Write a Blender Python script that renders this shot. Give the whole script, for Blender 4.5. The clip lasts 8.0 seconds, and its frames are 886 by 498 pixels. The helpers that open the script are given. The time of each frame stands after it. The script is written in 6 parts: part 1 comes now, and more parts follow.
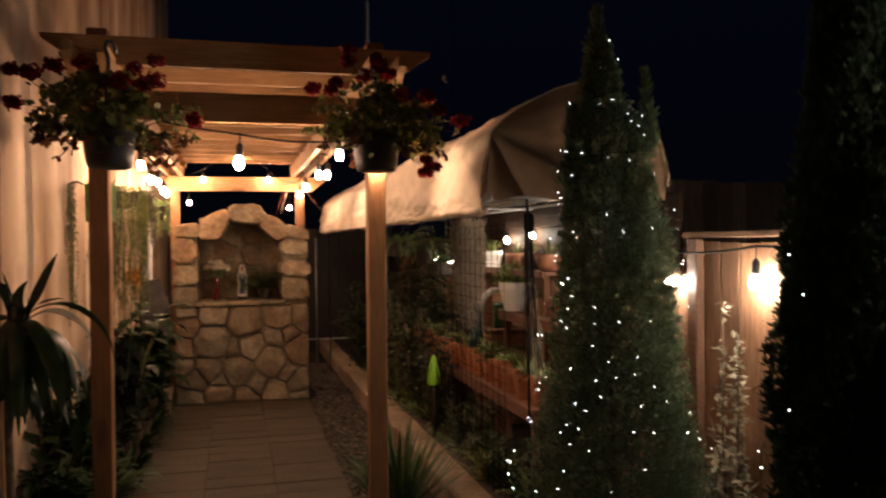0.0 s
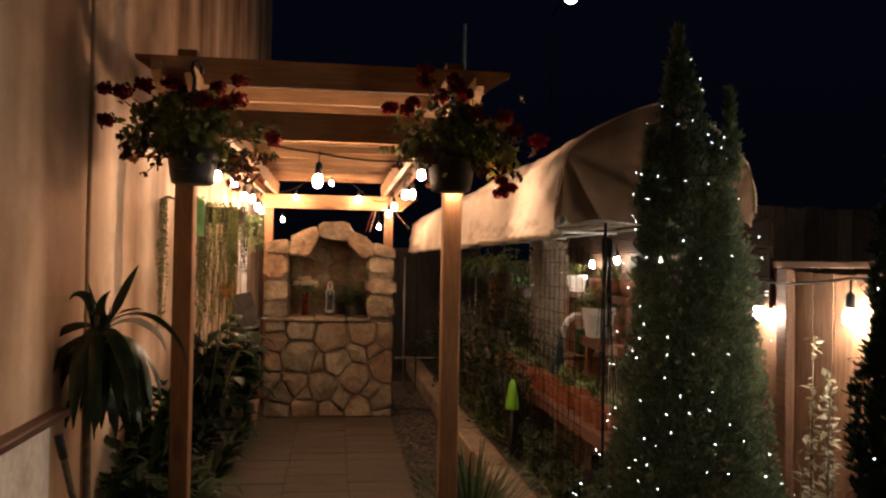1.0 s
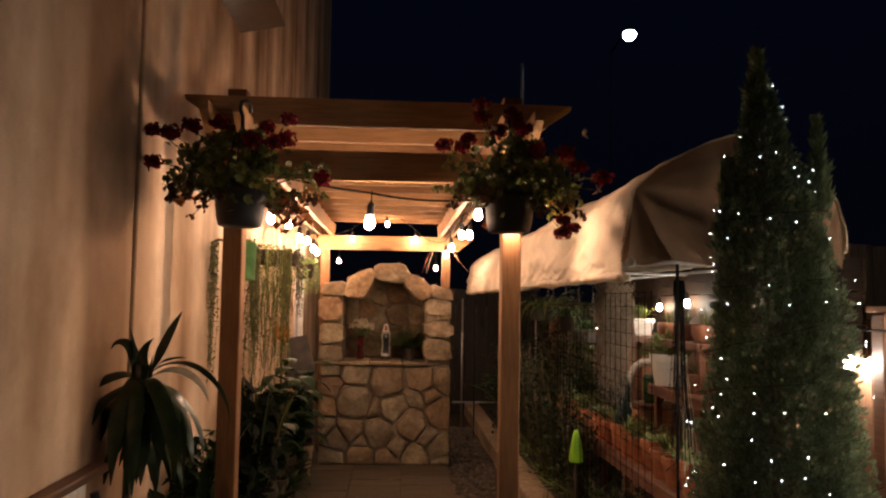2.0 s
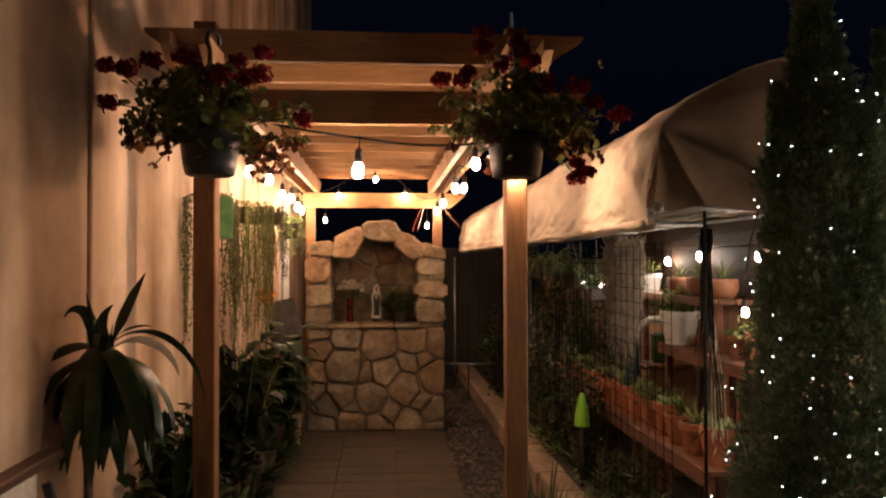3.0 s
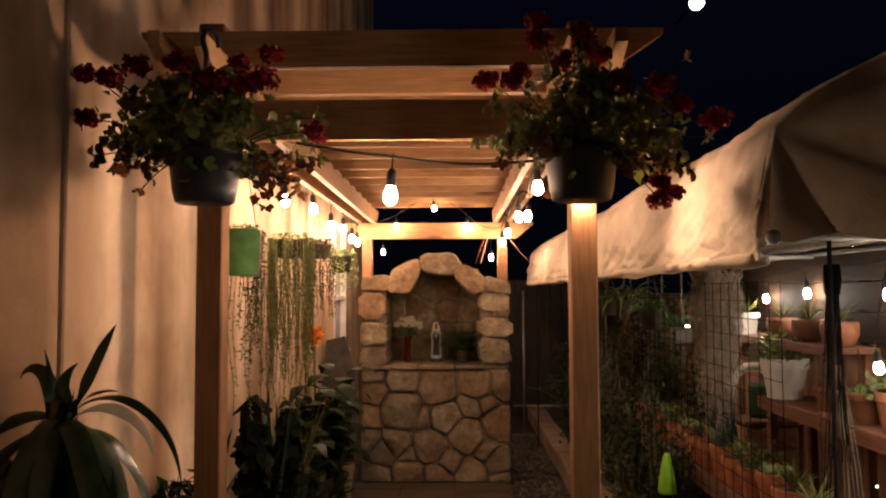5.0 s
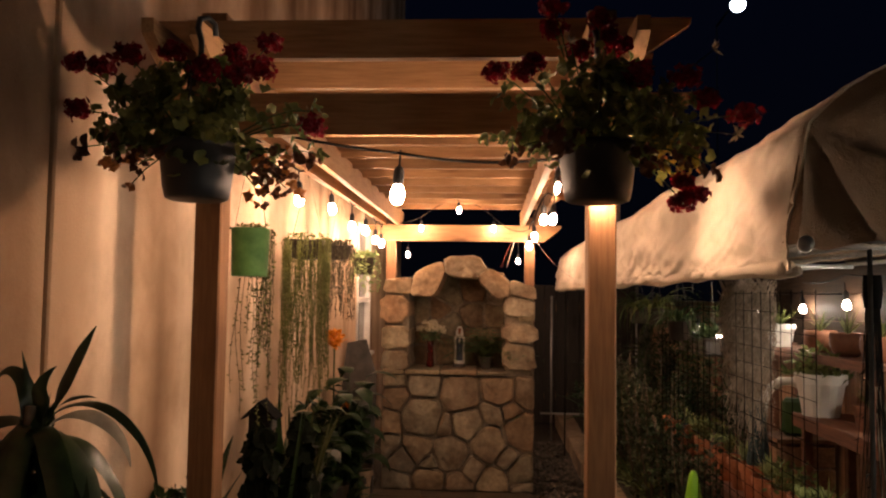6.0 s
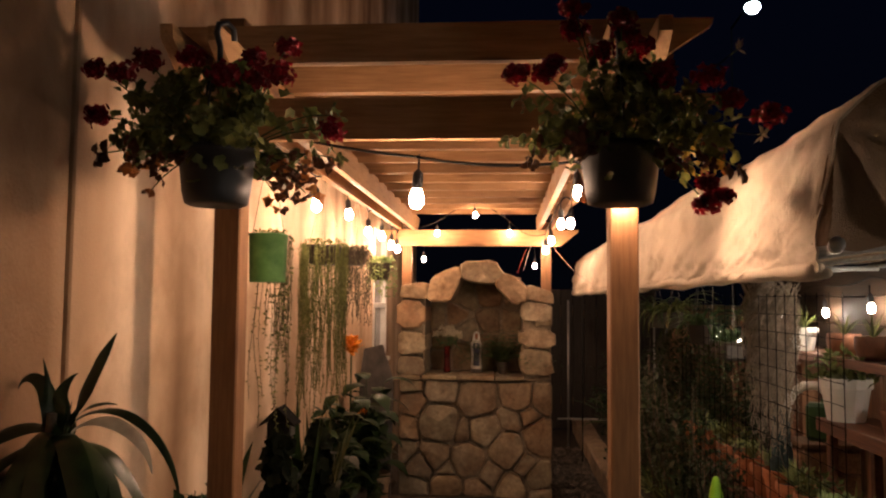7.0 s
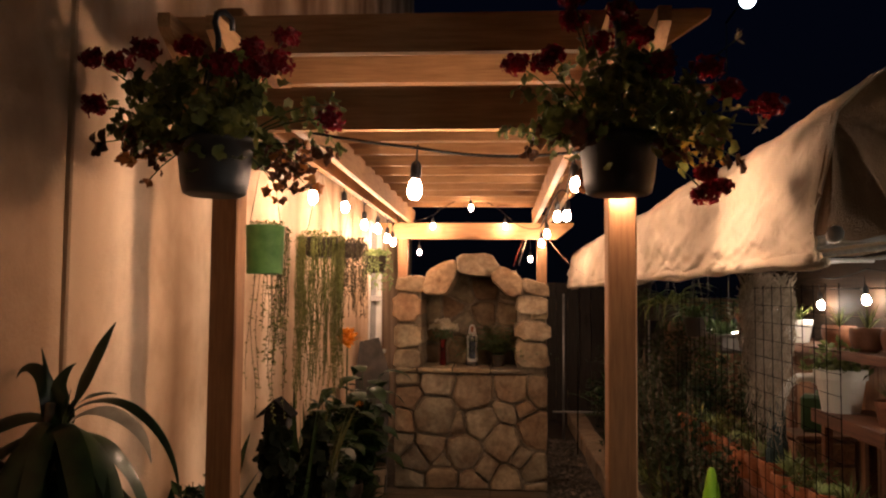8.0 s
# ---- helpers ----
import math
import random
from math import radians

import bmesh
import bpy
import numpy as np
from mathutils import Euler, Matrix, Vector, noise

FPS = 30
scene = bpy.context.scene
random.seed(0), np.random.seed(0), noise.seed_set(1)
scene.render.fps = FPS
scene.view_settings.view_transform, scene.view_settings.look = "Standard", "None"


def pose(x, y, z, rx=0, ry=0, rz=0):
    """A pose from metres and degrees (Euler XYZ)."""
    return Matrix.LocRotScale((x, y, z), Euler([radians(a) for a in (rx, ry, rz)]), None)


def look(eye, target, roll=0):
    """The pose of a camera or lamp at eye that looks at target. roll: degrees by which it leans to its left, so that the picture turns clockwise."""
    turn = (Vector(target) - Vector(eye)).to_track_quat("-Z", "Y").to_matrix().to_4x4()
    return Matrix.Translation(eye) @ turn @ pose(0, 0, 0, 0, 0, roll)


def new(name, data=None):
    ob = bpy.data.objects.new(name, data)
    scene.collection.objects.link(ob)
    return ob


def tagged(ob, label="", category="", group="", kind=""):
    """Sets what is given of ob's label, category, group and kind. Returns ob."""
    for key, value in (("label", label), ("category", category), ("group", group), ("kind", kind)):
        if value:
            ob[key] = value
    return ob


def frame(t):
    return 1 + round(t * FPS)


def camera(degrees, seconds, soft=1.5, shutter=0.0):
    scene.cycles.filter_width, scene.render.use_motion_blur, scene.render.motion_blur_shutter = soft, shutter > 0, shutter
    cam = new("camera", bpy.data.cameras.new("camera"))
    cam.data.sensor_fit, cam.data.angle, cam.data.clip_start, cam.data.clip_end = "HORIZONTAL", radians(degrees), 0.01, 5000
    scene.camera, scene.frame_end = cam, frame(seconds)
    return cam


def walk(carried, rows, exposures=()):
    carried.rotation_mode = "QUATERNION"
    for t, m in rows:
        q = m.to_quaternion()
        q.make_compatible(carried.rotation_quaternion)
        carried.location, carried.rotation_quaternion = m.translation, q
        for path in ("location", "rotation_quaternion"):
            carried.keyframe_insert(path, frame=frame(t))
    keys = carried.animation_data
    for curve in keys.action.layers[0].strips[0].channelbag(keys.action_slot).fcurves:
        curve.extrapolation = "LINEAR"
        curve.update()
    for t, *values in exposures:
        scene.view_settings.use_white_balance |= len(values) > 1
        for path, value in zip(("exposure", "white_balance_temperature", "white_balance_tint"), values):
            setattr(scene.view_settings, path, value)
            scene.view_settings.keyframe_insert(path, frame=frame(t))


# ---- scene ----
cam = camera(58.5, 8.0, 2.2, 0.5)
PATH = [
    (0, (-0.164, -3.902, 1.527), (0.345, -1.968, 1.51), -0.6),
    (0.5, (-0.098, -3.891, 1.531), (0.257, -1.923, 1.546), 0.1),
    (1, (-0.047, -3.875, 1.528), (0.222, -1.893, 1.564), 1.0),
    (1.5, (-0.009, -3.808, 1.54), (0.149, -1.816, 1.643), 1.7),
    (1.7, (-0.008, -3.761, 1.552), (0.11, -1.769, 1.688), 1.4),
    (2.8, (-0.053, -3.36, 1.544), (0.102, -1.367, 1.609), -0.3),
    (3, (-0.039, -3.287, 1.532), (0.114, -1.294, 1.567), -0.1),
    (3.5, (0.046, -3.133, 1.544), (0.139, -1.136, 1.57), 0.6),
    (4, (0.108, -3.009, 1.563), (0.127, -1.01, 1.626), 0.8),
    (4.5, (0.093, -2.854, 1.575), (0.08, -0.857, 1.673), 0.3),
    (4.7, (0.077, -2.788, 1.578), (0.063, -0.79, 1.682), -0.2),
    (5.8, (0.159, -2.567, 1.582), (0.051, -0.573, 1.701), 0.8),
    (6, (0.171, -2.547, 1.589), (0.049, -0.554, 1.706), 0.8),
    (6.5, (0.188, -2.527, 1.586), (0.03, -0.537, 1.703), 0.5),
    (7, (0.15, -2.527, 1.587), (-0.007, -0.538, 1.717), 0.5),
    (7.5, (0.138, -2.526, 1.586), (-0.007, -0.536, 1.721), 0.4),
    (8, (0.138, -2.528, 1.575), (-0.005, -0.536, 1.691), 0.5),
]

# the clip's camera closes down a little as the lamps fill its picture
EXPOSURES = [(0.0, 0.15), (1.5, 0.21), (3.0, 0.19), (4.5, 0.14), (6.0, 0.06), (8.0, 0.05)]

walk(cam, [(t, look(eye, target, roll)) for t, eye, target, roll in PATH], EXPOSURES)


# ---- world: a clear night sky ----
night = bpy.data.worlds.new("night_sky")
scene.world = night
night.use_nodes = True
wn = night.node_tree.nodes
wl = night.node_tree.links
sky_ramp = wn.new("ShaderNodeValToRGB")
sky_ramp.color_ramp.elements[0].position = 0.45
sky_ramp.color_ramp.elements[0].color = (0.0009, 0.0010, 0.0016, 1)
sky_ramp.color_ramp.elements[1].position = 0.75
sky_ramp.color_ramp.elements[1].color = (0.0007, 0.0012, 0.0042, 1)
sky_xyz = wn.new("ShaderNodeSeparateXYZ")
sky_map = wn.new("ShaderNodeMath")
sky_map.operation = "MULTIPLY_ADD"
sky_map.inputs[1].default_value = 0.5
sky_map.inputs[2].default_value = 0.5
sky_tc = wn.new("ShaderNodeTexCoord")
wl.new(sky_tc.outputs["Generated"], sky_xyz.inputs[0])
wl.new(sky_xyz.outputs["Z"], sky_map.inputs[0])
wl.new(sky_map.outputs[0], sky_ramp.inputs[0])
wl.new(sky_ramp.outputs[0], wn["Background"].inputs["Color"])
wn["Background"].inputs["Strength"].default_value = 1.05

# emission of the lamps (all warm filament bulbs, but for the fairy lights)
BULB_GLOW = 430.0
FRONT_GLOW = 580.0
BULB_COLOUR = (1.0, 0.63, 0.415)
FENCE_GLOW = 500.0
FENCE_COLOUR = (1.0, 0.83, 0.66)
SHED_GLOW = 390.0
DIM_GLOW = 150.0
FAIRY_GLOW = 14.0
STREET_GLOW = 60.0


# ---- materials ----
def material(name, rough=0.6, metal=0.0, spec=0.4):
    m = bpy.data.materials.new(name)
    m.use_nodes = True
    b = m.node_tree.nodes["Principled BSDF"]
    b.inputs["Roughness"].default_value = rough
    b.inputs["Metallic"].default_value = metal
    b.inputs["Specular IOR Level"].default_value = spec
    return m, m.node_tree.nodes, m.node_tree.links, b


def ramp(nodes, *stops):
    r = nodes.new("ShaderNodeValToRGB")
    e = r.color_ramp.elements
    while len(e) < len(stops):
        e.new(0.5)
    for k, (pos, col) in enumerate(stops):
        e[k].position = pos
        e[k].color = (*col, 1)
    return r


def noise_tex(nodes, links, scale, stretch=(1, 1, 1), detail=4.0, rough=0.55, coord="Object"):
    tc, mp, nz = nodes.new("ShaderNodeTexCoord"), nodes.new("ShaderNodeMapping"), nodes.new("ShaderNodeTexNoise")
    mp.inputs["Scale"].default_value = stretch
    nz.inputs["Scale"].default_value = scale
    nz.inputs["Detail"].default_value = detail
    nz.inputs["Roughness"].default_value = rough
    links.new(tc.outputs[coord], mp.inputs[0])
    links.new(mp.outputs[0], nz.inputs[0])
    return nz


def mixed(nodes, links, a, b, fac, mode="MIX"):
    mx = nodes.new("ShaderNodeMix")
    mx.data_type = "RGBA"
    mx.blend_type = mode
    for sock, val in ((mx.inputs[0], fac), (mx.inputs[6], a), (mx.inputs[7], b)):
        if isinstance(val, (int, float)):
            sock.default_value = val
        elif isinstance(val, tuple):
            sock.default_value = (*val, 1)
        else:
            links.new(val, sock)
    return mx.outputs[2]


def bumped(nodes, links, bsdf, height, strength=0.3, dist=0.01):
    bp = nodes.new("ShaderNodeBump")
    bp.inputs["Strength"].default_value = strength
    bp.inputs["Distance"].default_value = dist
    links.new(height, bp.inputs["Height"])
    links.new(bp.outputs[0], bsdf.inputs["Normal"])


def varied(nodes, links, colour, amount, island=False):
    """The colour, lighter or darker from object to object."""
    if island:
        src = nodes.new("ShaderNodeNewGeometry").outputs["Random Per Island"]
    else:
        src = nodes.new("ShaderNodeObjectInfo").outputs["Random"]
    mr = nodes.new("ShaderNodeMapRange")
    mr.inputs["To Min"].default_value = 1 - amount
    mr.inputs["To Max"].default_value = 1 + amount
    links.new(src, mr.inputs[0])
    hv = nodes.new("ShaderNodeHueSaturation")
    links.new(mr.outputs[0], hv.inputs["Value"])
    links.new(colour, hv.inputs["Color"])
    return hv.outputs[0]


def wood(name, dark, light, axis, rough=0.7, vary=0.18, knots=True):
    """Sawn boards with the grain along one axis."""
    m, n, l, b = material(name, rough)
    st = [14.0, 14.0, 14.0]
    st["xyz".index(axis)] = 0.9
    grain = noise_tex(n, l, 6.0, st, 6.0, 0.65)
    blotch = noise_tex(n, l, 2.3, (1, 1, 1), 3.0)
    c = ramp(n, (0.34, dark), (0.66, light))
    l.new(grain.outputs[0], c.inputs[0])
    st2 = [5.0, 5.0, 5.0]
    st2["xyz".index(axis)] = 1.6
    stain = ramp(n, (0.35, (0.62, 0.58, 0.55)), (0.6, (1, 1, 1)))
    l.new(blotch.outputs[0], stain.inputs[0])
    col = mixed(n, l, c.outputs[0], stain.outputs[0], 0.75, "MULTIPLY")
    if knots:
        vo = n.new("ShaderNodeTexVoronoi")
        mp, tc = n.new("ShaderNodeMapping"), n.new("ShaderNodeTexCoord")
        mp.inputs["Scale"].default_value = st2
        l.new(tc.outputs["Object"], mp.inputs[0])
        l.new(mp.outputs[0], vo.inputs[0])
        vo.inputs["Scale"].default_value = 1.1
        kr = ramp(n, (0.0, (0.16, 0.09, 0.06)), (0.11, (0.45, 0.33, 0.26)), (0.20, (1, 1, 1)))
        l.new(vo.outputs["Distance"], kr.inputs[0])
        col = mixed(n, l, col, kr.outputs[0], 0.8, "MULTIPLY")
    l.new(varied(n, l, col, vary), b.inputs["Base Color"])
    bumped(n, l, b, grain.outputs[0], 0.25, 0.004)
    return m


def speckled(name, lo, hi, scale, rough=0.7, bump=0.3, vary=0.0, island=False, spec=0.4, metal=0.0, detail=5.0, dist=0.006):
    m, n, l, b = material(name, rough, metal, spec)
    nz = noise_tex(n, l, scale, detail=detail)
    big = noise_tex(n, l, scale * 0.17, detail=3.0)
    c = ramp(n, (0.3, lo), (0.7, hi))
    l.new(nz.outputs[0], c.inputs[0])
    br = ramp(n, (0.3, (0.68, 0.66, 0.64)), (0.65, (1.05, 1.05, 1.05)))
    l.new(big.outputs[0], br.inputs[0])
    col = mixed(n, l, c.outputs[0], br.outputs[0], 0.8, "MULTIPLY")
    if vary:
        col = varied(n, l, col, vary, island)
    l.new(col, b.inputs["Base Color"])
    if bump:
        bumped(n, l, b, nz.outputs[0], bump, dist)
    return m


def leafy(name, dark, light, rough=0.5, vary=0.35, through_light=0.15, spec=0.35):
    m, n, l, b = material(name, rough, 0.0, spec)
    nz = noise_tex(n, l, 22.0, detail=3.0)
    c = ramp(n, (0.3, dark), (0.7, light))
    l.new(nz.outputs[0], c.inputs[0])
    col = varied(n, l, c.outputs[0], vary, True)
    l.new(col, b.inputs["Base Color"])
    if through_light:
        tr, ad = n.new("ShaderNodeBsdfTranslucent"), n.new("ShaderNodeMixShader")
        l.new(col, tr.inputs[0])
        ad.inputs[0].default_value = through_light
        l.new(b.outputs[0], ad.inputs[1])
        l.new(tr.outputs[0], ad.inputs[2])
        l.new(ad.outputs[0], n["Material Output"].inputs[0])
    return m


def glowing(name, colour, strength):
    m, n, l, b = material(name, 0.2)
    b.inputs["Base Color"].default_value = (0.9, 0.85, 0.75, 1)
    b.inputs["Emission Color"].default_value = (*colour, 1)
    b.inputs["Emission Strength"].default_value = strength
    return m


PINE = dict(dark=(0.29, 0.155, 0.068), light=(0.43, 0.245, 0.115))
mat_pine_x = wood("pine_grain_x", axis="x", **PINE)
mat_pine_y = wood("pine_grain_y", axis="y", **PINE)
# the posts' pine, darkened: shade on their fronts put into the colour
mat_pine_shaded = wood("shaded_pine_grain_z", axis="z", dark=(0.160, 0.072, 0.027), light=(0.245, 0.120, 0.048))
FENCE_WOOD = dict(dark=(0.16, 0.080, 0.043), light=(0.33, 0.178, 0.098))
mat_fence = wood("fence_board_wood", axis="z", vary=0.3, **FENCE_WOOD)
mat_fence_rail = wood("fence_rail_wood", axis="y", vary=0.2, **FENCE_WOOD)
mat_fence_x = wood("fence_rail_wood_across", axis="x", vary=0.2, **FENCE_WOOD)
mat_old_fence = wood("weathered_fence_wood", (0.20, 0.155, 0.115), (0.38, 0.29, 0.215), "z", vary=0.3)
mat_redwood = wood("redwood_plank", (0.10, 0.040, 0.021), (0.20, 0.083, 0.043), "y", vary=0.2)
# the dimness behind the shelf bulbs is put into this near-black wood
mat_screen = wood("dimmed_screen_wood", (0.018, 0.010, 0.006), (0.040, 0.024, 0.015), "y", vary=0.2)
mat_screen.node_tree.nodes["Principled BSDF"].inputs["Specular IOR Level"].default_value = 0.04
# the weathered fence wood again, the far corner's shade put into its colour
mat_north_fence = wood("shaded_weathered_fence_wood", (0.014, 0.011, 0.009), (0.034, 0.026, 0.020), "z", vary=0.3)
mat_brown_cap = wood("brown_painted_wood", (0.10, 0.05, 0.03), (0.18, 0.09, 0.055), "y", 0.5, 0.1, False)


def stucco_material():
    m, n, l, b = material("beige_stucco", 0.85, 0.0, 0.25)
    fine = noise_tex(n, l, 90.0, detail=6.0)
    streak = noise_tex(n, l, 1.7, (1.5, 1.5, 0.16), 2.0, 0.5)
    blot = noise_tex(n, l, 1.6, detail=6.0)
    c = ramp(n, (0.33, (0.31, 0.19, 0.112)), (0.46, (0.52, 0.365, 0.24)), (0.56, (0.62, 0.45, 0.305)), (0.68, (0.78, 0.61, 0.45)))
    l.new(streak.outputs[0], c.inputs[0])
    br = ramp(n, (0.36, (0.62, 0.57, 0.52)), (0.58, (1, 1, 1)))
    l.new(blot.outputs[0], br.inputs[0])
    col = mixed(n, l, c.outputs[0], br.outputs[0], 0.8, "MULTIPLY")
    drip = noise_tex(n, l, 1.0, (2.6, 2.6, 0.22), 2.0, 0.5)
    dr = ramp(n, (0.38, (0.70, 0.64, 0.58)), (0.50, (1, 1, 1)))
    l.new(drip.outputs[0], dr.inputs[0])
    col = mixed(n, l, col, dr.outputs[0], 0.4, "MULTIPLY")
    mott = noise_tex(n, l, 5.0, (1, 1, 0.8), 5.0, 0.65)
    mo = ramp(n, (0.36, (0.80, 0.76, 0.72)), (0.56, (1, 1, 1)))
    l.new(mott.outputs[0], mo.inputs[0])
    col = mixed(n, l, col, mo.outputs[0], 0.7, "MULTIPLY")
    l.new(col, b.inputs["Base Color"])
    bumped(n, l, b, fine.outputs[0], 0.35, 0.006)
    return m


mat_stucco = stucco_material()
mat_white_plaster = speckled("white_plaster", (0.62, 0.58, 0.50), (0.80, 0.77, 0.70), 30, 0.8, 0.3)
mat_white_frame = speckled("white_window_frame", (0.68, 0.67, 0.63), (0.80, 0.79, 0.76), 14, 0.4, 0.05)


def stone_material(name, tone):
    m, n, l, b = material(name, 0.78, 0.0, 0.3)
    fine = noise_tex(n, l, 26.0, detail=7.0, rough=0.65)
    mid = noise_tex(n, l, 6.0, detail=5.0)
    rnd = n.new("ShaderNodeObjectInfo")
    hue = ramp(n, (0.0, (0.29, 0.235, 0.18)), (0.2, (0.50, 0.41, 0.28)), (0.4, (0.40, 0.25, 0.15)),
               (0.6, (0.44, 0.37, 0.28)), (0.8, (0.35, 0.24, 0.155)), (1.0, (0.54, 0.45, 0.33)))
    l.new(rnd.outputs["Random"], hue.inputs[0])
    sp = ramp(n, (0.28, (0.45, 0.42, 0.40)), (0.66, (1.12, 1.1, 1.06)))
    l.new(fine.outputs[0], sp.inputs[0])
    md = ramp(n, (0.34, (0.52, 0.41, 0.33)), (0.60, (1.08, 1.06, 1.02)))
    l.new(mid.outputs[0], md.inputs[0])
    col = mixed(n, l, hue.outputs[0], sp.outputs[0], 0.8, "MULTIPLY")
    col = mixed(n, l, col, md.outputs[0], 0.8, "MULTIPLY")
    col = mixed(n, l, col, tone, 1.0, "MULTIPLY")
    l.new(col, b.inputs["Base Color"])
    bumped(n, l, b, fine.outputs[0], 0.7, 0.014)
    return m


# brown low, sandy high; light fading downward is also put into these tones
mat_stone = stone_material("brown_fieldstone", (0.59, 0.61, 0.59))
mat_pale_stone = stone_material("pale_sandy_stone", (0.90, 0.94, 0.93))
# the fieldstone again, with the recess's shade put into its tone
mat_niche_stone = stone_material("shaded_niche_fieldstone", (0.50, 0.50, 0.46))
mat_mortar = speckled("brown_mortar", (0.13, 0.10, 0.068), (0.25, 0.195, 0.135), 40, 0.95, 0.5)
mat_joint = speckled("brown_joint_sand", (0.05, 0.034, 0.023), (0.10, 0.068, 0.046), 60, 0.95, 0.4)
mat_paver = speckled("terracotta_paver", (0.048, 0.033, 0.018), (0.088, 0.062, 0.036), 34, 0.8, 0.3, vary=0.16)
mat_kerb = speckled("sandstone_block", (0.20, 0.140, 0.088), (0.34, 0.245, 0.16), 24, 0.85, 0.5, vary=0.12)
mat_soil = speckled("dark_garden_soil", (0.018, 0.013, 0.009), (0.065, 0.046, 0.03), 30, 0.95, 0.9, dist=0.03)
mat_gravel = speckled("grey_brown_gravel", (0.035, 0.028, 0.022), (0.12, 0.095, 0.072), 18, 0.85, 0.3, vary=0.5, island=True)
mat_slate = speckled("dark_slate", (0.045, 0.042, 0.04), (0.11, 0.10, 0.09), 12, 0.55, 0.4)


def canvas_material(name, dark, light):
    m, n, l, b = material(name, 0.85, 0.0, 0.2)
    weave = noise_tex(n, l, 260.0, detail=2.0)
    blot = noise_tex(n, l, 2.1, detail=5.0)
    fold = noise_tex(n, l, 6.5, (1.0, 2.4, 0.55), 6.0, 0.6)
    c = ramp(n, (0.32, dark), (0.62, light))
    l.new(blot.outputs[0], c.inputs[0])
    l.new(c.outputs[0], b.inputs["Base Color"])
    add = n.new("ShaderNodeMath")
    add.operation = "MULTIPLY_ADD"
    add.inputs[1].default_value = 4.0
    l.new(fold.outputs[0], add.inputs[0])
    l.new(weave.outputs[0], add.inputs[2])
    bumped(n, l, b, add.outputs[0], 0.6, 0.018)
    tr, ad = n.new("ShaderNodeBsdfTranslucent"), n.new("ShaderNodeMixShader")
    l.new(c.outputs[0], tr.inputs[0])
    ad.inputs[0].default_value = 0.06
    l.new(b.outputs[0], ad.inputs[1])
    l.new(tr.outputs[0], ad.inputs[2])
    l.new(ad.outputs[0], n["Material Output"].inputs[0])
    return m


mat_canvas = canvas_material("beige_canvas", (0.45, 0.36, 0.26), (0.66, 0.55, 0.42))
# the roof's canvas again, with the gable's shade put into its colour
mat_shaded_canvas = canvas_material("shaded_canvas", (0.160, 0.100, 0.060), (0.26, 0.170, 0.108))
mat_black_plastic = speckled("black_plastic", (0.007, 0.008, 0.010), (0.017, 0.018, 0.021), 9, 0.55, 0.08, spec=0.5)
mat_black_rubber = speckled("black_cable", (0.010, 0.010, 0.010), (0.020, 0.019, 0.018), 30, 0.8, 0.1, spec=0.08)
mat_steel = speckled("dark_steel", (0.05, 0.045, 0.04), (0.12, 0.10, 0.085), 40, 0.45, 0.15, metal=0.8)
mat_bright_steel = speckled("bright_galvanised_steel", (0.55, 0.55, 0.54), (0.70, 0.70, 0.68), 20, 0.35, 0.05, metal=0.3)
mat_grey_metal = speckled("grey_galvanised_metal", (0.30, 0.30, 0.30), (0.45, 0.45, 0.44), 20, 0.45, 0.1, metal=0.7)
mat_green_metal = speckled("green_painted_metal", (0.045, 0.14, 0.035), (0.10, 0.25, 0.07), 16, 0.5, 0.15)
mat_dark_green = speckled("dark_green_plastic", (0.020, 0.060, 0.014), (0.042, 0.100, 0.030), 14, 0.45, 0.08)
mat_terracotta = speckled("terracotta_clay", (0.27, 0.092, 0.040), (0.42, 0.160, 0.072), 22, 0.75, 0.25, vary=0.15)
# the terracotta again, with the shade on the shelf pots put into its colour
mat_terracotta_shaded = speckled("shaded_terracotta_clay", (0.12, 0.045, 0.022), (0.22, 0.086, 0.042), 22, 0.75, 0.25, vary=0.15)
mat_white_plastic = speckled("white_plastic", (0.70, 0.68, 0.63), (0.82, 0.80, 0.76), 10, 0.4, 0.05)
mat_lime = speckled("lime_green_plastic", (0.20, 0.52, 0.02), (0.30, 0.66, 0.04), 8, 0.4, 0.05)
mat_red_glass = speckled("dark_red_glass", (0.045, 0.004, 0.004), (0.085, 0.008, 0.006), 10, 0.12, 0.0, spec=0.6)
mat_statue = speckled("white_glazed_plaster", (0.40, 0.37, 0.33), (0.58, 0.54, 0.48), 20, 0.35, 0.1)
mat_sash = speckled("blue_glaze", (0.020, 0.024, 0.040), (0.040, 0.046, 0.070), 20, 0.35, 0.05)
mat_dark_pot = speckled("dark_brown_pot", (0.022, 0.016, 0.012), (0.05, 0.036, 0.026), 12, 0.5, 0.15)
mat_matt_black = speckled("matt_black_paint", (0.003, 0.003, 0.003), (0.006, 0.006, 0.006), 12, 1.0, 0.0, spec=0.0)
mat_black_wood = speckled("blackened_old_wood", (0.006, 0.006, 0.006), (0.014, 0.013, 0.012), 20, 0.95, 0.3, spec=0.03)
mat_bark = speckled("grey_brown_bark", (0.07, 0.05, 0.035), (0.17, 0.125, 0.085), 40, 0.9, 0.6)
mat_cord = speckled("pale_twine", (0.42, 0.33, 0.22), (0.56, 0.45, 0.31), 60, 0.9, 0.2)
mat_pink_wire = speckled("dull_pink_wire", (0.24, 0.13, 0.11), (0.34, 0.20, 0.17), 30, 0.6, 0.05)
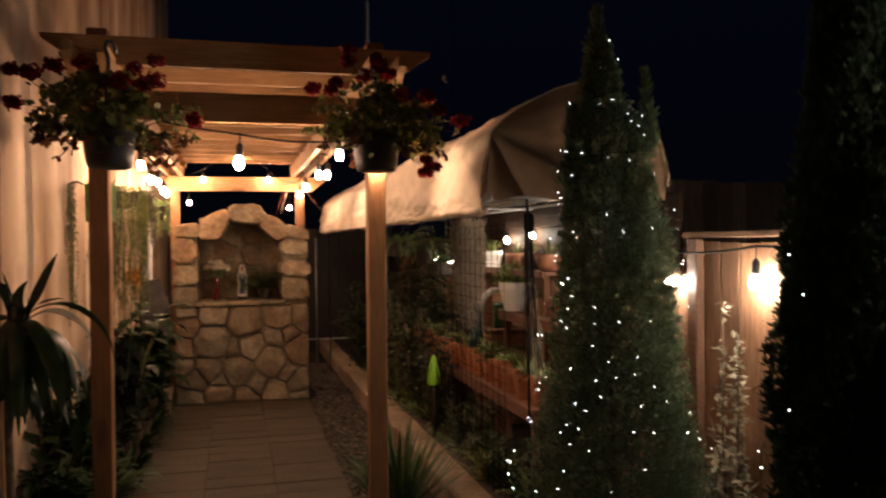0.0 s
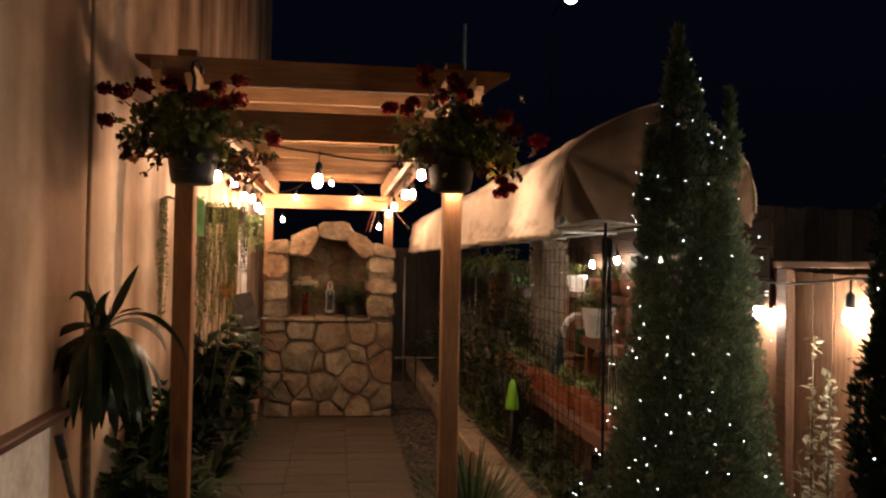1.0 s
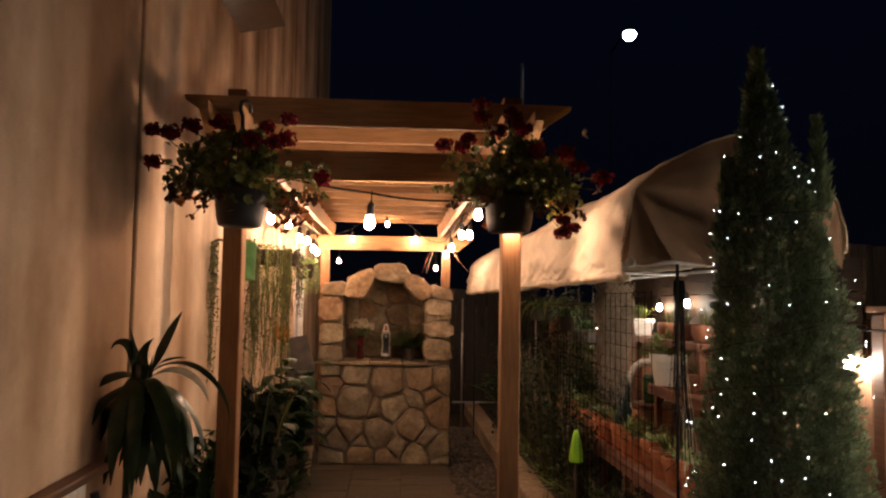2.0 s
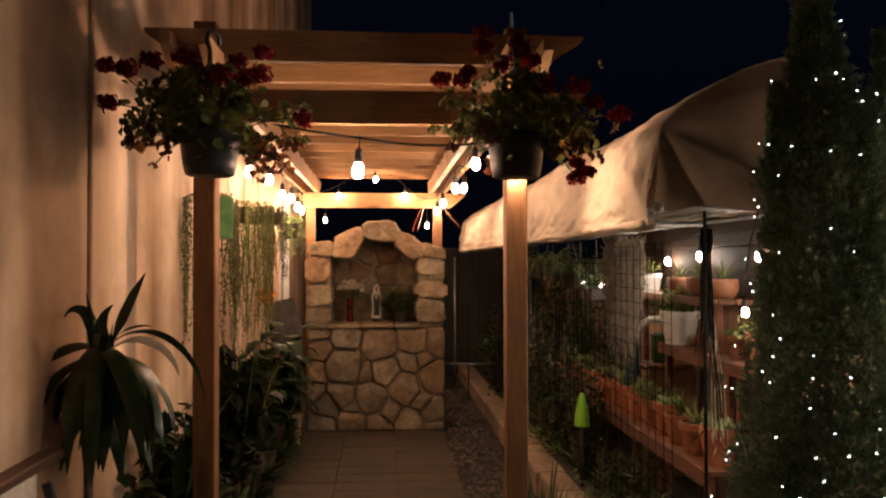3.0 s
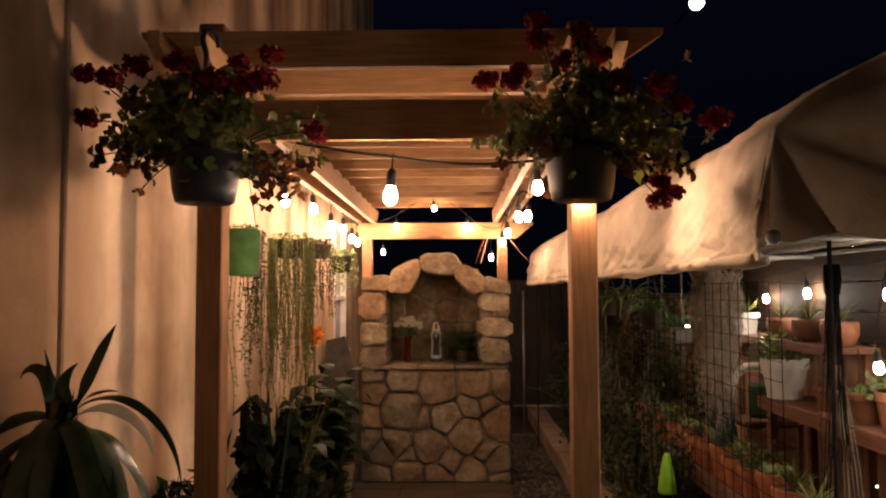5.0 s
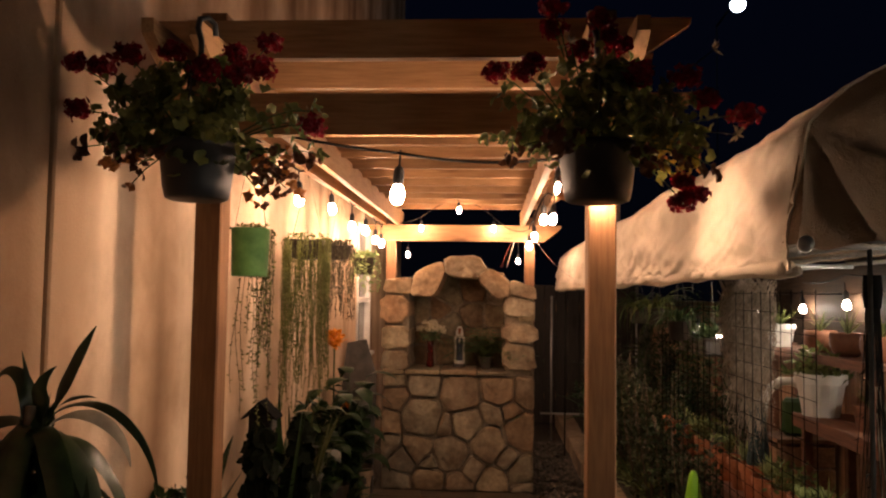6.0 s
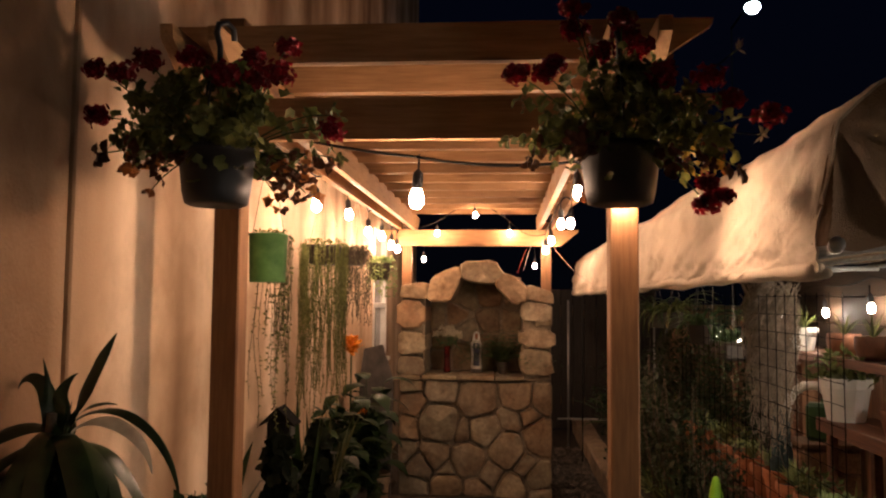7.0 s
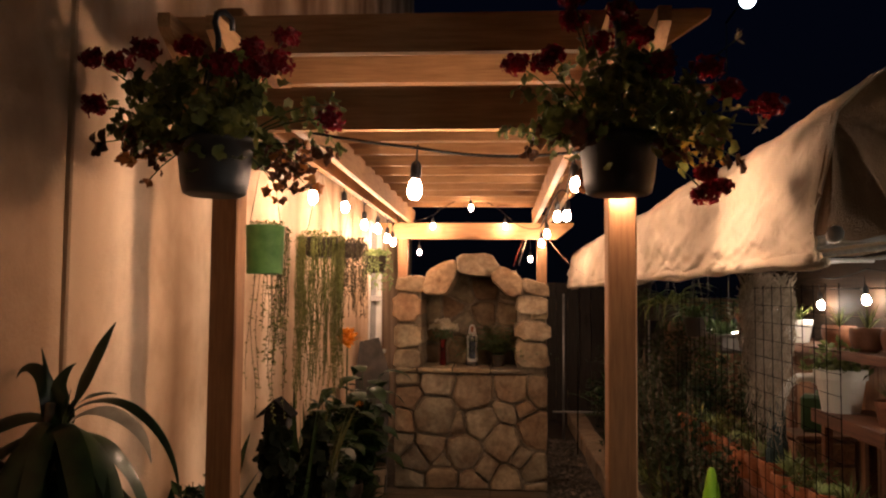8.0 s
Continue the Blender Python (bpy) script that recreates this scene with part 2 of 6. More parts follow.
mat_red_wire = speckled("red_wire", (0.26, 0.045, 0.035), (0.36, 0.07, 0.05), 30, 0.5, 0.05)

mat_leaf = leafy("geranium_leaf_green", (0.060, 0.076, 0.020), (0.155, 0.165, 0.050), 0.6, 0.45, 0.3)
mat_leaf_pale_dry = leafy("pale_withered_leaf", (0.50, 0.45, 0.36), (0.72, 0.67, 0.56), 0.4, 0.15, 0.4)
mat_corn_leaf = leafy("glossy_corn_plant_leaf", (0.008, 0.017, 0.006), (0.024, 0.042, 0.014), 0.30, 0.3, 0.03, 0.45)
mat_husk = leafy("papery_brown_husk", (0.16, 0.135, 0.09), (0.30, 0.26, 0.19), 0.6, 0.2)
mat_leaf_yellow = leafy("yellowing_leaf", (0.30, 0.22, 0.03), (0.50, 0.36, 0.06), 0.6)
mat_leaf_brown = leafy("withered_brown_leaf", (0.045, 0.018, 0.010), (0.12, 0.05, 0.022), 0.7)
mat_leaf_dry = leafy("dry_orange_leaf", (0.22, 0.07, 0.02), (0.42, 0.17, 0.04), 0.7)
mat_petal = leafy("deep_red_petal", (0.11, 0.002, 0.008), (0.25, 0.007, 0.016), 0.6, 0.4, 0.2)
mat_petal_pale = leafy("cream_petal", (0.46, 0.40, 0.28), (0.62, 0.55, 0.41), 0.5, 0.15, 0.2)
mat_petal_orange = leafy("orange_petal", (0.62, 0.19, 0.01), (0.80, 0.32, 0.02), 0.5, 0.15, 0.2)
mat_broad = leafy("glossy_dark_leaf", (0.006, 0.016, 0.004), (0.021, 0.044, 0.012), 0.45, 0.35, 0.08, 0.2)
mat_plum = leafy("dark_plum_leaf", (0.004, 0.007, 0.004), (0.012, 0.016, 0.009), 0.7, 0.3, 0.05, 0.06)
mat_olive_blade = leafy("olive_sword_leaf", (0.040, 0.050, 0.016), (0.090, 0.098, 0.036), 0.5, 0.3, 0.1)
mat_trail = leafy("trailing_olive_leaf", (0.078, 0.090, 0.022), (0.185, 0.195, 0.058), 0.55, 0.35)
mat_trail_dark = leafy("trailing_brown_green_leaf", (0.040, 0.038, 0.020), (0.10, 0.085, 0.045), 0.6, 0.35)
mat_succulent = leafy("pale_green_succulent", (0.17, 0.24, 0.085), (0.32, 0.39, 0.165), 0.45, 0.25)
mat_cypress = leafy("cypress_green", (0.100, 0.130, 0.078), (0.190, 0.238, 0.150), 0.9, 0.40, 0.45, 0.1)
mat_moss = leafy("grey_spanish_moss", (0.17, 0.130, 0.096), (0.30, 0.240, 0.180), 0.9, 0.3, 0.2)
# the second cypress stands unlit; its shade is put into this darker green
mat_cypress_shaded = leafy("shaded_cypress_green", (0.026, 0.040, 0.026), (0.062, 0.086, 0.056), 0.9, 0.35, 0.2, 0.05)
# leaf green darkened; the dimness of the planting is put into it
mat_shade_leaf = leafy("shaded_leaf_green", (0.014, 0.022, 0.009), (0.046, 0.058, 0.022), 0.6, 0.4, 0.15, 0.2)
mat_pale_leaf = leafy("pale_silvery_leaf", (0.26, 0.25, 0.18), (0.46, 0.43, 0.32), 0.6, 0.25, 0.2)
mat_fern = leafy("dark_fern_green", (0.026, 0.052, 0.015), (0.075, 0.118, 0.036), 0.6, 0.35)
mat_dusty_leaf = leafy("dusty_grey_leaf", (0.050, 0.052, 0.042), (0.115, 0.112, 0.092), 0.55, 0.3, 0.05)
mat_grass = leafy("wild_green_leaf", (0.022, 0.045, 0.014), (0.07, 0.11, 0.035), 0.6, 0.4)
mat_cactus = leafy("blue_green_cactus", (0.012, 0.028, 0.030), (0.030, 0.055, 0.054), 0.6, 0.2, 0.0)

mat_bulb = glowing("warm_bulb_glass", BULB_COLOUR, BULB_GLOW)
mat_bulb_front = glowing("front_bulb_glass", BULB_COLOUR, FRONT_GLOW)
mat_bulb_dim = glowing("dim_bulb_glass", FENCE_COLOUR, DIM_GLOW)
mat_bulb_fence = glowing("bright_bulb_glass", FENCE_COLOUR, FENCE_GLOW)
mat_bulb_shed = glowing("soft_bulb_glass", FENCE_COLOUR, SHED_GLOW)
mat_fairy = glowing("fairy_light_glass", (0.88, 0.97, 1.0), FAIRY_GLOW)
mat_street = glowing("cool_white_lens", (0.78, 1.0, 0.97), STREET_GLOW)
mat_bulb_off = speckled("clear_unlit_bulb_glass", (0.5, 0.48, 0.44), (0.6, 0.58, 0.53), 20, 0.1, 0.0, spec=0.6)


def window_glass():
    m, n, l, b = material("dark_window_glass", 0.06, 0.0, 0.6)
    b.inputs["Base Color"].default_value = (0.03, 0.04, 0.055, 1)
    return m


mat_glass = window_glass()


# ---- small modelling kit ----
rng = random.Random(7)
BED = 0.13  # height of the garden bed


class Geo:
    """Gathers the corners and faces of one mesh."""

    def __init__(self):
        self.v, self.f, self.mi = [], [], []

    def face(self, *idx, mi=0):
        self.f.append(idx)
        self.mi.append(mi)

    def add(self, pts, faces, mi=0):
        o = len(self.v)
        self.v += [tuple(q) for q in pts]
        for f in faces:
            self.face(*[o + k for k in f], mi=mi)
        return self

    def box(self, lo, hi, ch=0.004):
        """A box with chamfered edges."""
        c = min(ch, *[(b - a) * 0.45 for a, b in zip(lo, hi)])
        pts, idx = [], {}
        for sx in (0, 1):
            for sy in (0, 1):
                for sz in (0, 1):
                    s = (sx, sy, sz)
                    for ax in range(3):
                        q = []
                        for k in range(3):
                            e = (lo, hi)[s[k]][k]
                            q.append(e if k == ax else e + (c if s[k] == 0 else -c))
                        idx[s, ax] = len(pts)
                        pts.append(q)
        faces = []
        for ax in range(3):
            a, b = [k for k in range(3) if k != ax]
            for side in (0, 1):
                q = []
                for u, w in ((0, 0), (1, 0), (1, 1), (0, 1)):
                    s = [0, 0, 0]
                    s[ax], s[a], s[b] = side, u, w
                    q.append(idx[tuple(s), ax])
                faces.append(q)
            for u in (0, 1):
                for w in (0, 1):
                    s0, s1 = [0, 0, 0], [0, 0, 0]
                    s0[a] = s1[a] = u
                    s0[b] = s1[b] = w
                    s1[ax] = 1
                    s0, s1 = tuple(s0), tuple(s1)
                    faces.append([idx[s0, a], idx[s1, a], idx[s1, b], idx[s0, b]])
        for s in {k[0] for k in idx}:
            faces.append([idx[s, 0], idx[s, 1], idx[s, 2]])
        return self.add(pts, sorted(faces))

    def lathe(self, prof, centre=(0, 0, 0), n=24, closed=False, wob=0.0, mi=0):
        """Rings of (radius, height) about the z axis."""
        cx, cy, cz = centre
        pts, faces = [], []
        for r, z in prof:
            for k in range(n):
                a = 2 * math.pi * k / n
                rr = r * (1 + wob * math.sin(3 * a + z * 40))
                pts.append((cx + rr * math.cos(a), cy + rr * math.sin(a), cz + z))
        for j in range(len(prof) - 1):
            for k in range(n):
                k2 = (k + 1) % n
                faces.append((j * n + k, j * n + k2, (j + 1) * n + k2, (j + 1) * n + k))
        if closed:
            faces.append(tuple(range(n - 1, -1, -1)))
            faces.append(tuple((len(prof) - 1) * n + k for k in range(n)))
        return self.add(pts, faces, mi)

    def tube(self, path, r, n=6, taper=1.0, mi=0):
        """A round bar along a line of points; r shrinks to r * taper at its end."""
        path = [Vector(q) for q in path]
        pts, faces = [], []
        side = None
        for j, q in enumerate(path):
            d = (path[min(j + 1, len(path) - 1)] - path[max(j - 1, 0)])
            d = d.normalized() if d.length > 1e-9 else Vector((0, 0, 1))
            if side is None:
                side = d.orthogonal().normalized()
            else:
                side = (side - d * side.dot(d))
                side = side.normalized() if side.length > 1e-6 else d.orthogonal().normalized()
            up = d.cross(side)
            rr = r * (1 + (taper - 1) * j / max(1, len(path) - 1))
            for k in range(n):
                a = 2 * math.pi * k / n
                pts.append(q + side * rr * math.cos(a) + up * rr * math.sin(a))
        for j in range(len(path) - 1):
            for k in range(n):
                k2 = (k + 1) % n
                faces.append((j * n + k, j * n + k2, (j + 1) * n + k2, (j + 1) * n + k))
        faces.append(tuple(range(n - 1, -1, -1)))
        faces.append(tuple((len(path) - 1) * n + k for k in range(n)))
        return self.add(pts, faces, mi)

    def ball(self, c, r, n=8, rings=6, squash=1.0, mi=0):
        prof = [(max(1e-4, r * math.sin(math.pi * j / rings)), -r * squash * math.cos(math.pi * j / rings)) for j in range(rings + 1)]
        return self.lathe(prof, c, n, mi=mi)

    def strap(self, base, az, length, width, rise, droop, segs=6, fold=0.25, tip=0.04, belly=0.4, mi=0, twist=0.0, early=1.0, roll=0.0, wave=0.0):
        """A long leaf: it leaves its base at the angle rise and bends down by droop (radians) along its length; roll winds its blade about its midrib, wave ruffles its edges."""
        pos = Vector(base)
        pts, faces = [], []
        ang = rise
        az0 = az
        for j in range(segs + 1):
            t = j / segs
            h = Vector((math.cos(az0), math.sin(az0), 0))
            d = h * math.cos(ang) + Vector((0, 0, math.sin(ang)))
            s = Vector((-math.sin(az0), math.cos(az0), 0))
            up = d.cross(s) * -1
            if roll:
                turn = roll * (0.25 + 0.75 * t)
                s, up = s * math.cos(turn) + up * math.sin(turn), up * math.cos(turn) - s * math.sin(turn)
            w = width * 0.5 * max(tip, (math.sin(math.pi * min(1, (t + 0.10) / 1.1)) ** belly) * (1 - t ** 3 * 0.8))
            ruffle = wave * math.sin(t * 13 + az * 5)
            pts += [pos + s * w + up * w * (fold + ruffle), pos, pos - s * w + up * w * (fold - wave * math.sin(t * 11 + az * 9))]
            pos = pos + d * (length / segs)
            ang = rise - droop * ((j + 1) / segs) ** early
            az0 += twist / segs
        for j in range(segs):
            a = j * 3
            faces += [(a, a + 1, a + 4, a + 3), (a + 1, a + 2, a + 5, a + 4)]
        return self.add(pts, faces, mi)

    def disc_leaf(self, c, nrm, r, lobes=6, cup=0.2, mi=0):
        """A round, ruffled leaf."""
        nrm = Vector(nrm).normalized()
        s = nrm.orthogonal().normalized()
        u = nrm.cross(s)
        c = Vector(c)
        n = lobes * 2
        a0 = rng.uniform(0, 6.28)
        bend = rng.uniform(-0.35, 0.35)
        pts = [c - nrm * r * cup]
        for k in range(n):
            a = a0 + 2 * math.pi * k / n
            rr = r * (1.0 if k % 2 == 0 else (0.87 if lobes > 5 else 0.72)) * rng.uniform(0.90, 1.10) * (0.35 if k == 0 and lobes > 4 else 1.0)
            rise = 0.20 * math.sin(a * 2.5 + a0) + bend * math.cos(a) ** 2 + rng.uniform(-0.10, 0.10)
            pts.append(c + s * rr * math.cos(a) + u * rr * math.sin(a) + nrm * r * rise)
        return self.add(pts, [(0, 1 + k, 1 + (k + 1) % n) for k in range(n)], mi)

    def lens_leaf(self, c, d, nrm, length, width, mi=0):
        """A small pointed leaf of four corners, folded along its middle."""
        c, d = Vector(c), Vector(d).normalized()
        s = d.cross(Vector(nrm))
        s = s.normalized() if s.length > 1e-6 else d.orthogonal().normalized()
        up = s.cross(d)
        pts = [c, c + d * length * 0.45 + s * width * 0.5 + up * width * 0.15, c + d * length, c + d * length * 0.45 - s * width * 0.5 + up * width * 0.15]
        return self.add(pts, [(0, 1, 2), (0, 2, 3)], mi)


def rand_dir(up=0.0):
    while True:
        q = Vector((rng.uniform(-1, 1), rng.uniform(-1, 1), rng.uniform(-1, 1)))
        if 0.05 < q.length < 1:
            q.normalize()
            q.z += up
            return q.normalized()


def part(name, geo, mats, parent=None, label="", smooth=False, kind=""):
    """Links the gathered faces as one mesh object, under its thing or part."""
    me = bpy.data.meshes.new(name)
    me.from_pydata(geo.v, [], geo.f)
    for m in (mats if isinstance(mats, (list, tuple)) else [mats]):
        me.materials.append(m)
    if any(geo.mi):
        me.polygons.foreach_set("material_index", geo.mi)
    if smooth:
        me.polygons.foreach_set("use_smooth", [True] * len(geo.f))
    me.update()
    ob = new(name, me)
    if parent is not None:
        ob.parent = parent
    if label or kind:
        tagged(ob, label, kind=kind)
    return ob


def thing(name, label, category, at=(0, 0, 0), group="", kind=""):
    """An empty at the base of a thing, under which its parts hang. The parts are made in the thing's own coordinates."""
    e = new(name)
    e.empty_display_size = 0.1
    e.matrix_basis = Matrix.Translation(at)
    return tagged(e, label, category, group, kind)


def sag(a, b, drop, n=12):
    a, b = Vector(a), Vector(b)
    return [a.lerp(b, k / n) - Vector((0, 0, drop * 4 * (k / n) * (1 - k / n))) for k in range(n + 1)]


# ---- setting: ground, house wall, fences ----
def build_ground():
    g = Geo()
    n, size = 40, 400.0
    ticks = sorted({round(math.copysign(abs(k / n) ** 3, k) * size, 4) for k in range(-n, n + 1)})
    m = len(ticks)
    for y in ticks:
        for x in ticks:
            g.v.append((x, y, -0.025 + 0.012 * noise.noise(Vector((x * 3, y * 3, 0)))))
    for j in range(m - 1):
        for k in range(m - 1):
            g.face(j * m + k, j * m + k + 1, (j + 1) * m + k + 1, (j + 1) * m + k)
    tagged(part("ground", g, mat_soil), "dark bare garden soil between the beds", "ground", kind="structure")


def build_walls():
    g = Geo()
    y0, y1, z0, z1 = 4.72, 5.52, 1.02, 2.26
    xo, xi = -1.46, -1.067
    g.box((xo, -0.392, -0.1), (xi, y0, 6.4), 0.006)
    g.box((xo, y1, -0.1), (xi, 8.25, 6.4), 0.006)
    g.box((xo, y0, -0.1), (xi, y1, z0), 0.004)
    g.box((xo, y0, z1), (xi, y1, 6.4), 0.004)
    tagged(part("wall_west", g, mat_stucco), "tall beige stucco house wall with faint vertical stains", "wall", kind="structure")
    g = Geo()
    g.box((-1.50, -9.0, -0.1), (-1.082, -0.394, 6.4), 0.004)
    tagged(part("wall_west_recess", g, mat_stucco), "beige stucco house wall set slightly back", "wall", kind="structure")
    g = Geo()
    g.box((-1.46, -9.3, -0.1), (6.0, -9.0, 3.2), 0.01)
    tagged(part("wall_south", g, mat_stucco), "plain beige stucco wall closing the yard", "wall", kind="structure")
    win = tagged(new("window_1"), "narrow white-framed window in the stucco wall, dark behind", "window", kind="structure")
    win.matrix_basis = Matrix.Translation((-1.087, 0, 0))
    fr = Geo()
    fr.box((-0.05, y0, z0), (0.03, y0 + 0.06, z1), 0.004)
    fr.box((-0.05, y1 - 0.07, z0), (0.03, y1, z1), 0.004)
    fr.box((-0.05, y0 + 0.06, z0), (0.028, y1 - 0.07, z0 + 0.06), 0.004)
    fr.box((-0.05, y0 + 0.06, z1 - 0.06), (0.028, y1 - 0.07, z1), 0.004)
    part("window_frame", fr, mat_white_frame, win)
    part("window_rail", Geo().box((-0.04, y0 + 0.06, 1.51), (0.022, y1 - 0.07, 1.56), 0.004), mat_white_frame, win)
    part("window_sill", Geo().box((0.02, y0 - 0.03, z0 - 0.04), (0.07, y1 + 0.03, z0 - 0.002), 0.005), mat_white_frame, win)
    part("pane", Geo().box((-0.03, y0 + 0.06, z0 + 0.06), (-0.024, y1 - 0.07, 1.51), 0.001), mat_glass, win)
    part("pane", Geo().box((-0.03, y0 + 0.06, 1.56), (-0.024, y1 - 0.07, z1 - 0.06), 0.001), mat_glass, win)


build_ground()
build_walls()


def board_fence(name, label, along, at, start, end, z0, z1, width, mat, rail_mat, thick=0.018, seed=1, rails=(0.25, 1.25), posts=2.4, side=1):
    """A fence of upright boards. along: 'y' or 'x'; at: its place on the other axis; side: where the rails stand."""
    r = random.Random(seed)
    f = tagged(new(name), label, "fence", kind="structure")

    def lohi(a0, a1, b0, b1, c0, c1):
        return ((b0, a0, c0), (b1, a1, c1)) if along == "y" else ((a0, b0, c0), (a1, b1, c1))

    a = start
    while a < end:
        w = width * r.uniform(0.96, 1.03)
        off = r.uniform(-0.004, 0.004)
        top = z1 + r.uniform(-0.012, 0.012)
        part("board", Geo().box(*lohi(a, a + w - 0.006, at + off, at + off + thick, z0, top), 0.003), mat, f)
        a += w
    for z in rails:
        b0 = at + thick + 0.006 if side > 0 else at - 0.044
        part("rail", Geo().box(*lohi(start, end, b0, b0 + 0.038, z, z + 0.088), 0.004), rail_mat, f)
    a = start + 0.4
    while a < end:
        b0 = at + thick + 0.046 if side > 0 else at - 0.135
        part("fence_post", Geo().box(*lohi(a, a + 0.089, b0, b0 + 0.089, z0, z1 + 0.05), 0.004), mat, f)
        a += posts
    return f


# ---- pergola ----
def build_pergola():
    p = thing("pergola", "open cedar-coloured timber pergola over the garden path", "pergola")
    for x0 in (-0.808, 0.480):
        for y0 in (0.0, 4.79):
            g = Geo().box((x0, y0, -0.02), (x0 + 0.090, y0 + 0.090, 2.525 if y0 < 1 else 2.32), 0.005)
            part("post", g, mat_pine_shaded, p)
    # paired side beams with slanting tails, lying on the cross headers
    for x0, y0 in ((-0.847, -0.36), (-0.715, -0.335), (0.441, -0.33), (0.571, -0.35)):
        g = Geo()
        y1, z0, z1 = 5.06, 2.242, 2.382
        prof = [(y0, z1 - 0.003), (y0 + 0.004, z1 - 0.045), (y0 + 0.17, z0), (y1 - 0.17, z0), (y1 - 0.015, z1 - 0.03), (y1 + 0.005, z1 - 0.004)]
        n = len(prof)
        for x in (x0, x0 + 0.038):
            g.v += [(x, y, z) for y, z in prof]
        g.face(*range(n - 1, -1, -1))
        g.face(*range(n, 2 * n))
        for k in range(n):
            g.face(k, (k + 1) % n, n + (k + 1) % n, n + k)
        part("side_beam", g, mat_pine_y, p)

    def cross(name, y0, z0, z1, xa, xb):
        g = Geo()
        prof = [(xa, z1), (xa + 0.005, z1 - 0.022), (xa + 0.16, z0), (xb - 0.16, z0), (xb - 0.005, z1 - 0.022), (xb, z1)]
        n = len(prof)
        for y in (y0, y0 + 0.038):
            g.v += [(x, y, z) for x, z in prof]
        g.face(*range(n))
        g.face(*range(2 * n - 1, n - 1, -1))
        for k in range(n):
            g.face((k + 1) % n, k, n + k, n + (k + 1) % n)
        part(name, g, mat_pine_x, p)

    cross("header", -0.040, 2.103, 2.240, -1.00, 0.815)
    cross("header", 4.752, 2.092, 2.240, -1.00, 0.815)
    for k in range(13):
        y = -0.039 + k * 0.3715
        cross("rafter", y, 2.355 + (k % 3) * 0.001, 2.482, -0.995 + (k % 2) * 0.004, 0.800 - (k % 2) * 0.045)
    return p


build_pergola()


# ---- festoon lights ----
def bulb_meshes():
    b = Geo()
    prof = [(0.0005, -0.036), (0.012, -0.033), (0.020, -0.023), (0.0238, -0.009), (0.0228, 0.006), (0.0175, 0.022), (0.0130, 0.032), (0.0120, 0.036)]
    b.lathe(prof, n=14)
    s = Geo()
    s.lathe([(0.0005, 0.030), (0.0165, 0.030), (0.018, 0.036), (0.0185, 0.075), (0.015, 0.088), (0.006, 0.096), (0.0035, 0.100), (0.0035, 0.150), (0.0005, 0.151)], n=10)
    return b, s


def festoon(label, spots, wires, bulb_mat, size=1.0, group="festoon lights"):
    """A cable with hanging bulbs. spots: the bulbs' places; wires: lines of points for the cable."""
    t = thing("string_lights", label, "string lights", spots[0], group)
    o = Vector(spots[0])
    cable = Geo()
    for w in wires:
        cable.tube([Vector(q) - o for q in w], 0.0052 * size, 6)
    part("cable", cable, mat_black_rubber, t, "thin black cable", True)
    gb, gs = bulb_meshes()
    first = None
    for c in spots:
        if first is None:
            b = part("light_bulb", gb, bulb_mat, t, "glowing pear-shaped glass bulb", True)
            s = part("socket", gs, mat_black_plastic, b, "black plastic socket", True)
            first = (b, s)
        else:
            b, s = new("light_bulb", first[0].data), new("socket", first[1].data)
            b.parent, s.parent = t, b
            tagged(b, "glowing pear-shaped glass bulb")
            tagged(s, "black plastic socket")
        b.matrix_basis = Matrix.Translation(Vector(c) - o) @ Euler((rng.uniform(-0.08, 0.08), rng.uniform(-0.08, 0.08), 0)).to_matrix().to_4x4() @ Matrix.Diagonal((size, size, size, 1))
    return t


def swag(spots, drop, lift=0.148):
    """The cable from bulb to bulb, sagging a little between them."""
    tops = [Vector(q) + Vector((0, 0, lift)) for q in spots]
    line = []
    for a, b in zip(tops, tops[1:]):
        line += sag(a, b, drop, 6)[:-1]
    return line + [tops[-1]]


left_run = [(-0.83, y, z) for y, z in ((1.50, 2.078), (2.35, 2.122), (3.07, 2.074), (3.68, 2.098), (4.22, 2.060), (4.60, 2.052), (4.93, 2.145))]
festoon("black festoon cable with glowing bulbs along the stucco-side beam", left_run,
        [swag(left_run, -0.03), sag((-0.83, 0.06, 2.235), (-0.83, 0.90, 2.255), 0.02), sag((-0.83, 0.90, 2.255), (-0.83, 1.50, 2.226), 0.01)], mat_bulb)
right_run = [(0.485, 1.12, 2.088), (0.555, 2.45, 2.078), (0.51, 2.62, 2.090), (0.53, 4.07, 2.090), (0.515, 4.66, 2.052)]
festoon("black festoon cable with glowing bulbs along the garden-side beam", right_run,
        [swag(right_run, -0.02), sag((0.40, 0.02, 2.040), (0.485, 1.12, 2.236), 0.03)], mat_bulb)
festoon("unlit bulb on the festoon cable behind the geraniums", [(-0.83, 0.90, 2.107)], [[(-0.83, 0.90, 2.255), (-0.83, 0.92, 2.256)]], mat_bulb_off)
front_run = [(-0.140, 0.03, 1.920), (0.512, -0.031, 1.935)]
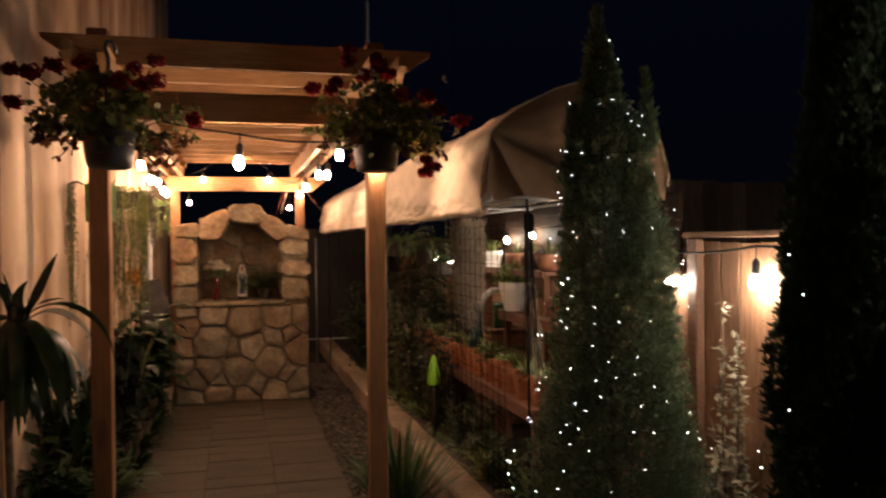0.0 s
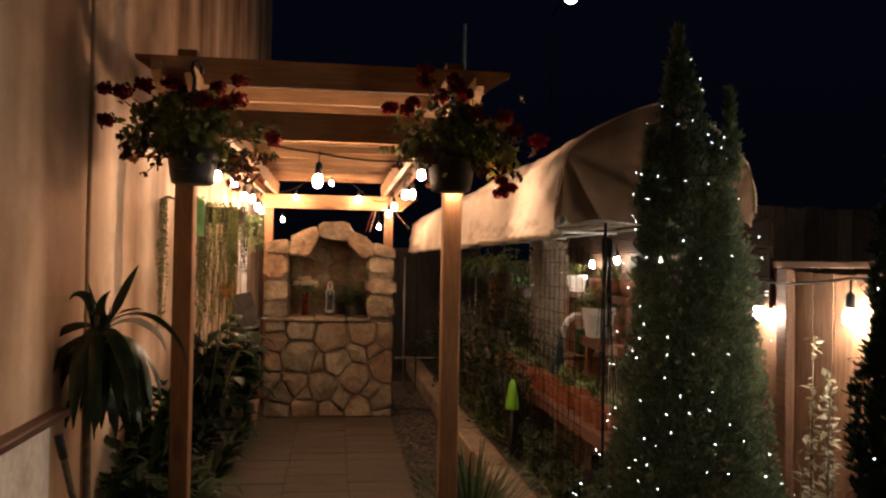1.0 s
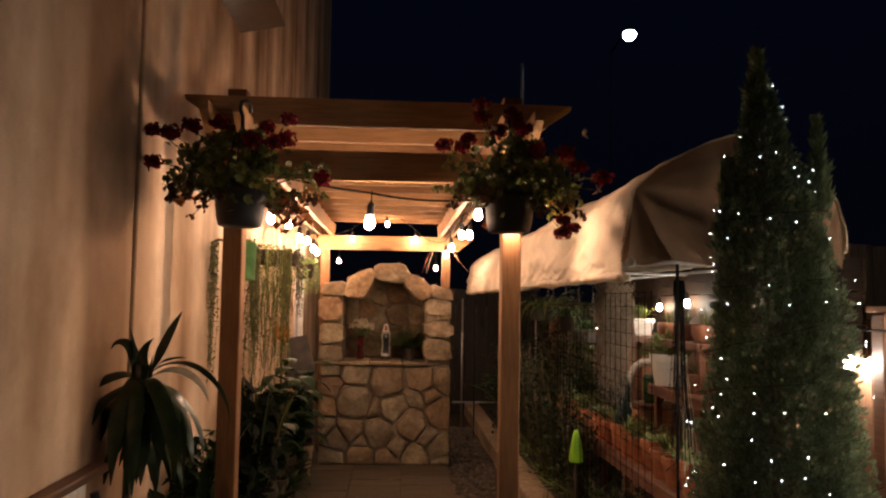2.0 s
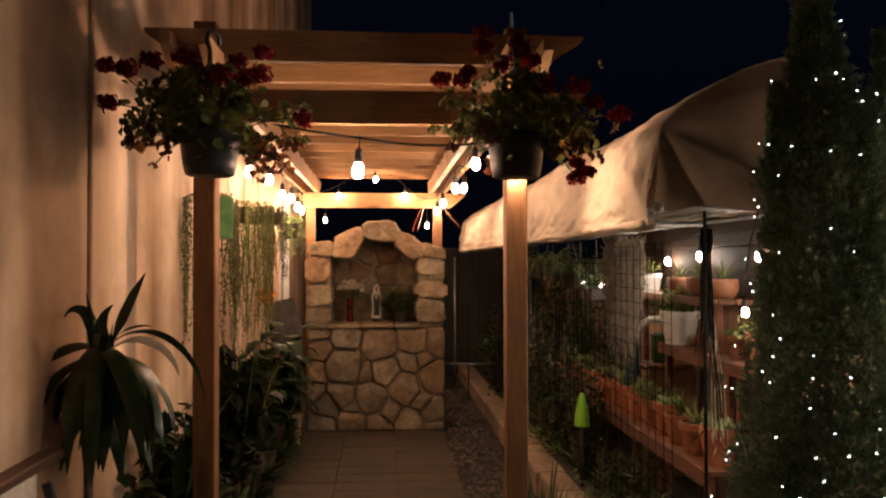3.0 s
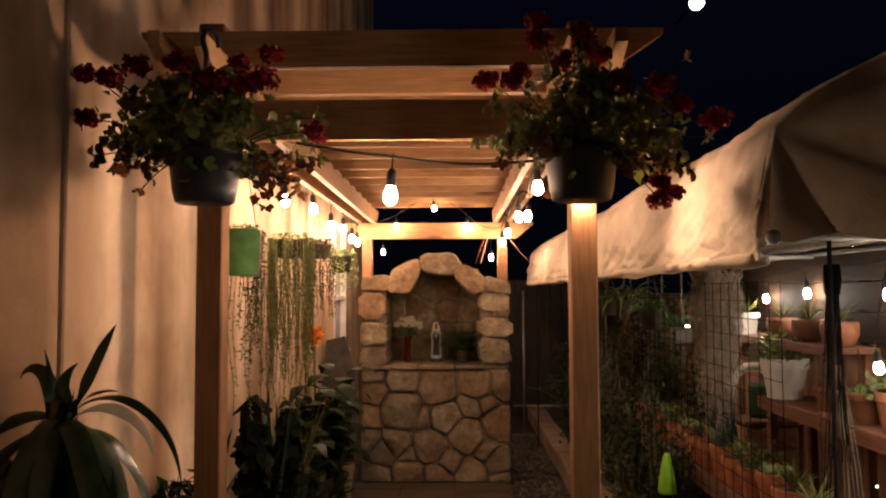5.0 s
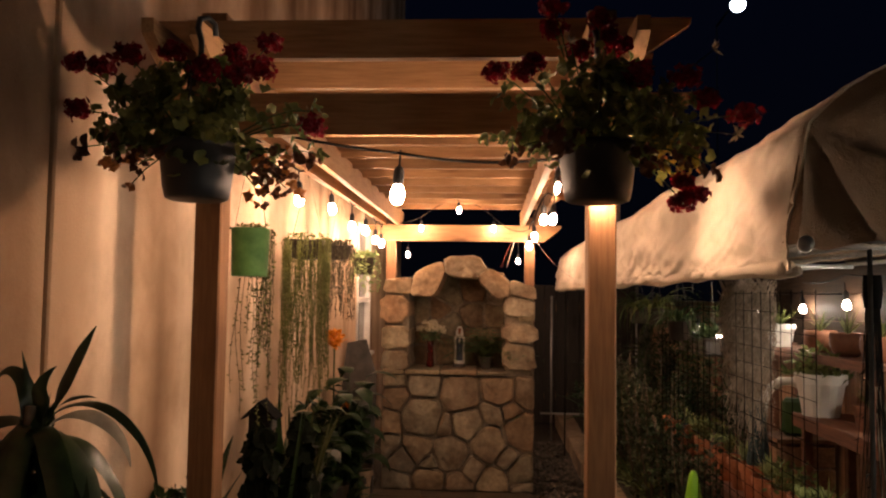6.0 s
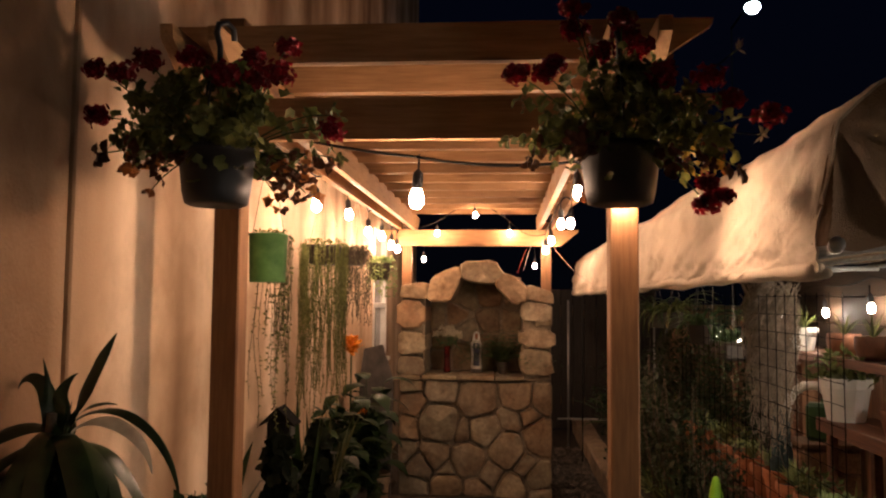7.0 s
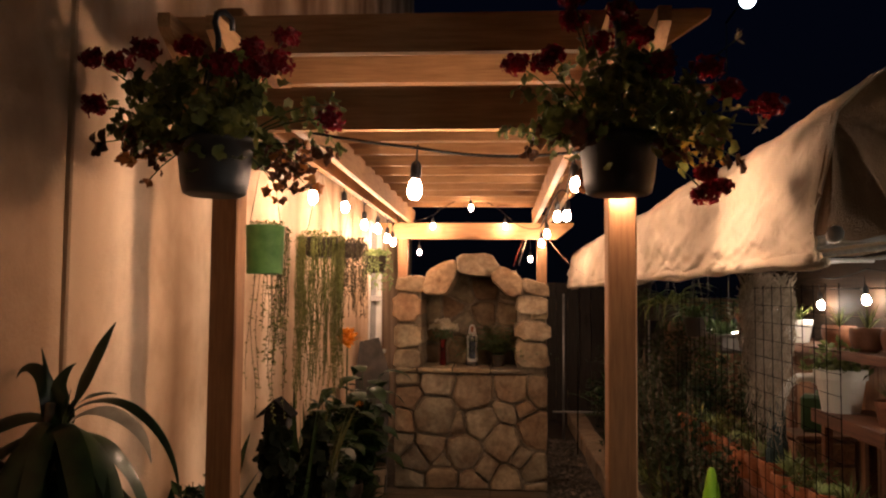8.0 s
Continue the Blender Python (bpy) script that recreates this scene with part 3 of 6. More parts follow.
festoon("two glowing bulbs hanging from a cable across the pergola front", front_run,
        [sag((-0.66, 0.02, 2.150), (-0.140, 0.025, 2.056), 0.012), sag((-0.140, 0.025, 2.056), (0.40, 0.02, 2.040), 0.022), [(0.40, 0.02, 2.040), (0.46, 0.0, 2.06), (0.505, -0.02, 2.078), (0.512, -0.031, 2.084)],
         sag((-0.83, 0.06, 2.235), (-0.66, 0.02, 2.150), 0.01)], mat_bulb_front, 0.98)
back_run = [(-0.470, 4.64, 2.200), (-0.100, 4.02, 2.300), (0.190, 4.68, 2.205)]
festoon("black festoon cable with small bulbs across the pergola back", back_run,
        [sag((-0.80, 4.70, 2.26), (-0.470, 4.64, 2.305), 0.03, 8), sag((-0.470, 4.64, 2.305), (-0.100, 4.02, 2.405), -0.02, 8),
         sag((-0.100, 4.02, 2.405), (0.190, 4.68, 2.310), -0.02, 8), sag((0.190, 4.68, 2.310), (0.515, 4.70, 2.20), 0.06, 8)], mat_bulb, 0.72)
low_run = [(-0.637, 5.10, 1.985), (0.43, 5.05, 1.925)]
festoon("two small glowing bulbs hanging behind the stone shrine", low_run,
        [[(-0.637, 5.10, 2.09), (-0.60, 4.95, 2.20), (-0.56, 4.80, 2.245)], [(0.43, 5.05, 2.03), (0.42, 4.95, 2.15), (0.40, 4.80, 2.245)]], mat_bulb, 0.72)


def build_red_wire():
    t = thing("hanging_wire", "thin red and white wires drooping from the pergola corner", "wire", (0.56, 4.85, 2.2))
    a = Geo().tube([(-0.17, -0.08, -0.02), (-0.20, -0.10, -0.10), (-0.26, -0.2, -0.24), (-0.30, -0.3, -0.36)], 0.0018, 5)
    part("red_strand", a, mat_red_wire, t, "red strand", True)
    b = Geo().tube([(-0.17, -0.07, -0.02), (-0.18, -0.09, -0.12), (-0.22, -0.19, -0.25), (-0.25, -0.3, -0.35)], 0.0016, 5)
    part("white_strand", b, mat_white_plastic, t, "white strand", True)
    c = Geo().tube(sag((0.0, 0.0, -0.05), (0.42, -1.2, -0.52), 0.10, 12), 0.0017, 5)
    part("pink_strand", c, mat_pink_wire, t, "long drooping strand", True)


build_red_wire()


# ---- stone shrine ----
def cut_cell(poly, sites, k, gap, size=None):
    """The part of a convex outline that lies nearest to site k, less half a joint. size: a larger stone takes more room."""
    c = Vector(sites[k])
    for j, s in enumerate(sites):
        if j == k:
            continue
        s = Vector(s)
        d = (s - c)
        n = d.normalized()
        lim = n.dot((s + c) * 0.5) - gap * 0.5 + ((size[k] ** 2 - size[j] ** 2) / (2 * d.length) if size else 0.0)
        out = []
        for a, b in zip(poly, poly[1:] + poly[:1]):
            da, db = n.dot(a) - lim, n.dot(b) - lim
            if da <= 0:
                out.append(a)
            if da * db < 0:
                out.append(a.lerp(b, da / (da - db)))
        poly = out
        if len(poly) < 3:
            return []
    return poly


def soften(poly, cut=0.13):
    out = []
    for a, b in zip(poly, poly[1:] + poly[:1]):
        if (b - a).length < 0.012:
            out.append((a + b) * 0.5)
        else:
            out += [a.lerp(b, cut), a.lerp(b, 1 - cut)]
    return out


def stone_geo(poly, y_back, y_front, rough=0.010, corner=(0.06, 0.15)):
    """A rough stone with a rounded, uneven face towards -y."""
    poly = soften(poly, rng.uniform(*corner))
    area = sum(a.x * b.y - b.x * a.y for a, b in zip(poly, poly[1:] + poly[:1]))
    if area < 0:
        poly = poly[::-1]
    seed = Vector((rng.uniform(0, 50), rng.uniform(0, 50), 0))
    line = []
    for a, b in zip(poly, poly[1:] + poly[:1]):
        for u in ((0.0, 0.5) if (b - a).length > 0.05 else (0.0,)):
            line.append(a.lerp(b, u))
    poly = line
    c = sum(poly, Vector((0, 0))) / len(poly)
    g = Geo()
    n = len(poly)
    tilt = (rng.uniform(-0.16, 0.16), rng.uniform(-0.16, 0.16))
    depth = y_back - y_front
    shrink = [rng.uniform(0.93, 1.005) for _ in poly]
    for f, y in ((1.0, y_back), (1.0, y_front + min(depth * 0.55, 0.034)), (0.97, y_front + min(depth * 0.2, 0.010)), (0.90, y_front + 0.002), (0.5, y_front - 0.003)):
        for q, sh in zip(poly, shrink):
            d = (q - c) * f * sh
            lump = noise.noise(Vector((c.x + d.x, c.y + d.y, 0)) * 9 + seed) * rough * 1.6
            yy = y + (d.x * tilt[0] + d.y * tilt[1] + lump if f < 1 else 0)
            g.v.append((c.x + d.x, yy, c.y + d.y))
    g.v.append((c.x, y_front - 0.005 + noise.noise(Vector((c.x, c.y, 0)) * 9 + seed) * rough * 1.6, c.y))
    for j in range(4):
        for k in range(n):
            k2 = (k + 1) % n
            g.face(j * n + k, j * n + k2, (j + 1) * n + k2, (j + 1) * n + k)
    for k in range(n):
        g.face(4 * n + k, 4 * n + (k + 1) % n, 5 * n)
    return g


def grown(poly, by):
    """The outline, larger all round."""
    c = sum(poly, Vector((0, 0))) / len(poly)
    return [q + (q - c).normalized() * by for q in poly]


def rect(x0, x1, z0, z1, j=0.012):
    u = lambda: rng.uniform(-j, j)
    return [Vector((x0 + u(), z0 + u())), Vector((x1 + u(), z0 + u())), Vector((x1 + u(), z1 + u())), Vector((x0 + u(), z1 + u()))]


def build_shrine():
    s = thing("stone_shrine", "rough tan fieldstone garden shrine with an arched niche", "shrine", (-0.09, 4.0, 0.0))
    o = (0.09, -4.0, 0.0)

    def move(g):
        g.v = [(x + o[0], y + o[1], z + o[2]) for x, y, z in g.v]
        return g

    YF = 4.015
    for nm, lo, hi in (("base_core", (-0.712, YF + 0.035, -0.02), (0.528, 4.66, 0.93)), ("pier_core", (-0.712, YF + 0.045, 0.932), (-0.512, 4.66, 1.63)),
                       ("pier_core", (0.292, YF + 0.045, 0.932), (0.528, 4.66, 1.63)), ("back_core", (-0.51, 4.56, 0.932), (0.29, 4.66, 1.80))):
        part(nm, move(Geo().box(lo, hi, 0.01)), mat_mortar, s, "dark mortar between the stones")
    # lower wall: stones of many sizes (x, z, half-width)
    spec = [(-0.62, 0.90, 0.085), (-0.37, 0.86, 0.12), (-0.075, 0.78, 0.155), (0.245, 0.82, 0.145), (0.46, 0.81, 0.11), (-0.61, 0.745, 0.10), (-0.39, 0.59, 0.165),
            (-0.655, 0.553, 0.08), (-0.195, 0.52, 0.07), (-0.01, 0.54, 0.13), (0.195, 0.64, 0.09), (0.335, 0.67, 0.08), (0.44, 0.475, 0.14), (0.165, 0.375, 0.145),
            (0.32, 0.27, 0.085), (-0.14, 0.285, 0.14), (-0.42, 0.325, 0.11), (-0.55, 0.245, 0.11), (-0.67, 0.345, 0.09), (-0.315, 0.205, 0.06), (0.02, 0.18, 0.09),
            (0.435, 0.16, 0.115), (0.205, 0.08, 0.11), (-0.32, 0.075, 0.11), (-0.08, 0.06, 0.09), (-0.60, 0.05, 0.11), (0.445, 0.02, 0.08)]
    sites = [Vector((x + rng.uniform(-0.01, 0.01), z)) for x, z, w in spec]
    size = [w for x, z, w in spec]
    frame_poly = [Vector((-0.722, 0.0)), Vector((0.536, 0.0)), Vector((0.536, 0.935)), Vector((-0.722, 0.935))]
    for k in range(len(sites)):
        cell = cut_cell(list(frame_poly), sites, k, rng.uniform(0.006, 0.015), size)
        if len(cell) > 2:
            part("stone", move(stone_geo(cell, YF + 0.06, YF - rng.uniform(0.0, 0.035))), mat_stone, s)
    # thin shelf slabs
    for x0, x1 in ((-0.715, -0.535), (-0.53, -0.245), (-0.238, 0.062), (0.070, 0.312)):
        g = Geo().box((x0, YF - 0.035 + rng.uniform(-0.012, 0.008), 0.938), (x1, 4.56, 0.972 + rng.uniform(-0.004, 0.004)), 0.008)
        part("shelf_slab", move(g), mat_stone, s)
    # piers, caps and arch
    for x0, x1, zs in ((-0.722, -0.505, ((0.972, 1.13), (1.14, 1.34), (1.35, 1.60))), (0.285, 0.536, ((0.975, 1.185), (1.20, 1.37), (1.38, 1.405), (1.425, 1.58)))):
        for z0, z1 in zs:
            if z1 - z0 < 0.05:
                part("stone", move(stone_geo(rect(0.40, x1, z0, z1 + 0.03, 0.006), 4.62, YF)), mat_stone, s)
                continue
            part("stone", move(stone_geo(rect(x0 - 0.012, x1 + 0.012, z0 - 0.004, z1 + 0.004, 0.020), 4.62, YF - rng.uniform(0.0, 0.03), 0.016, (0.14, 0.24))), mat_pale_stone if z0 > 1.1 else mat_stone, s)
    arch = [[(-0.72, 1.615), (-0.49, 1.60), (-0.51, 1.735), (-0.70, 1.71)],
            [(-0.495, 1.59), (-0.31, 1.575), (-0.215, 1.765), (-0.24, 1.875), (-0.455, 1.775)],
            [(-0.205, 1.755), (0.06, 1.735), (0.145, 1.80), (0.06, 1.915), (-0.215, 1.91)],
            [(0.055, 1.725), (0.23, 1.565), (0.325, 1.60), (0.315, 1.715), (0.16, 1.82)],
            [(0.325, 1.61), (0.535, 1.565), (0.53, 1.66), (0.345, 1.72)]]
    for q in arch:
        part("arch_stone", move(stone_geo(grown([Vector(a) for a in q], 0.018), 4.64, YF - 0.035, 0.018, (0.10, 0.18))), mat_pale_stone, s, "pale sandy arch stone")
    # stones lining the back of the niche, the recess's shade in their tone
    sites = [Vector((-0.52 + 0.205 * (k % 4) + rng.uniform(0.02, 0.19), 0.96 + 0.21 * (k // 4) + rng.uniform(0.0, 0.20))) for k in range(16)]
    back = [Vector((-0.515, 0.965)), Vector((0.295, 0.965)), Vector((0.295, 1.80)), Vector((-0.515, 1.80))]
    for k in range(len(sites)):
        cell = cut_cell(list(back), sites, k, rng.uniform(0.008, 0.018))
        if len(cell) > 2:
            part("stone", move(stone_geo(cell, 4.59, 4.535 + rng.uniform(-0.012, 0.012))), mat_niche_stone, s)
    return s


build_shrine()


def build_statue():
    g = Geo()
    n = 28
    prof = [(0.0005, 0.0), (0.052, 0.0), (0.054, 0.010), (0.044, 0.022), (0.040, 0.030), (0.045, 0.036), (0.046, 0.055), (0.043, 0.10), (0.040, 0.145), (0.044, 0.185),
            (0.047, 0.215), (0.044, 0.238), (0.034, 0.256), (0.025, 0.268), (0.0235, 0.280), (0.027, 0.296), (0.025, 0.314), (0.016, 0.327), (0.0005, 0.333)]
    for r, z in prof:
        for k in range(n):
            a = 2 * math.pi * k / n
            fl = 0.70 if 0.03 < z < 0.25 else 0.9
            rr = r * (1 + 0.07 * math.sin(a * 7 + z * 12) * (0.035 < z < 0.25))
            g.v.append((rr * math.cos(a), rr * math.sin(a) * fl, z))
    for j in range(len(prof) - 1):
        for k in range(n):
            k2 = (k + 1) % n
            mi = 2 if j < 4 else (1 if 6 <= j <= 10 and 18 <= k <= 23 else (3 if 13 <= j <= 15 and 19 <= k <= 22 else 0))
            g.face(j * n + k, j * n + k2, (j + 1) * n + k2, (j + 1) * n + k, mi=mi)
    # clasped front of the robe, and the edges of the veil
    g.ball((0, -0.036, 0.215), 0.012, 8, 6, 1.7)
    for sx in (1, -1):
        g.tube([(sx * 0.022, -0.015, 0.30), (sx * 0.030, -0.024, 0.25), (sx * 0.036, -0.026, 0.18), (sx * 0.034, -0.024, 0.07)], 0.006, 6, 1.2)
    ob = part("statue", g, [mat_statue, mat_sash, mat_dark_pot, mat_terracotta], None, smooth=True)
    ob.matrix_basis = pose(-0.095, 4.33, 0.973) @ Matrix.Diagonal((1.0, 1.0, 1.06, 1.0))
    tagged(ob, "small white robed statue with a blue sash on the shrine shelf", "statue")


build_statue()


def build_vase():
    v = thing("flower_vase", "dark red glass vase of cream flowers in the niche", "vase", (-0.345, 4.30, 0.973))
    g = Geo().lathe([(0.0005, 0.002), (0.030, 0.0), (0.034, 0.02), (0.028, 0.10), (0.026, 0.19), (0.034, 0.225), (0.031, 0.225), (0.023, 0.19), (0.023, 0.05), (0.0005, 0.045)], n=18)
    part("vase_body", g, mat_red_glass, v, smooth=True)
    st, fl, lf = Geo(), Geo(), Geo()
    for k in range(26):
        a, r = rng.uniform(0, 6.28), 0.115 * math.sqrt(rng.random())
        top = Vector((r * math.cos(a), r * 0.7 * math.sin(a), 0.37 - 4.5 * r * r + rng.uniform(-0.03, 0.01)))
        st.tube([(0, 0, 0.15), (top.x * 0.4, top.y * 0.4, 0.25), top], 0.0025, 4)
        for _ in range(20):
            d = rand_dir(0.4)
            fl.lens_leaf(top + Vector((0, -0.008, 0.008)), d, rand_dir(), 0.036, 0.022)
        for _ in range(2):
            lf.lens_leaf(top * rng.uniform(0.75, 0.95), rand_dir(-0.2), rand_dir(), 0.05, 0.018)
    part("stems", st, mat_grass, v)
    part("blossoms", fl, mat_petal_pale, v, "cream blossoms")
    part("leaves", lf, mat_grass, v)


build_vase()


def clay_pot(parent, h, r, mat, name="pot", n=18):
    g = Geo().lathe([(0.0005, 0.0), (r * 0.68, 0.0), (r * 0.70, 0.004), (r * 0.90, h * 0.74), (r * 0.91, h * 0.76), (r, h * 0.77), (r, h - 0.004), (r * 0.98, h),
                     (r * 0.90, h), (r * 0.87, h * 0.9), (r * 0.86, h * 0.88)], n=n)
    pot = part(name, g, mat, parent, smooth=False)
    part("potting_soil", Geo().lathe([(r * 0.88, h * 0.88), (r * 0.5, h * 0.91), (0.0005, h * 0.92)], n=n), mat_soil, parent, smooth=True)
    return pot


def build_niche_fern():
    f = thing("potted_fern", "small green fern in a clay pot in the niche", "plant", (0.135, 4.27, 0.973))
    clay_pot(f, 0.10, 0.060, mat_dark_pot)
    g = Geo()
    for k in range(90):
        a = rng.uniform(0, 6.28)
        ang = rng.uniform(0.55, 1.35)
        L = rng.uniform(0.36, 0.62)
        pos = Vector((0, 0, 0.085))
        for j in range(9):
            d = Vector((math.cos(a) * math.cos(ang), math.sin(a) * math.cos(ang), math.sin(ang)))
            s = Vector((-math.sin(a), math.cos(a), 0))
            for sg in (1, -1):
                g.lens_leaf(pos, (s * sg + d * 0.5), (0, 0, 1), 0.060 * (1 - j / 12), 0.028)
            pos, ang = pos + d * (L / 9), ang - 0.165
    part("fronds", g, mat_fern, f, "arching green fronds")


build_niche_fern()


# ---- hanging geraniums ----
def hanging_geranium(label, at, heads, dry, seed, hook_top, mix, bulges=(), spent=()):
    """A black pot on a hook, full of geraniums. heads: places of the flower heads, dry: of browning leaves, from the pot's base."""
    rng.seed(seed)
    t = thing("hanging_basket", label, "hanging basket", at, "hanging geranium pots")
    size_all = 0.945
    t.matrix_basis = Matrix.Translation(at) @ Matrix.Diagonal((size_all, size_all, size_all, 1))
    R, H = 0.117, 0.172
    pot = Geo().lathe([(0.0005, 0.004), (0.080, 0.0), (0.092, 0.006), (0.100, 0.04), (0.112, 0.150), (0.119, 0.152), (0.119, 0.170), (0.113, 0.172), (0.106, 0.150), (0.1, 0.14)], n=28)
    part("pot", pot, mat_black_plastic, t, "black plastic pot", True)
    part("potting_soil", Geo().lathe([(0.106, 0.146), (0.06, 0.155), (0.0005, 0.157)], n=20), mat_soil, t, smooth=True)
    hook = Geo()
    top = (hook_top - at[2]) / size_all
    for k in range(3):
        a = 0.5 + k * 2.094
        hook.tube([(0.114 * math.cos(a), 0.114 * math.sin(a), 0.165), (0.05 * math.cos(a), 0.05 * math.sin(a), top - 0.16), (0, 0, top - 0.10)], 0.0035, 5)
    hook.tube([(0, 0, top - 0.13), (0, 0, top - 0.06), (-0.012, 0.0, top - 0.02), (-0.010, 0.01, top + 0.012), (0.008, 0.03, top + 0.022), (0.022, 0.05, top + 0.008), (0.022, 0.06, top - 0.025)], 0.0095, 8)
    part("hanger", hook, mat_black_plastic, t, "black plastic hook hanger", True)
    stems, leaves, drys, yellows, browns = Geo(), Geo(), Geo(), Geo(), Geo()

    def stem(tip, lift=0.08):
        a = Vector((tip[0] * 0.18, tip[1] * 0.18, 0.15))
        b = Vector(tip)
        mid = a.lerp(b, 0.55) + Vector((0, 0, lift))
        pts = [a.lerp(mid, k / 4).lerp(mid.lerp(b, k / 4), k / 4) for k in range(5)]
        stems.tube(pts, 0.0030, 5, 0.6)
        return pts

    # the dome of leaves
    for k in range(400):
        a = rng.uniform(0, 6.28)
        q = rng.random() ** 0.5
        zz = rng.uniform(-0.05, 1.0)
        r = (0.205 + 0.05 * math.sin(3 * a + seed)) * q * math.sqrt(max(0.1, 1 - 0.6 * zz * zz))
        c = Vector((r * math.cos(a), r * 0.62 * math.sin(a), 0.165 + 0.25 * zz - 0.11 * (q > 0.8) * rng.random()))
        if noise.noise(c * 11 + Vector((seed, 0, 0))) < -0.20:
            continue
        nrm = Vector((c.x, c.y, 0.12)).normalized() + rand_dir() * 0.8
        leaves.disc_leaf(c, nrm, rng.uniform(0.015, 0.028))
    for k in range(18):
        a = rng.uniform(0, 6.28)
        L = rng.uniform(0.26, 0.38)
        tip = (max(-0.33, L * math.cos(a)), L * 0.8 * math.sin(a), rng.uniform(0.06, 0.30))
        for j, q in enumerate(stem(tip, rng.uniform(0.02, 0.10))):
            for _ in range(5 if j > 1 else 2):
                (browns if tip[2] < 0.14 and j > 2 else leaves).disc_leaf(q + rand_dir() * 0.028, Vector((q.x, q.y, 0.1)).normalized() + rand_dir() * 0.7, rng.uniform(0.014, 0.026))
    for bx, bz, n, sp in bulges:
        for q in stem((bx, 0.0, bz), 0.05):
            leaves.disc_leaf(q + rand_dir() * 0.02, rand_dir(0.3), rng.uniform(0.014, 0.022))
        for _ in range(n):
            c = Vector((bx + rng.gauss(0, sp), rng.gauss(0, sp * 0.8), bz + rng.gauss(0, sp * 0.8)))
            leaves.disc_leaf(c, Vector((c.x, -0.25, 0.1)).normalized() + rand_dir() * 0.8, rng.uniform(0.013, 0.025))
    for tip in spent:
        stem(tip, 0.05)
        husk = Geo()
        for _ in range(16):
            d = rand_dir(0.5)
            husk.lens_leaf(tip, d, rand_dir(), rng.uniform(0.02, 0.035), 0.007)
        part("spent_head", husk, mat_husk, t, "pale spent flower head")
    for tip in heads:
        pts = stem(tip, 0.05)
        for q in pts[2:4]:
            leaves.disc_leaf(q + rand_dir() * 0.02, rand_dir(0.8), rng.uniform(0.012, 0.02))
        head = Geo()
        size = rng.uniform(0.034, 0.048) * (0.8 if tip[2] < 0.1 else 1.0)
        for _ in range(80):
            d = rand_dir(0.15)
            c = Vector(tip) + Vector((d.x * 1.15, d.y, d.z * 0.85)) * size * rng.uniform(0.35, 1.05)
            head.disc_leaf(c, d + rand_dir() * 0.5, rng.uniform(0.010, 0.016), 4, 0.3)
        part("flower_head", head, mat_petal, t, "dense head of deep red petals")
    for c0, n, spread in dry:
        pts = stem(c0, 0.05)
        for _ in range(n):
            c = Vector(c0) + Vector((rng.gauss(0, spread), rng.gauss(0, spread), rng.gauss(0, spread * 0.9)))
            (drys, yellows, browns)[rng.choice(mix)].disc_leaf(c, rand_dir(), rng.uniform(0.012, 0.024), 5, 0.5)
    part("stemwork", stems, mat_grass, t, smooth=True, kind="stuff")
    part("leaves", leaves, mat_leaf, t, "round ruffled green leaves", True, kind="stuff")
    part("dry_leaves", drys, mat_leaf_dry, t, "browning orange leaves", kind="stuff")
    part("yellow_leaves", yellows, mat_leaf_yellow, t, "yellowing leaves", kind="stuff")
    part("withered_leaves", browns, mat_leaf_brown, t, "withered dark brown leaves", kind="stuff")


def spots(z0, rows):
    return [(x, y, z - z0) for x, z, y in rows]


hanging_geranium("black hanging pot of deep red geraniums, trailing sideways", (-0.662, -0.37, 1.847),
                 spots(1.86, ((-0.39, 2.28, 0.0), (-0.316, 2.276, 0.03), (-0.217, 2.30, -0.02), (-0.12, 2.335, 0.07), (-0.386, 2.14, 0.02), (0.104, 2.30, 0.0), (0.19, 2.35, 0.05),
                              (0.204, 2.246, -0.05), (0.147, 2.22, -0.08), (0.035, 2.27, 0.09), (0.357, 2.075, -0.05), (0.06, 2.22, -0.12))),
                 [((0.19, 0.0, 0.13), 16, 0.028), ((0.25, 0.0, 0.10), 14, 0.032), ((0.18, 0.02, 0.03), 8, 0.025), ((0.27, 0.0, 0.04), 7, 0.022), ((-0.24, -0.02, 0.13), 12, 0.03), ((-0.17, -0.03, 0.10), 8, 0.025),
                  ((-0.20, 0.0, 0.05), 3, 0.012), ((0.08, -0.08, 0.19), 6, 0.02)], 11, 2.362, (0, 0, 2, 2, 2),
                 ((-0.20, 0.27, 40, 0.045), (-0.27, 0.20, 26, 0.035), (-0.12, 0.34, 30, 0.045), (0.13, 0.30, 26, 0.04)))
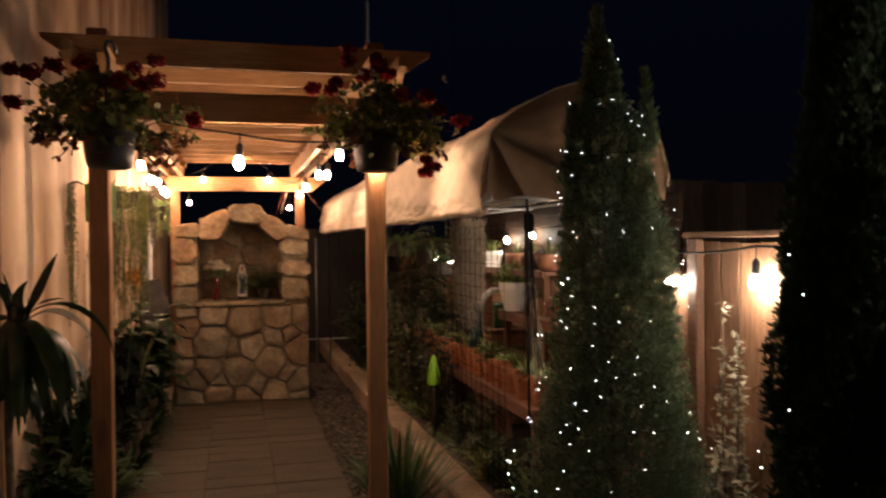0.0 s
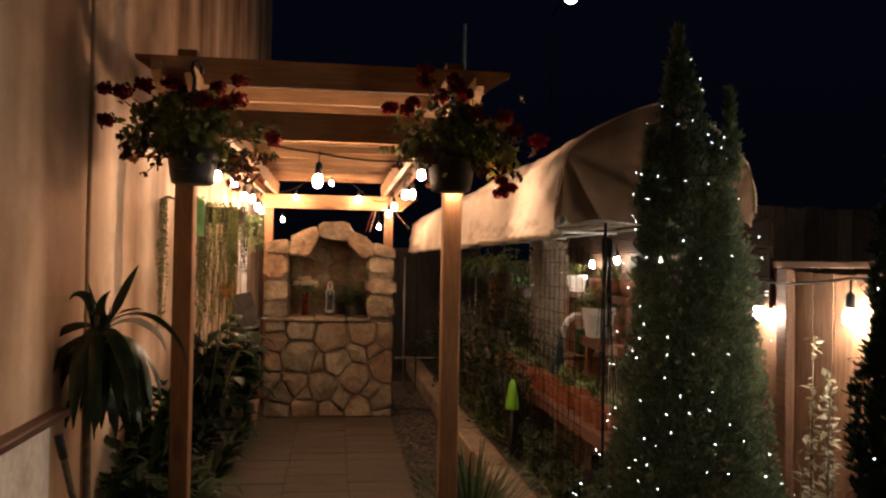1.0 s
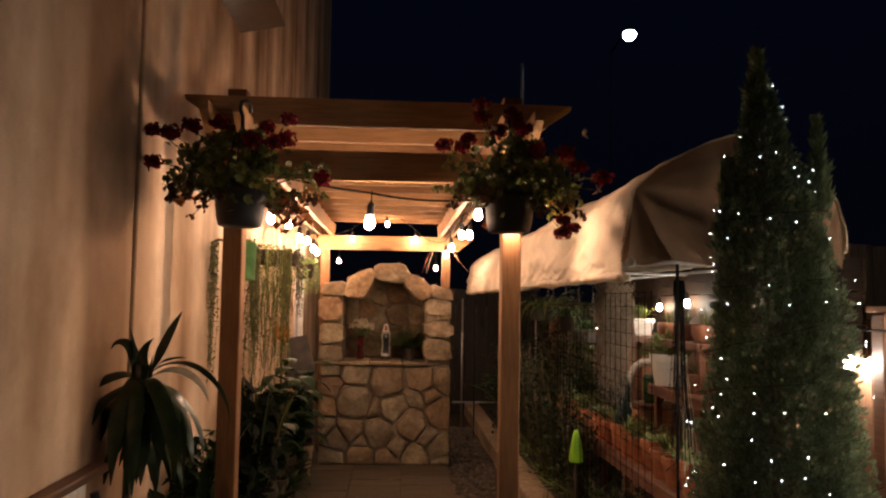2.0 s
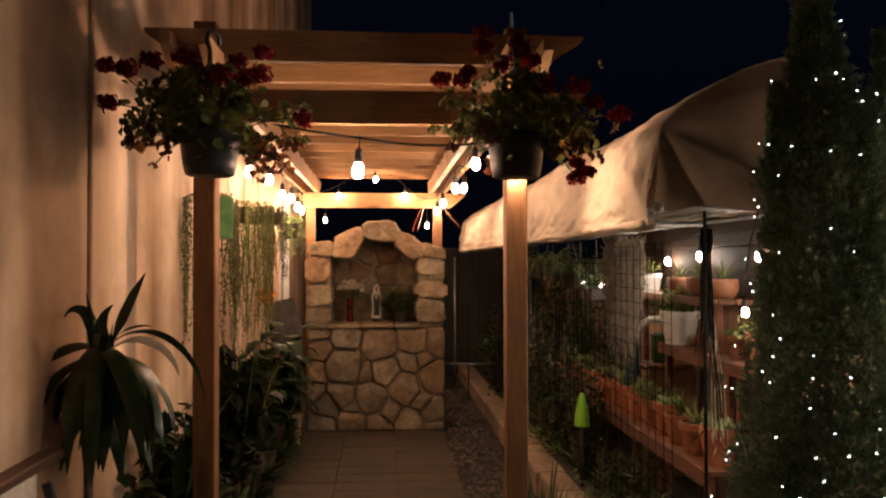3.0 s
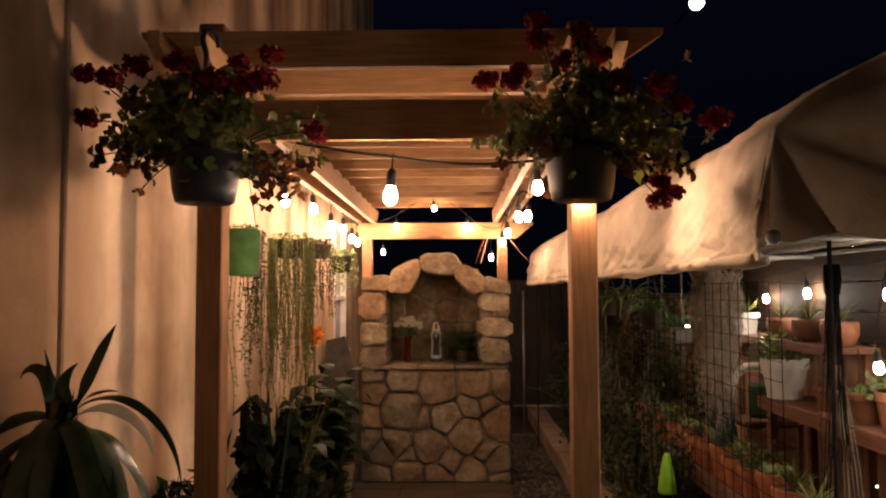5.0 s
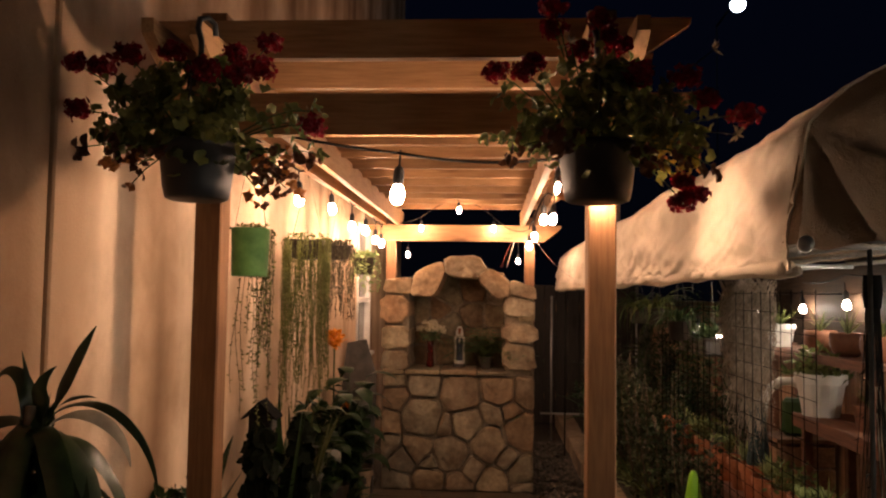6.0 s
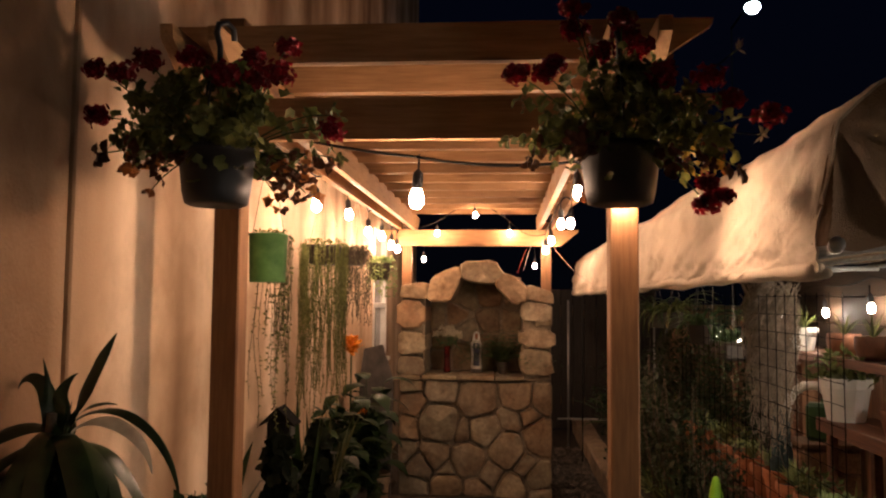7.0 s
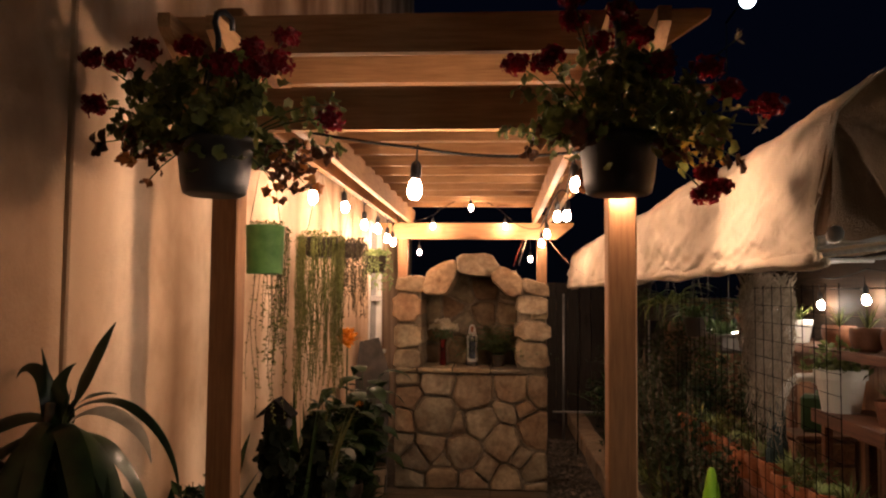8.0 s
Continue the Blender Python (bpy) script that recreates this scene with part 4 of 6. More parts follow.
hanging_geranium("black hanging pot of tall deep red geraniums with yellowed leaves", (0.459, -0.37, 1.848),
                 spots(1.86, ((-0.293, 2.243, 0.0), (-0.22, 2.23, -0.06), (-0.13, 2.44, 0.0), (-0.126, 2.387, 0.03), (-0.185, 2.29, 0.05), (0.0, 2.387, -0.05), (0.07, 2.34, 0.06), (0.03, 2.36, 0.02),
                              (0.104, 2.216, -0.09), (0.25, 2.225, 0.0), (0.31, 2.17, 0.0), (0.42, 2.117, 0.0), (0.24, 1.92, -0.02), (0.243, 1.865, 0.0), (0.293, 1.89, 0.02), (-0.04, 2.33, 0.08))),
                 [((0.20, -0.02, 0.15), 16, 0.028), ((0.26, 0.0, 0.14), 14, 0.03), ((0.24, -0.02, 0.09), 12, 0.025)], 12, 2.362, (0, 1, 1, 1),
                 ((0.16, 0.27, 50, 0.045), (0.23, 0.22, 46, 0.04), (0.28, 0.17, 26, 0.03), (-0.17, 0.20, 30, 0.035), (0.08, 0.34, 36, 0.05)),
                 ((0.335, 0.0, 0.45), (0.40, 0.0, 0.20), (-0.09, -0.1, 0.44)))
rng.seed(21)


# ---- planters hanging from the side beam ----
def trailing(geo, stem_geo, start, length, step, size, sway=0.02, stiff=0.0):
    """One hanging shoot set with small leaves."""
    q = Vector(start)
    pts = [q.copy()]
    ph, amp = rng.uniform(0, 6.28), sway * rng.uniform(0.4, 1.3)
    n = max(3, int(length / step))
    for k in range(n):
        q = Vector((start[0] + amp * math.sin(ph + k * step * 9), start[1] + amp * math.cos(ph * 1.7 + k * step * 7), start[2] - step * (k + 1)))
        if k % 3 == 0 or k == n - 1:
            pts.append(q.copy())
        for _ in range(rng.choice((0, 1, 1, 2, 2))):
            a = rng.uniform(0, 6.28)
            d = Vector((math.cos(a), math.sin(a), rng.uniform(-1.2, 0.2)))
            geo.lens_leaf(q + Vector((0, 0, rng.uniform(0, step))), d, rand_dir(0.5), size * rng.uniform(0.6, 1.3), size * rng.uniform(0.5, 0.8))
    stem_geo.tube(pts, 0.0013, 3)


def hang_cords(t, r, z, top, n=3):
    for k in range(n):
        a = 0.7 + k * 6.283 / n
        part("cord", Geo().tube([(r * math.cos(a), r * math.sin(a), z), (r * 0.12 * math.cos(a), r * 0.12 * math.sin(a), top)], 0.0022, 4), mat_cord, t, "pale twine cord")
    part("hook", Geo().tube([(0, 0, top - 0.01), (0, 0, top + 0.03), (0.03, 0, top + 0.045)], 0.003, 5), mat_steel, t)


def build_green_bucket():
    t = thing("hanging_planter", "green metal bucket hung from the beam with trailing vine", "hanging planter", (-0.888, 0.87, 1.66), "hanging planters")
    b = Geo().lathe([(0.0005, 0.002), (0.076, 0.0), (0.078, 0.006), (0.083, 0.205), (0.086, 0.210), (0.081, 0.212), (0.077, 0.19)], n=26)
    part("bucket", b, mat_green_metal, t, "green painted metal bucket", True)
    part("potting_soil", Geo().lathe([(0.079, 0.192), (0.0005, 0.20)], n=16), mat_soil, t)
    hang_cords(t, 0.074, 0.208, 0.575, 2)
    lf, st = Geo(), Geo()
    for k in range(120):
        a, r = rng.uniform(0, 6.28), 0.078 * rng.random() ** 0.5
        lf.lens_leaf((r * math.cos(a), r * math.sin(a), 0.205 + rng.uniform(0, 0.02)), rand_dir(0.6), rand_dir(), 0.014, 0.009)
    # a dense bunch down the back, single long shoots at its side, another bunch along the wall
    for k in range(20):
        a, r = rng.uniform(0.75, 1.9), rng.uniform(0.088, 0.125)
        trailing(lf, st, (r * math.cos(a), r * math.sin(a), 0.205), rng.choice([0.42, 0.5, 0.56, 0.60, 0.85]) * rng.uniform(0.85, 1.1), 0.017, 0.016, 0.014)
    for k in range(4):
        a = rng.uniform(-0.15, 0.35)
        trailing(lf, st, (0.095 * math.cos(a), 0.095 * math.sin(a), 0.21), rng.uniform(0.55, 0.85), 0.020, 0.014, 0.012)
    for k in range(3):
        trailing(lf, st, (-0.05 - 0.02 * k, 0.085, 0.19), rng.uniform(0.5, 0.9), 0.022, 0.013, 0.02)
    for k in range(18):
        x, y = -0.130 - rng.uniform(0, 0.036), rng.uniform(-0.12, 0.02)
        st.tube([(x * 0.5, y * 0.5, 0.205), (x * 0.8, y * 0.8, 0.225), (x, y, 0.205)], 0.0013, 3)
        trailing(lf, st, (x, y, 0.205), rng.uniform(0.3, 0.80), 0.016, 0.016, 0.010)
    part("trailing_growth", st, mat_trail_dark, t, kind="stuff")
    part("leaves", lf, mat_trail, t, "small olive trailing leaves", kind="stuff")


def build_fall_basket(label, at, r, h, length, count, mat, size, seed, reach=1.25):
    rng.seed(seed)
    t = thing("hanging_planter", label, "hanging planter", at, "hanging planters")
    b = Geo().lathe([(0.0005, 0.002), (r * 0.6, 0.0), (r * 0.75, 0.01), (r * 0.97, h * 0.9), (r, h), (r * 0.93, h), (r * 0.85, h * 0.85)], n=20)
    part("pot", b, mat_dark_pot, t, "dark plastic pot", True)
    hang_cords(t, r * 0.95, h, 2.245 - at[2])
    lf, st = Geo(), Geo()
    for k in range(200):
        a, q = rng.uniform(0, 6.28), r * 1.1 * rng.random() ** 0.5
        lf.lens_leaf((q * math.cos(a), q * math.sin(a), h + rng.uniform(-0.015, 0.035)), rand_dir(0.5), rand_dir(), size * 1.3, size)
    for k in range(count):
        a = rng.uniform(0, 6.28)
        q = r * rng.uniform(0.9, reach)
        trailing(lf, st, (q * math.cos(a), q * math.sin(a), h + rng.uniform(-0.02, 0.02)), length * rng.uniform(0.35, 1.0), size * 1.05, size, 0.012)
    part("trailing_growth", st, mat, t, kind="stuff")
    part("leaves", lf, mat, t, "curtain of small trailing leaves", kind="stuff")


build_green_bucket()
build_fall_basket("dark pot with a long olive curtain of trailing shoots", (-0.87, 1.86, 1.78), 0.105, 0.11, 0.95, 165, mat_trail, 0.012, 31)
build_fall_basket("dark pot of brownish trailing foliage under the beam", (-0.87, 2.83, 1.82), 0.085, 0.10, 0.52, 60, mat_trail_dark, 0.015, 32)
build_fall_basket("dark pot with pale green trailing succulent near the shrine", (-0.87, 3.90, 1.75), 0.095, 0.14, 0.34, 26, mat_succulent, 0.030, 33, 1.5)
rng.seed(40)


# ---- corn plant by the wall ----
def build_dracaena():
    t = thing("corn_plant", "corn plant with drooping glossy leaves on a slim cane", "plant", (-0.995, -0.62, 0.0))
    clay_pot(t, 0.26, 0.15, mat_dark_pot)
    part("cane", Geo().tube([(0.01, 0, 0.2), (0.005, 0.005, 0.55), (0.0, 0, 0.95), (0.02, -0.01, 1.16), (0.03, -0.01, 1.30)], 0.017, 8, 0.75), mat_bark, t, "bare ringed cane", True)
    r = random.Random(6)

    def blade(z, az, length, width, rise, droop, early, mat=mat_corn_leaf, label="", twist=0.0, x=0.04, roll=None):
        side = math.cos(az)
        turn = -r.uniform(0.5, 1.3) * side if roll is None else roll
        g = Geo().strap((x + 0.012 * side, 0.012 * math.sin(az), z), az, length, width, rise, droop, 18, 0.22, belly=0.42, twist=twist, early=early, roll=turn, wave=r.uniform(0.05, 0.22))
        part("leaf", g, mat, t, label, smooth=True)

    # old leaves hang straight down round the cane, younger ones arch out above them
    k = 0
    for z, n, length, lift, early in ((1.06, 6, 0.24, -0.2, 0.20), (1.12, 7, 0.29, 0.05, 0.24), (1.18, 8, 0.36, 0.10, 0.26), (1.24, 8, 0.42, 0.30, 0.30)):
        for j in range(n):
            az = 2.4 * k + r.uniform(-0.3, 0.3)
            k += 1
            near_wall = math.cos(az) < -0.35 and math.sin(az) > -0.6
            rise = lift + r.uniform(-0.12, 0.12)
            blade(z + r.uniform(-0.02, 0.02), az, length * r.uniform(0.80, 1.12) * (0.62 if near_wall else 1.0), r.uniform(0.044, 0.066), rise, rise + r.uniform(1.42, 1.62), early * r.uniform(0.85, 1.15), twist=r.uniform(-0.9, 0.9))
    # short leaf bases wrapping the top of the cane
    for j in range(7):
        az = 2.4 * j + r.uniform(-0.3, 0.3)
        blade(1.16 + 0.014 * j, az, r.uniform(0.09, 0.13), r.uniform(0.036, 0.048), r.uniform(1.30, 1.50), r.uniform(0.1, 0.4), 1.0, x=0.045)
    # long arches towards the wall side, the open side and the path
    blade(1.25, -2.75, 0.48, 0.056, 0.62, 2.16, 0.50)
    blade(1.22, -2.45, 0.44, 0.060, 0.42, 1.98, 0.42)
    blade(1.19, -2.95, 0.38, 0.054, 0.35, 1.90, 0.40)
    blade(1.24, -0.75, 0.46, 0.066, 0.50, 2.05, 0.36)
    blade(1.23, -0.35, 0.42, 0.060, 0.55, 2.12, 0.40)
    blade(1.22, 0.15, 0.40, 0.054, 0.50, 2.08, 0.46)
    blade(1.26, -0.20, 0.47, 0.026, 0.92, 2.50, 0.72, x=0.055, roll=-1.2)
    blade(1.275, -0.25, 0.16, 0.014, 0.85, 1.05, 1.0, x=0.06, roll=-1.2)
    blade(1.25, -0.10, 0.30, 0.042, 0.85, 2.30, 0.80, mat_leaf_pale_dry, "pale withered leaf", x=0.06, roll=-1.0)
    # the young shoot: one long blade up, a folded pair beside it
    blade(1.27, 0.12, 0.255, 0.046, 1.20, 0.16, 1.0, x=0.055, roll=-1.7)
    blade(1.27, 2.9, 0.17, 0.018, 1.36, 0.10, 1.0, roll=1.0)
    blade(1.26, 2.9, 0.21, 0.044, 1.50, 3.1, 2.2, roll=1.5, x=0.03)
    blade(1.25, 0.6, 0.16, 0.042, 1.75, 1.2, 1.6, roll=-1.5, x=0.03)


build_dracaena()


# ---- planting along the house wall ----
def leaf_clump(name, label, at, n, length, width, rise, droop, mat, pot=None, category="plant", spread=0.05, z0=0.0, seed=1, group="", stalk=0.0):
    """A clump of strap or paddle leaves, from the ground or a pot (height, radius, material)."""
    r = random.Random(seed)
    t = thing(name, label, category, at, group)
    base = z0
    if pot:
        clay_pot(t, pot[0], pot[1], pot[2])
        base = pot[0] * 0.9
    g, big = Geo(), width >= 0.045
    for k in range(n):
        az = 2.4 * k + r.uniform(-0.4, 0.4)
        rs = r.uniform(*rise)
        b = Vector((spread * math.cos(az) * r.random(), spread * math.sin(az) * r.random(), base))
        l = r.uniform(*length)
        own = Geo() if big else g
        if stalk:
            tip = b + Vector((math.cos(az) * 0.25, math.sin(az) * 0.25, 1)).normalized() * stalk * r.uniform(0.6, 1.0)
            own.tube([b, b.lerp(tip, 0.5) + Vector((0, 0, 0.02)), tip], 0.006, 5, 0.6)
            b = tip
        own.strap(b, az, l, width * r.uniform(0.75, 1.2), rs, r.uniform(*droop), 7, 0.25, twist=r.uniform(-0.3, 0.3))
        if big:
            part("leaf", own, mat, t, smooth=True)
    if not big:
        part("leaves", g, mat, t, smooth=True, kind="stuff")
    return t


leaf_clump("leafy_plant", "low dark plant at the foot of the corn plant", (-0.92, -0.25, 0.0), 26, (0.2, 0.34), 0.06, (0.3, 1.2), (1.0, 2.0), mat_broad, (0.18, 0.13, mat_dark_pot), seed=3)
leaf_clump("leafy_plant", "dark glossy plant in a dark pot beside the pergola post", (-0.97, 0.45, 0.0), 22, (0.22, 0.42), 0.07, (0.6, 1.4), (0.6, 1.5), mat_broad, (0.30, 0.15, mat_dark_pot), seed=4)
leaf_clump("snake_plant", "tall upright sword-leaved plant in a dark pot", (-0.95, 1.69, 0.0), 5, (0.70, 0.88), 0.066, (1.42, 1.54), (0.0, 0.15), mat_broad, (0.24, 0.11, mat_dark_pot), seed=7, spread=0.03)
leaf_clump("snake_plant", "olive sword-leaved plant under the hanging planters", (-0.96, 2.08, 0.0), 14, (0.55, 0.80), 0.050, (1.25, 1.5), (0.0, 0.4), mat_olive_blade, (0.24, 0.13, mat_dark_pot), seed=17, spread=0.07)
leaf_clump("fern", "low green ferny plant at the edge of the path", (-0.84, 0.72, 0.0), 60, (0.22, 0.36), 0.022, (0.5, 1.3), (0.9, 1.8), mat_grass, (0.16, 0.11, mat_dark_pot), seed=19)
for k, y in enumerate((1.42, 1.98, 2.52, 3.02)):
    leaf_clump("leafy_plant", "low dark green leaves spilling towards the paved path", (-0.81, y, 0.0), 34, (0.16, 0.30), 0.040, (0.3, 1.3), (0.8, 1.8), mat_shade_leaf if k % 2 else mat_broad, (0.12, 0.08, mat_dark_pot), seed=70 + k, group="low plants along the path")
leaf_clump("leafy_plant", "low green leaves edging the paved path", (-0.86, 1.05, 0.0), 24, (0.14, 0.26), 0.05, (0.3, 1.2), (0.8, 1.6), mat_grass, (0.16, 0.11, mat_dark_pot), seed=10)
leaf_clump("leafy_plant", "small plant in a clay pot beside the path", (-0.86, 0.28, 0.0), 18, (0.10, 0.2), 0.04, (0.4, 1.2), (0.6, 1.6), mat_grass, (0.14, 0.10, mat_terracotta), seed=11)


def broad_plant(label, at, n, length, width, low, high, mat, pot, seed, reach=0.10, droop=(1.2, 2.2), group=""):
    """Large oval leaves on stalks, tipping over and outwards between two heights."""
    r = random.Random(seed)
    t = thing("leafy_plant", label, "plant", at, group)
    if pot:
        clay_pot(t, *pot)
    for k in range(n):
        az = -1.1 + 2.4 * k + r.uniform(-0.4, 0.4)
        z = low + (high - low) * (k + r.random()) / n
        out = reach * r.uniform(0.4, 1.0)
        tip = Vector((out * math.cos(az), out * math.sin(az), z))
        g = Geo().tube([(0.01 * math.cos(az), 0.01 * math.sin(az), pot[0] * 0.85 if pot else 0.0), (tip.x * 0.4, tip.y * 0.4, z * 0.65), tip], 0.006, 5, 0.6)
        rise = r.uniform(0.2, 0.9)
        g.strap(tip, az, r.uniform(*length), width * r.uniform(0.8, 1.15), rise, rise + r.uniform(*droop) * 0.8, 9, r.uniform(0.05, 0.2), belly=0.85, twist=r.uniform(-0.25, 0.25), early=0.8)
        part("leaf", g, mat, t, smooth=True)
    return t


def build_paradise():
    t = leaf_clump("bird_of_paradise", "tall paddle-leaved plant with full orange flower heads", (-0.98, 3.30, 0.0), 9, (0.24, 0.36), 0.085, (0.9, 1.4), (0.2, 1.0), mat_broad, None, seed=12, stalk=0.80)
    for x, y, z, size in ((-0.02, 0.08, 1.19, 1.45), (0.06, 0.10, 0.69, 0.9)):
        st, fl = Geo(), Geo()
        st.tube([(0, 0, 0), (x * 0.5, y * 0.4, z * 0.6), (x, y, z)], 0.008, 6, 0.7)
        part("flower_stalk", st, mat_grass, t, smooth=True)
        for k in range(30 if size > 1 else 16):
            q = Vector((x, y, z + 0.05 * size)) + rand_dir() * 0.035 * size
            fl.disc_leaf(q, rand_dir(0.2) + Vector((0.2, -0.6, 0)), 0.026 * size * rng.uniform(0.8, 1.2), 5, 0.4)
        for k in range(8):
            fl.strap((x, y, z), rng.uniform(-3.1, 0.6), 0.09 * size, 0.03 * size, rng.uniform(0.1, 1.5), 0.7, 4, 0.3)
        part("flower", fl, mat_petal_orange, t, "full ruffled orange flower head")


build_paradise()


def build_slate():
    outline = [(-0.12, 0.0), (0.14, 0.0), (0.15, 0.94), (0.055, 1.235), (-0.10, 1.20), (-0.13, 0.95)]
    n = len(outline)
    g = Geo()
    for y, grow in ((-0.016, 0.985), (-0.010, 1.0), (0.014, 1.0)):
        g.v += [(x * grow, y + 0.004 * noise.noise(Vector((x * 9, z * 5, 0))), z) for x, z in outline]
    g.face(*range(n))
    for j in range(2):
        for k in range(n):
            k2 = (k + 1) % n
            g.face(j * n + k2, j * n + k, (j + 1) * n + k, (j + 1) * n + k2)
    g.face(*range(3 * n - 1, 2 * n - 1, -1))
    ob = part("slate_slab", g, mat_slate, None)
    ob.matrix_basis = pose(-0.90, 3.86, -0.01, -3, 0, 0)
    tagged(ob, "tall dark slate slab leaning beside the shrine", "stone slab")


build_slate()


def build_birdhouse():
    t = thing("birdhouse", "small dark wooden birdhouse on a post among the plants", "birdhouse", (-0.955, 1.36, 0.0))
    part("post", Geo().box((-0.015, -0.015, -0.02), (0.015, 0.015, 0.90), 0.003), mat_black_wood, t)
    part("box", Geo().box((-0.055, -0.05, 0.90), (0.055, 0.05, 0.985), 0.004), mat_black_wood, t)
    # the lit side of the box, put on as a paler board
    part("side_board", Geo().box((0.0555, -0.040, 0.915), (0.062, 0.045, 0.965), 0.002), mat_slate, t, "paler board standing for the lit side of the box")
    for s in (1, -1):
        g = Geo()
        g.add([(0, -0.07, 1.060), (s * 0.085, -0.07, 0.978), (s * 0.085, 0.07, 0.978), (0, 0.07, 1.060),
               (0, -0.07, 1.050), (s * 0.085, -0.07, 0.968), (s * 0.085, 0.07, 0.968), (0, 0.07, 1.050)],
              [(0, 1, 2, 3), (4, 7, 6, 5), (0, 4, 5, 1), (2, 6, 7, 3), (1, 5, 6, 2), (0, 3, 7, 4)])
        part("roof_board", g, mat_black_wood, t)
    part("gable", Geo().add([(-0.055, -0.045, 0.985), (0.055, -0.045, 0.985), (0, -0.045, 1.045), (-0.055, 0.045, 0.985), (0.055, 0.045, 0.985), (0, 0.045, 1.045)],
                            [(0, 1, 2), (5, 4, 3), (0, 2, 5, 3), (1, 4, 5, 2), (0, 3, 4, 1)]), mat_black_wood, t)


build_birdhouse()


def build_half_wall():
    t = thing("low_wall", "low white plastered panel with a brown wooden rail", "low wall", (-0.99, -2.2, 0.0))
    part("plaster_body", Geo().box((-0.088, -2.4, -0.02), (-0.045, 1.30, 0.93), 0.006), mat_white_plaster, t)
    part("cap", Geo().box((-0.090, -2.45, 0.932), (-0.028, 1.46, 0.963), 0.006), mat_brown_cap, t, "dark brown wooden cap")


build_half_wall()


def build_bucket():
    t = thing("bucket", "white plastic bucket on the ground by the wall", "bucket", (-0.80, -0.92, -0.02))
    part("bucket_body", Geo().lathe([(0.0005, 0.0), (0.10, 0.0), (0.125, 0.30), (0.132, 0.30), (0.132, 0.315), (0.120, 0.315), (0.10, 0.03), (0.0005, 0.02)], n=24), mat_white_plastic, t, smooth=True)
    part("bail", Geo().tube([(0.13 * math.cos(a), 0.0, 0.30 + 0.10 * math.sin(a)) for a in [k * math.pi / 10 for k in range(11)]], 0.003, 5), mat_grey_metal, t, "wire handle")


build_bucket()


def build_vent():
    t = thing("wall_vent", "dark metal hood high on the stucco wall", "vent", (-1.072, 1.22, 3.30))
    g = Geo()
    g.add([(0, -0.3, 0), (0.30, -0.3, 0.06), (0.30, 0.3, 0.06), (0, 0.3, 0), (0, -0.3, 0.34), (0.05, -0.3, 0.34), (0.05, 0.3, 0.34), (0, 0.3, 0.34)],
          [(0, 3, 2, 1), (4, 5, 6, 7), (0, 1, 5, 4), (1, 2, 6, 5), (2, 3, 7, 6), (3, 0, 4, 7)])
    part("hood", g, mat_dark_pot, t)


build_vent()


def build_leaning_pipe():
    t = thing("garden_tool", "dark tool handle leaning against the wall by the corn plant", "tool", (-0.86, -0.70, -0.02))
    part("handle", Geo().tube([(0, 0, 0), (-0.14, -0.20, 0.88)], 0.013, 8), mat_bark, t, smooth=True)
    part("grip", Geo().tube([(-0.132, -0.189, 0.83), (-0.1455, -0.208, 0.915)], 0.016, 8), mat_black_plastic, t, "black plastic grip", True)


build_leaning_pipe()


def shrub(label, at, height, radius, count, mat, size, seed, group=""):
    """A loose bush: thin upright stems and many small leaves, with gaps."""
    r = random.Random(seed)
    t = thing("shrub", label, "shrub", at, group)
    st, lf = Geo(), Geo()
    twigs = []
    for k in range(max(6, count // 60)):
        a = r.uniform(0, 6.28)
        q = radius * math.sqrt(r.random())
        tip = Vector((q * math.cos(a), q * math.sin(a), height * r.uniform(0.55, 1.0)))
        b = Vector((q * 0.15 * math.cos(a), q * 0.15 * math.sin(a), 0))
        mid = b.lerp(tip, 0.5) + Vector((r.uniform(-0.04, 0.04), r.uniform(-0.04, 0.04), 0))
        st.tube([b, mid, tip], 0.006, 5, 0.35)
        twigs.append((b, mid, tip))
    for k in range(count):
        b, mid, tip = r.choice(twigs)
        u = r.random() ** 0.7
        q = b.lerp(mid, u * 2) if u < 0.5 else mid.lerp(tip, u * 2 - 1)
        c = q + Vector((r.gauss(0, 1), r.gauss(0, 1), r.gauss(0, 0.8))) * radius * 0.18
        c.z = max(0.02, c.z)
        d = Vector((r.uniform(-1, 1), r.uniform(-1, 1), r.uniform(-0.6, 0.8)))
        lf.lens_leaf(c, d, (r.uniform(-0.5, 0.5), r.uniform(-0.5, 0.5), 1), size * r.uniform(0.6, 1.3), size * 0.45)
    part("stemwork", st, mat_bark, t, smooth=True, kind="stuff")
    part("leaves", lf, mat, t, kind="stuff")


broad_plant("broad drooping dark leaves beside the stone shrine", (-0.86, 3.42, 0.0), 26, (0.20, 0.30), 0.16, 0.28, 1.0, mat_broad, (0.24, 0.13, mat_dark_pot), 8, 0.12)
broad_plant("broad dark leaves under the orange flowers", (-0.93, 2.95, 0.0), 24, (0.18, 0.28), 0.14, 0.30, 0.95, mat_broad, (0.28, 0.14, mat_dark_pot), 9, 0.10)
broad_plant("dark green leafy plant behind the clay pot", (-0.95, 2.55, 0.0), 20, (0.16, 0.24), 0.12, 0.32, 0.86, mat_shade_leaf, (0.26, 0.12, mat_dark_pot), 10, 0.09)
shrub("low dark bush beside the pergola post", (-0.93, 0.75, 0.0), 0.50, 0.15, 700, mat_broad, 0.06, 3)
